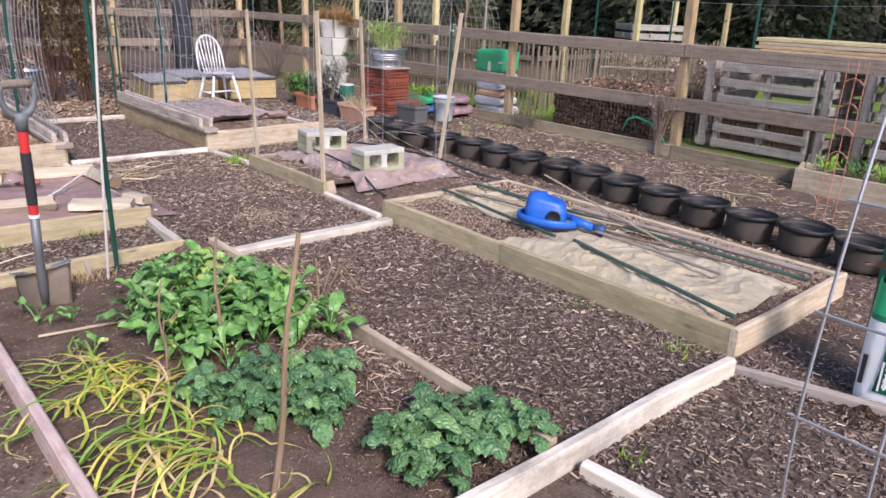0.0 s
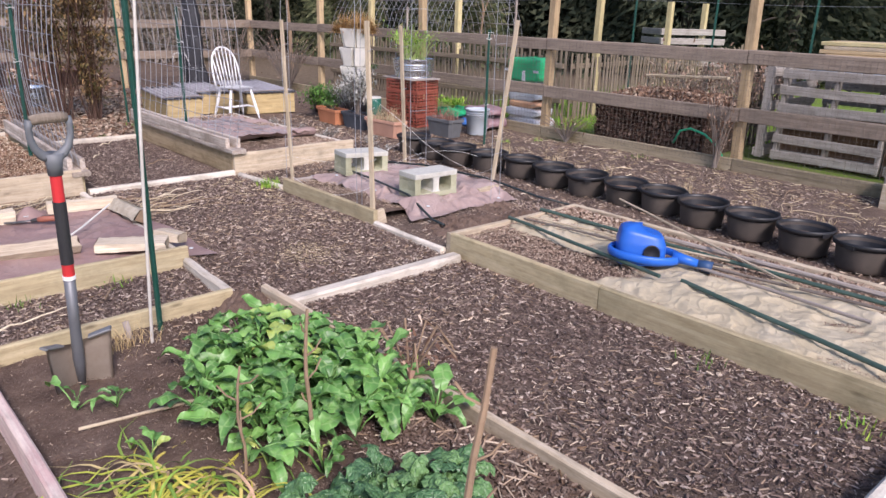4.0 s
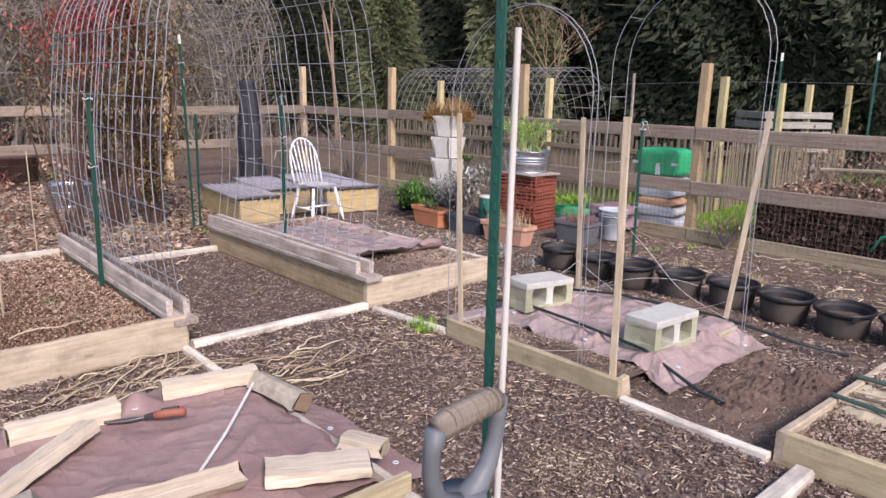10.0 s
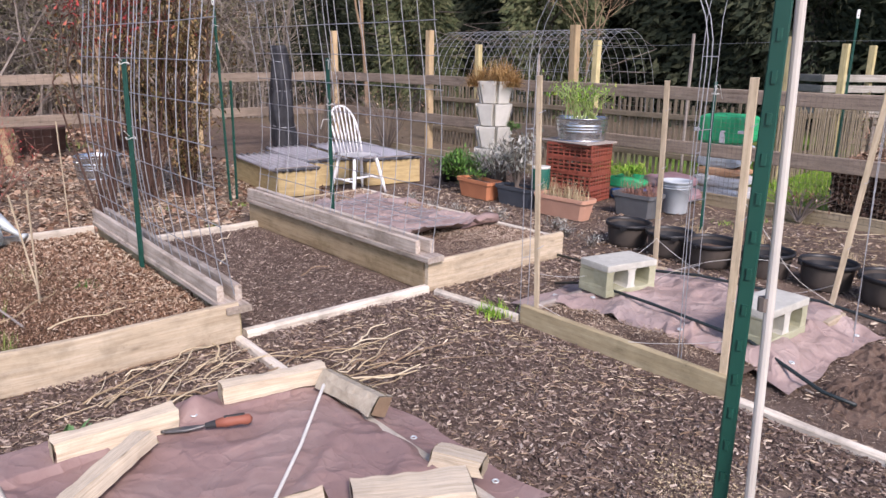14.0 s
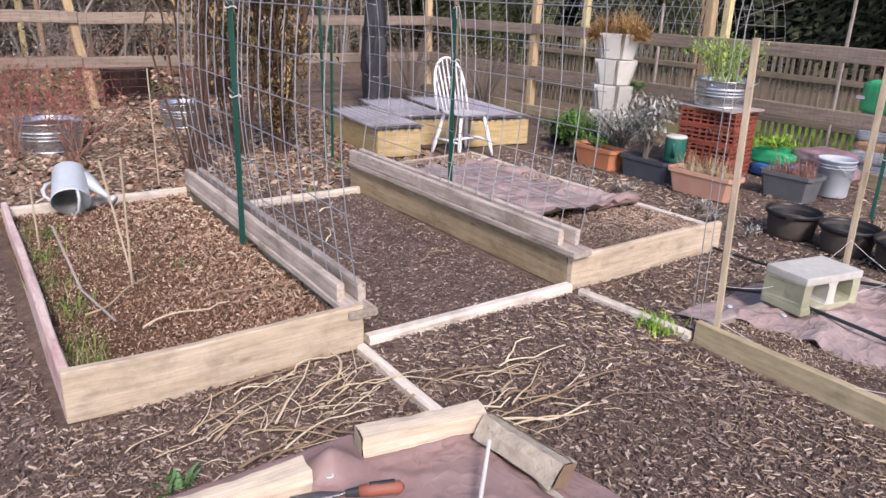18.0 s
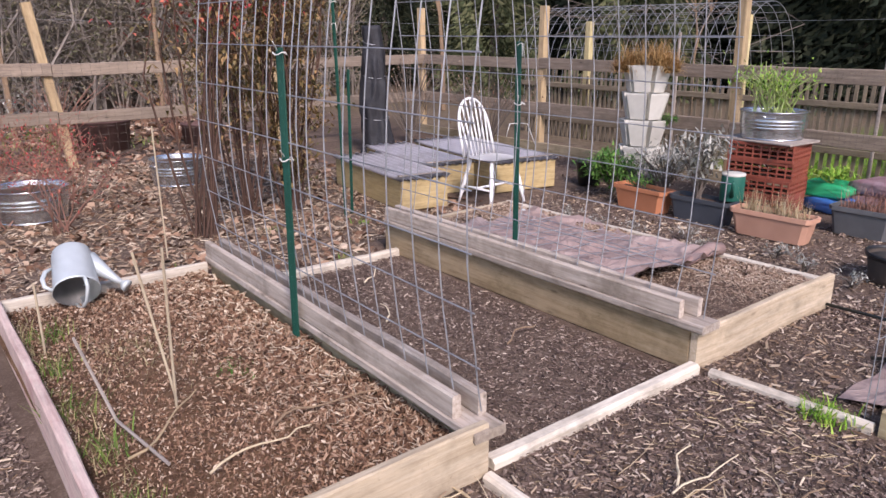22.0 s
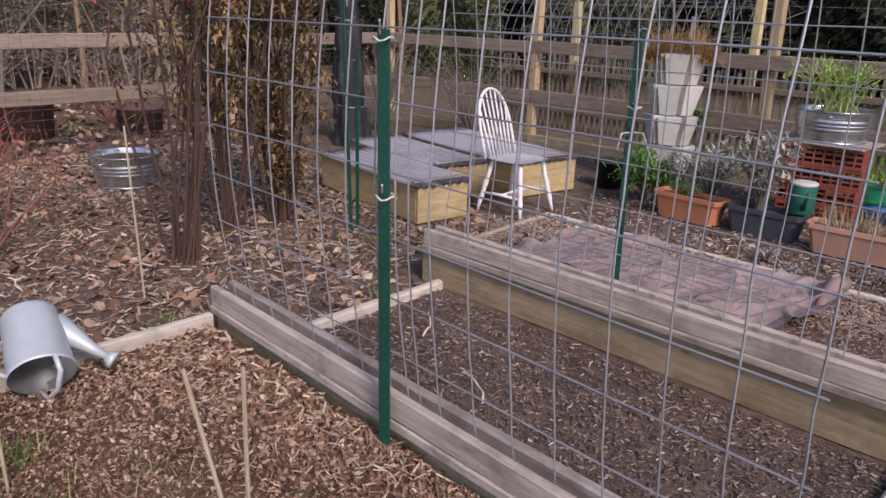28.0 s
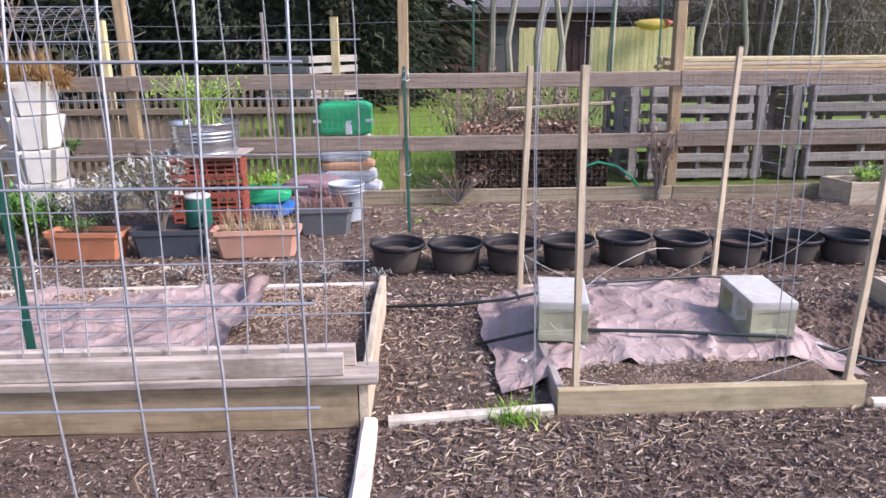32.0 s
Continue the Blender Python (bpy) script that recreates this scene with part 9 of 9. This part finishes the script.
for k, (x, y) in enumerate(((0.66, 7.3), (0.68, 7.7), (0.66, 8.1), (0.70, 8.5), (0.74, 8.9), (0.64, 7.1))):
    tuft(x, y, 0.08, 70, 0.05, (0.04, 0.13), M_GRASS, "tuft of thin grass in the leaf bed", 500 + k)
tuft(3.05, 6.33, 0.0, 160, 0.05, (0.03, 0.08), M_LIME, "small bright green weed by the edging board", 520, (0.006, 0.012))
tuft(1.30, 8.05, 0.085, 90, 0.05, (0.015, 0.04), M_HERB, "small low green weed in the leaf bed", 521, (0.005, 0.010))
tuft(1.0, 3.88, 0.02, 120, 0.06, (0.06, 0.14), M_ONION, "tuft of yellow-green grass by the marker", 522)
tuft(1.98, 1.15, 0.0, 22, 0.03, (0.02, 0.06), M_LIME, "small green weed beside the board", 523, (0.005, 0.012))
tuft(0.75, 6.35, 0.0, 12, 0.05, (0.05, 0.10), M_SAVOY, "pale green cabbage leaf scrap on the soil", 524, (0.03, 0.05))
for k, (x, y) in enumerate(((2.9, 1.5), (2.95, 2.2), (1.9, 2.9), (0.75, 4.75), (1.25, 4.78), (1.65, 9.75), (1.2, 9.75), (0.2, 9.9), (-0.1, 10.4), (2.7, 9.4), (3.3, 10.15), (2.6, 10.4), (6.4, 6.7), (6.9, 5.2), (6.8, 6.5), (4.6, 9.4))):
    tuft(x, y, 0.0, 26, 0.05, (0.02, 0.06), M_GRASS if k % 2 else M_LIME, "small green weed in the mulch", 540 + k, (0.004, 0.009))
r = np.random.default_rng(8)
gx, gy = r.uniform(7.6, 13.5, 14000), r.uniform(4.5, 9.2, 14000)
blades("lawn_grass", [(a, b, -0.02) for a, b in zip(gx, gy) if a > 8.6 or b > 6.3], M_LIME, (0.04, 0.11), (0.006, 0.012), (0.0, 0.9), None, "bright green lawn grass beyond the fence", "grass", 2, 0.5, 600)
gx, gy = r.uniform(-7, 3.5, 5000), r.uniform(15.5, 21, 5000)
blades("lawn_grass", [(a, b, -0.02) for a, b in zip(gx, gy)], M_GRASS, (0.05, 0.16), (0.010, 0.02), (0.0, 0.9), None, "rough grass beyond the back fence", "grass", 2, 0.5, 601)
scatter("fallen_leaves", litter(5000, -5, 14.4, 5, 19, 33, 0.01), M_DEADLEAF, "leaf", (0.06, 0.12, 0.5, 0.9), "fallen brown leaves beyond the back fence", "leaves", None, 0.5, 0.3, 33)
for k in range(8):
    bush("silver_weed", "small silvery weed in the mulch", "weeds", (4.75 + U(-.15, .3), 7.0 + 0.3 * k + U(-.1, .1), 0.0), (0.12, 0.12, 0.10), M_SAGE, 80, 0.03, None, 8, 640 + k)
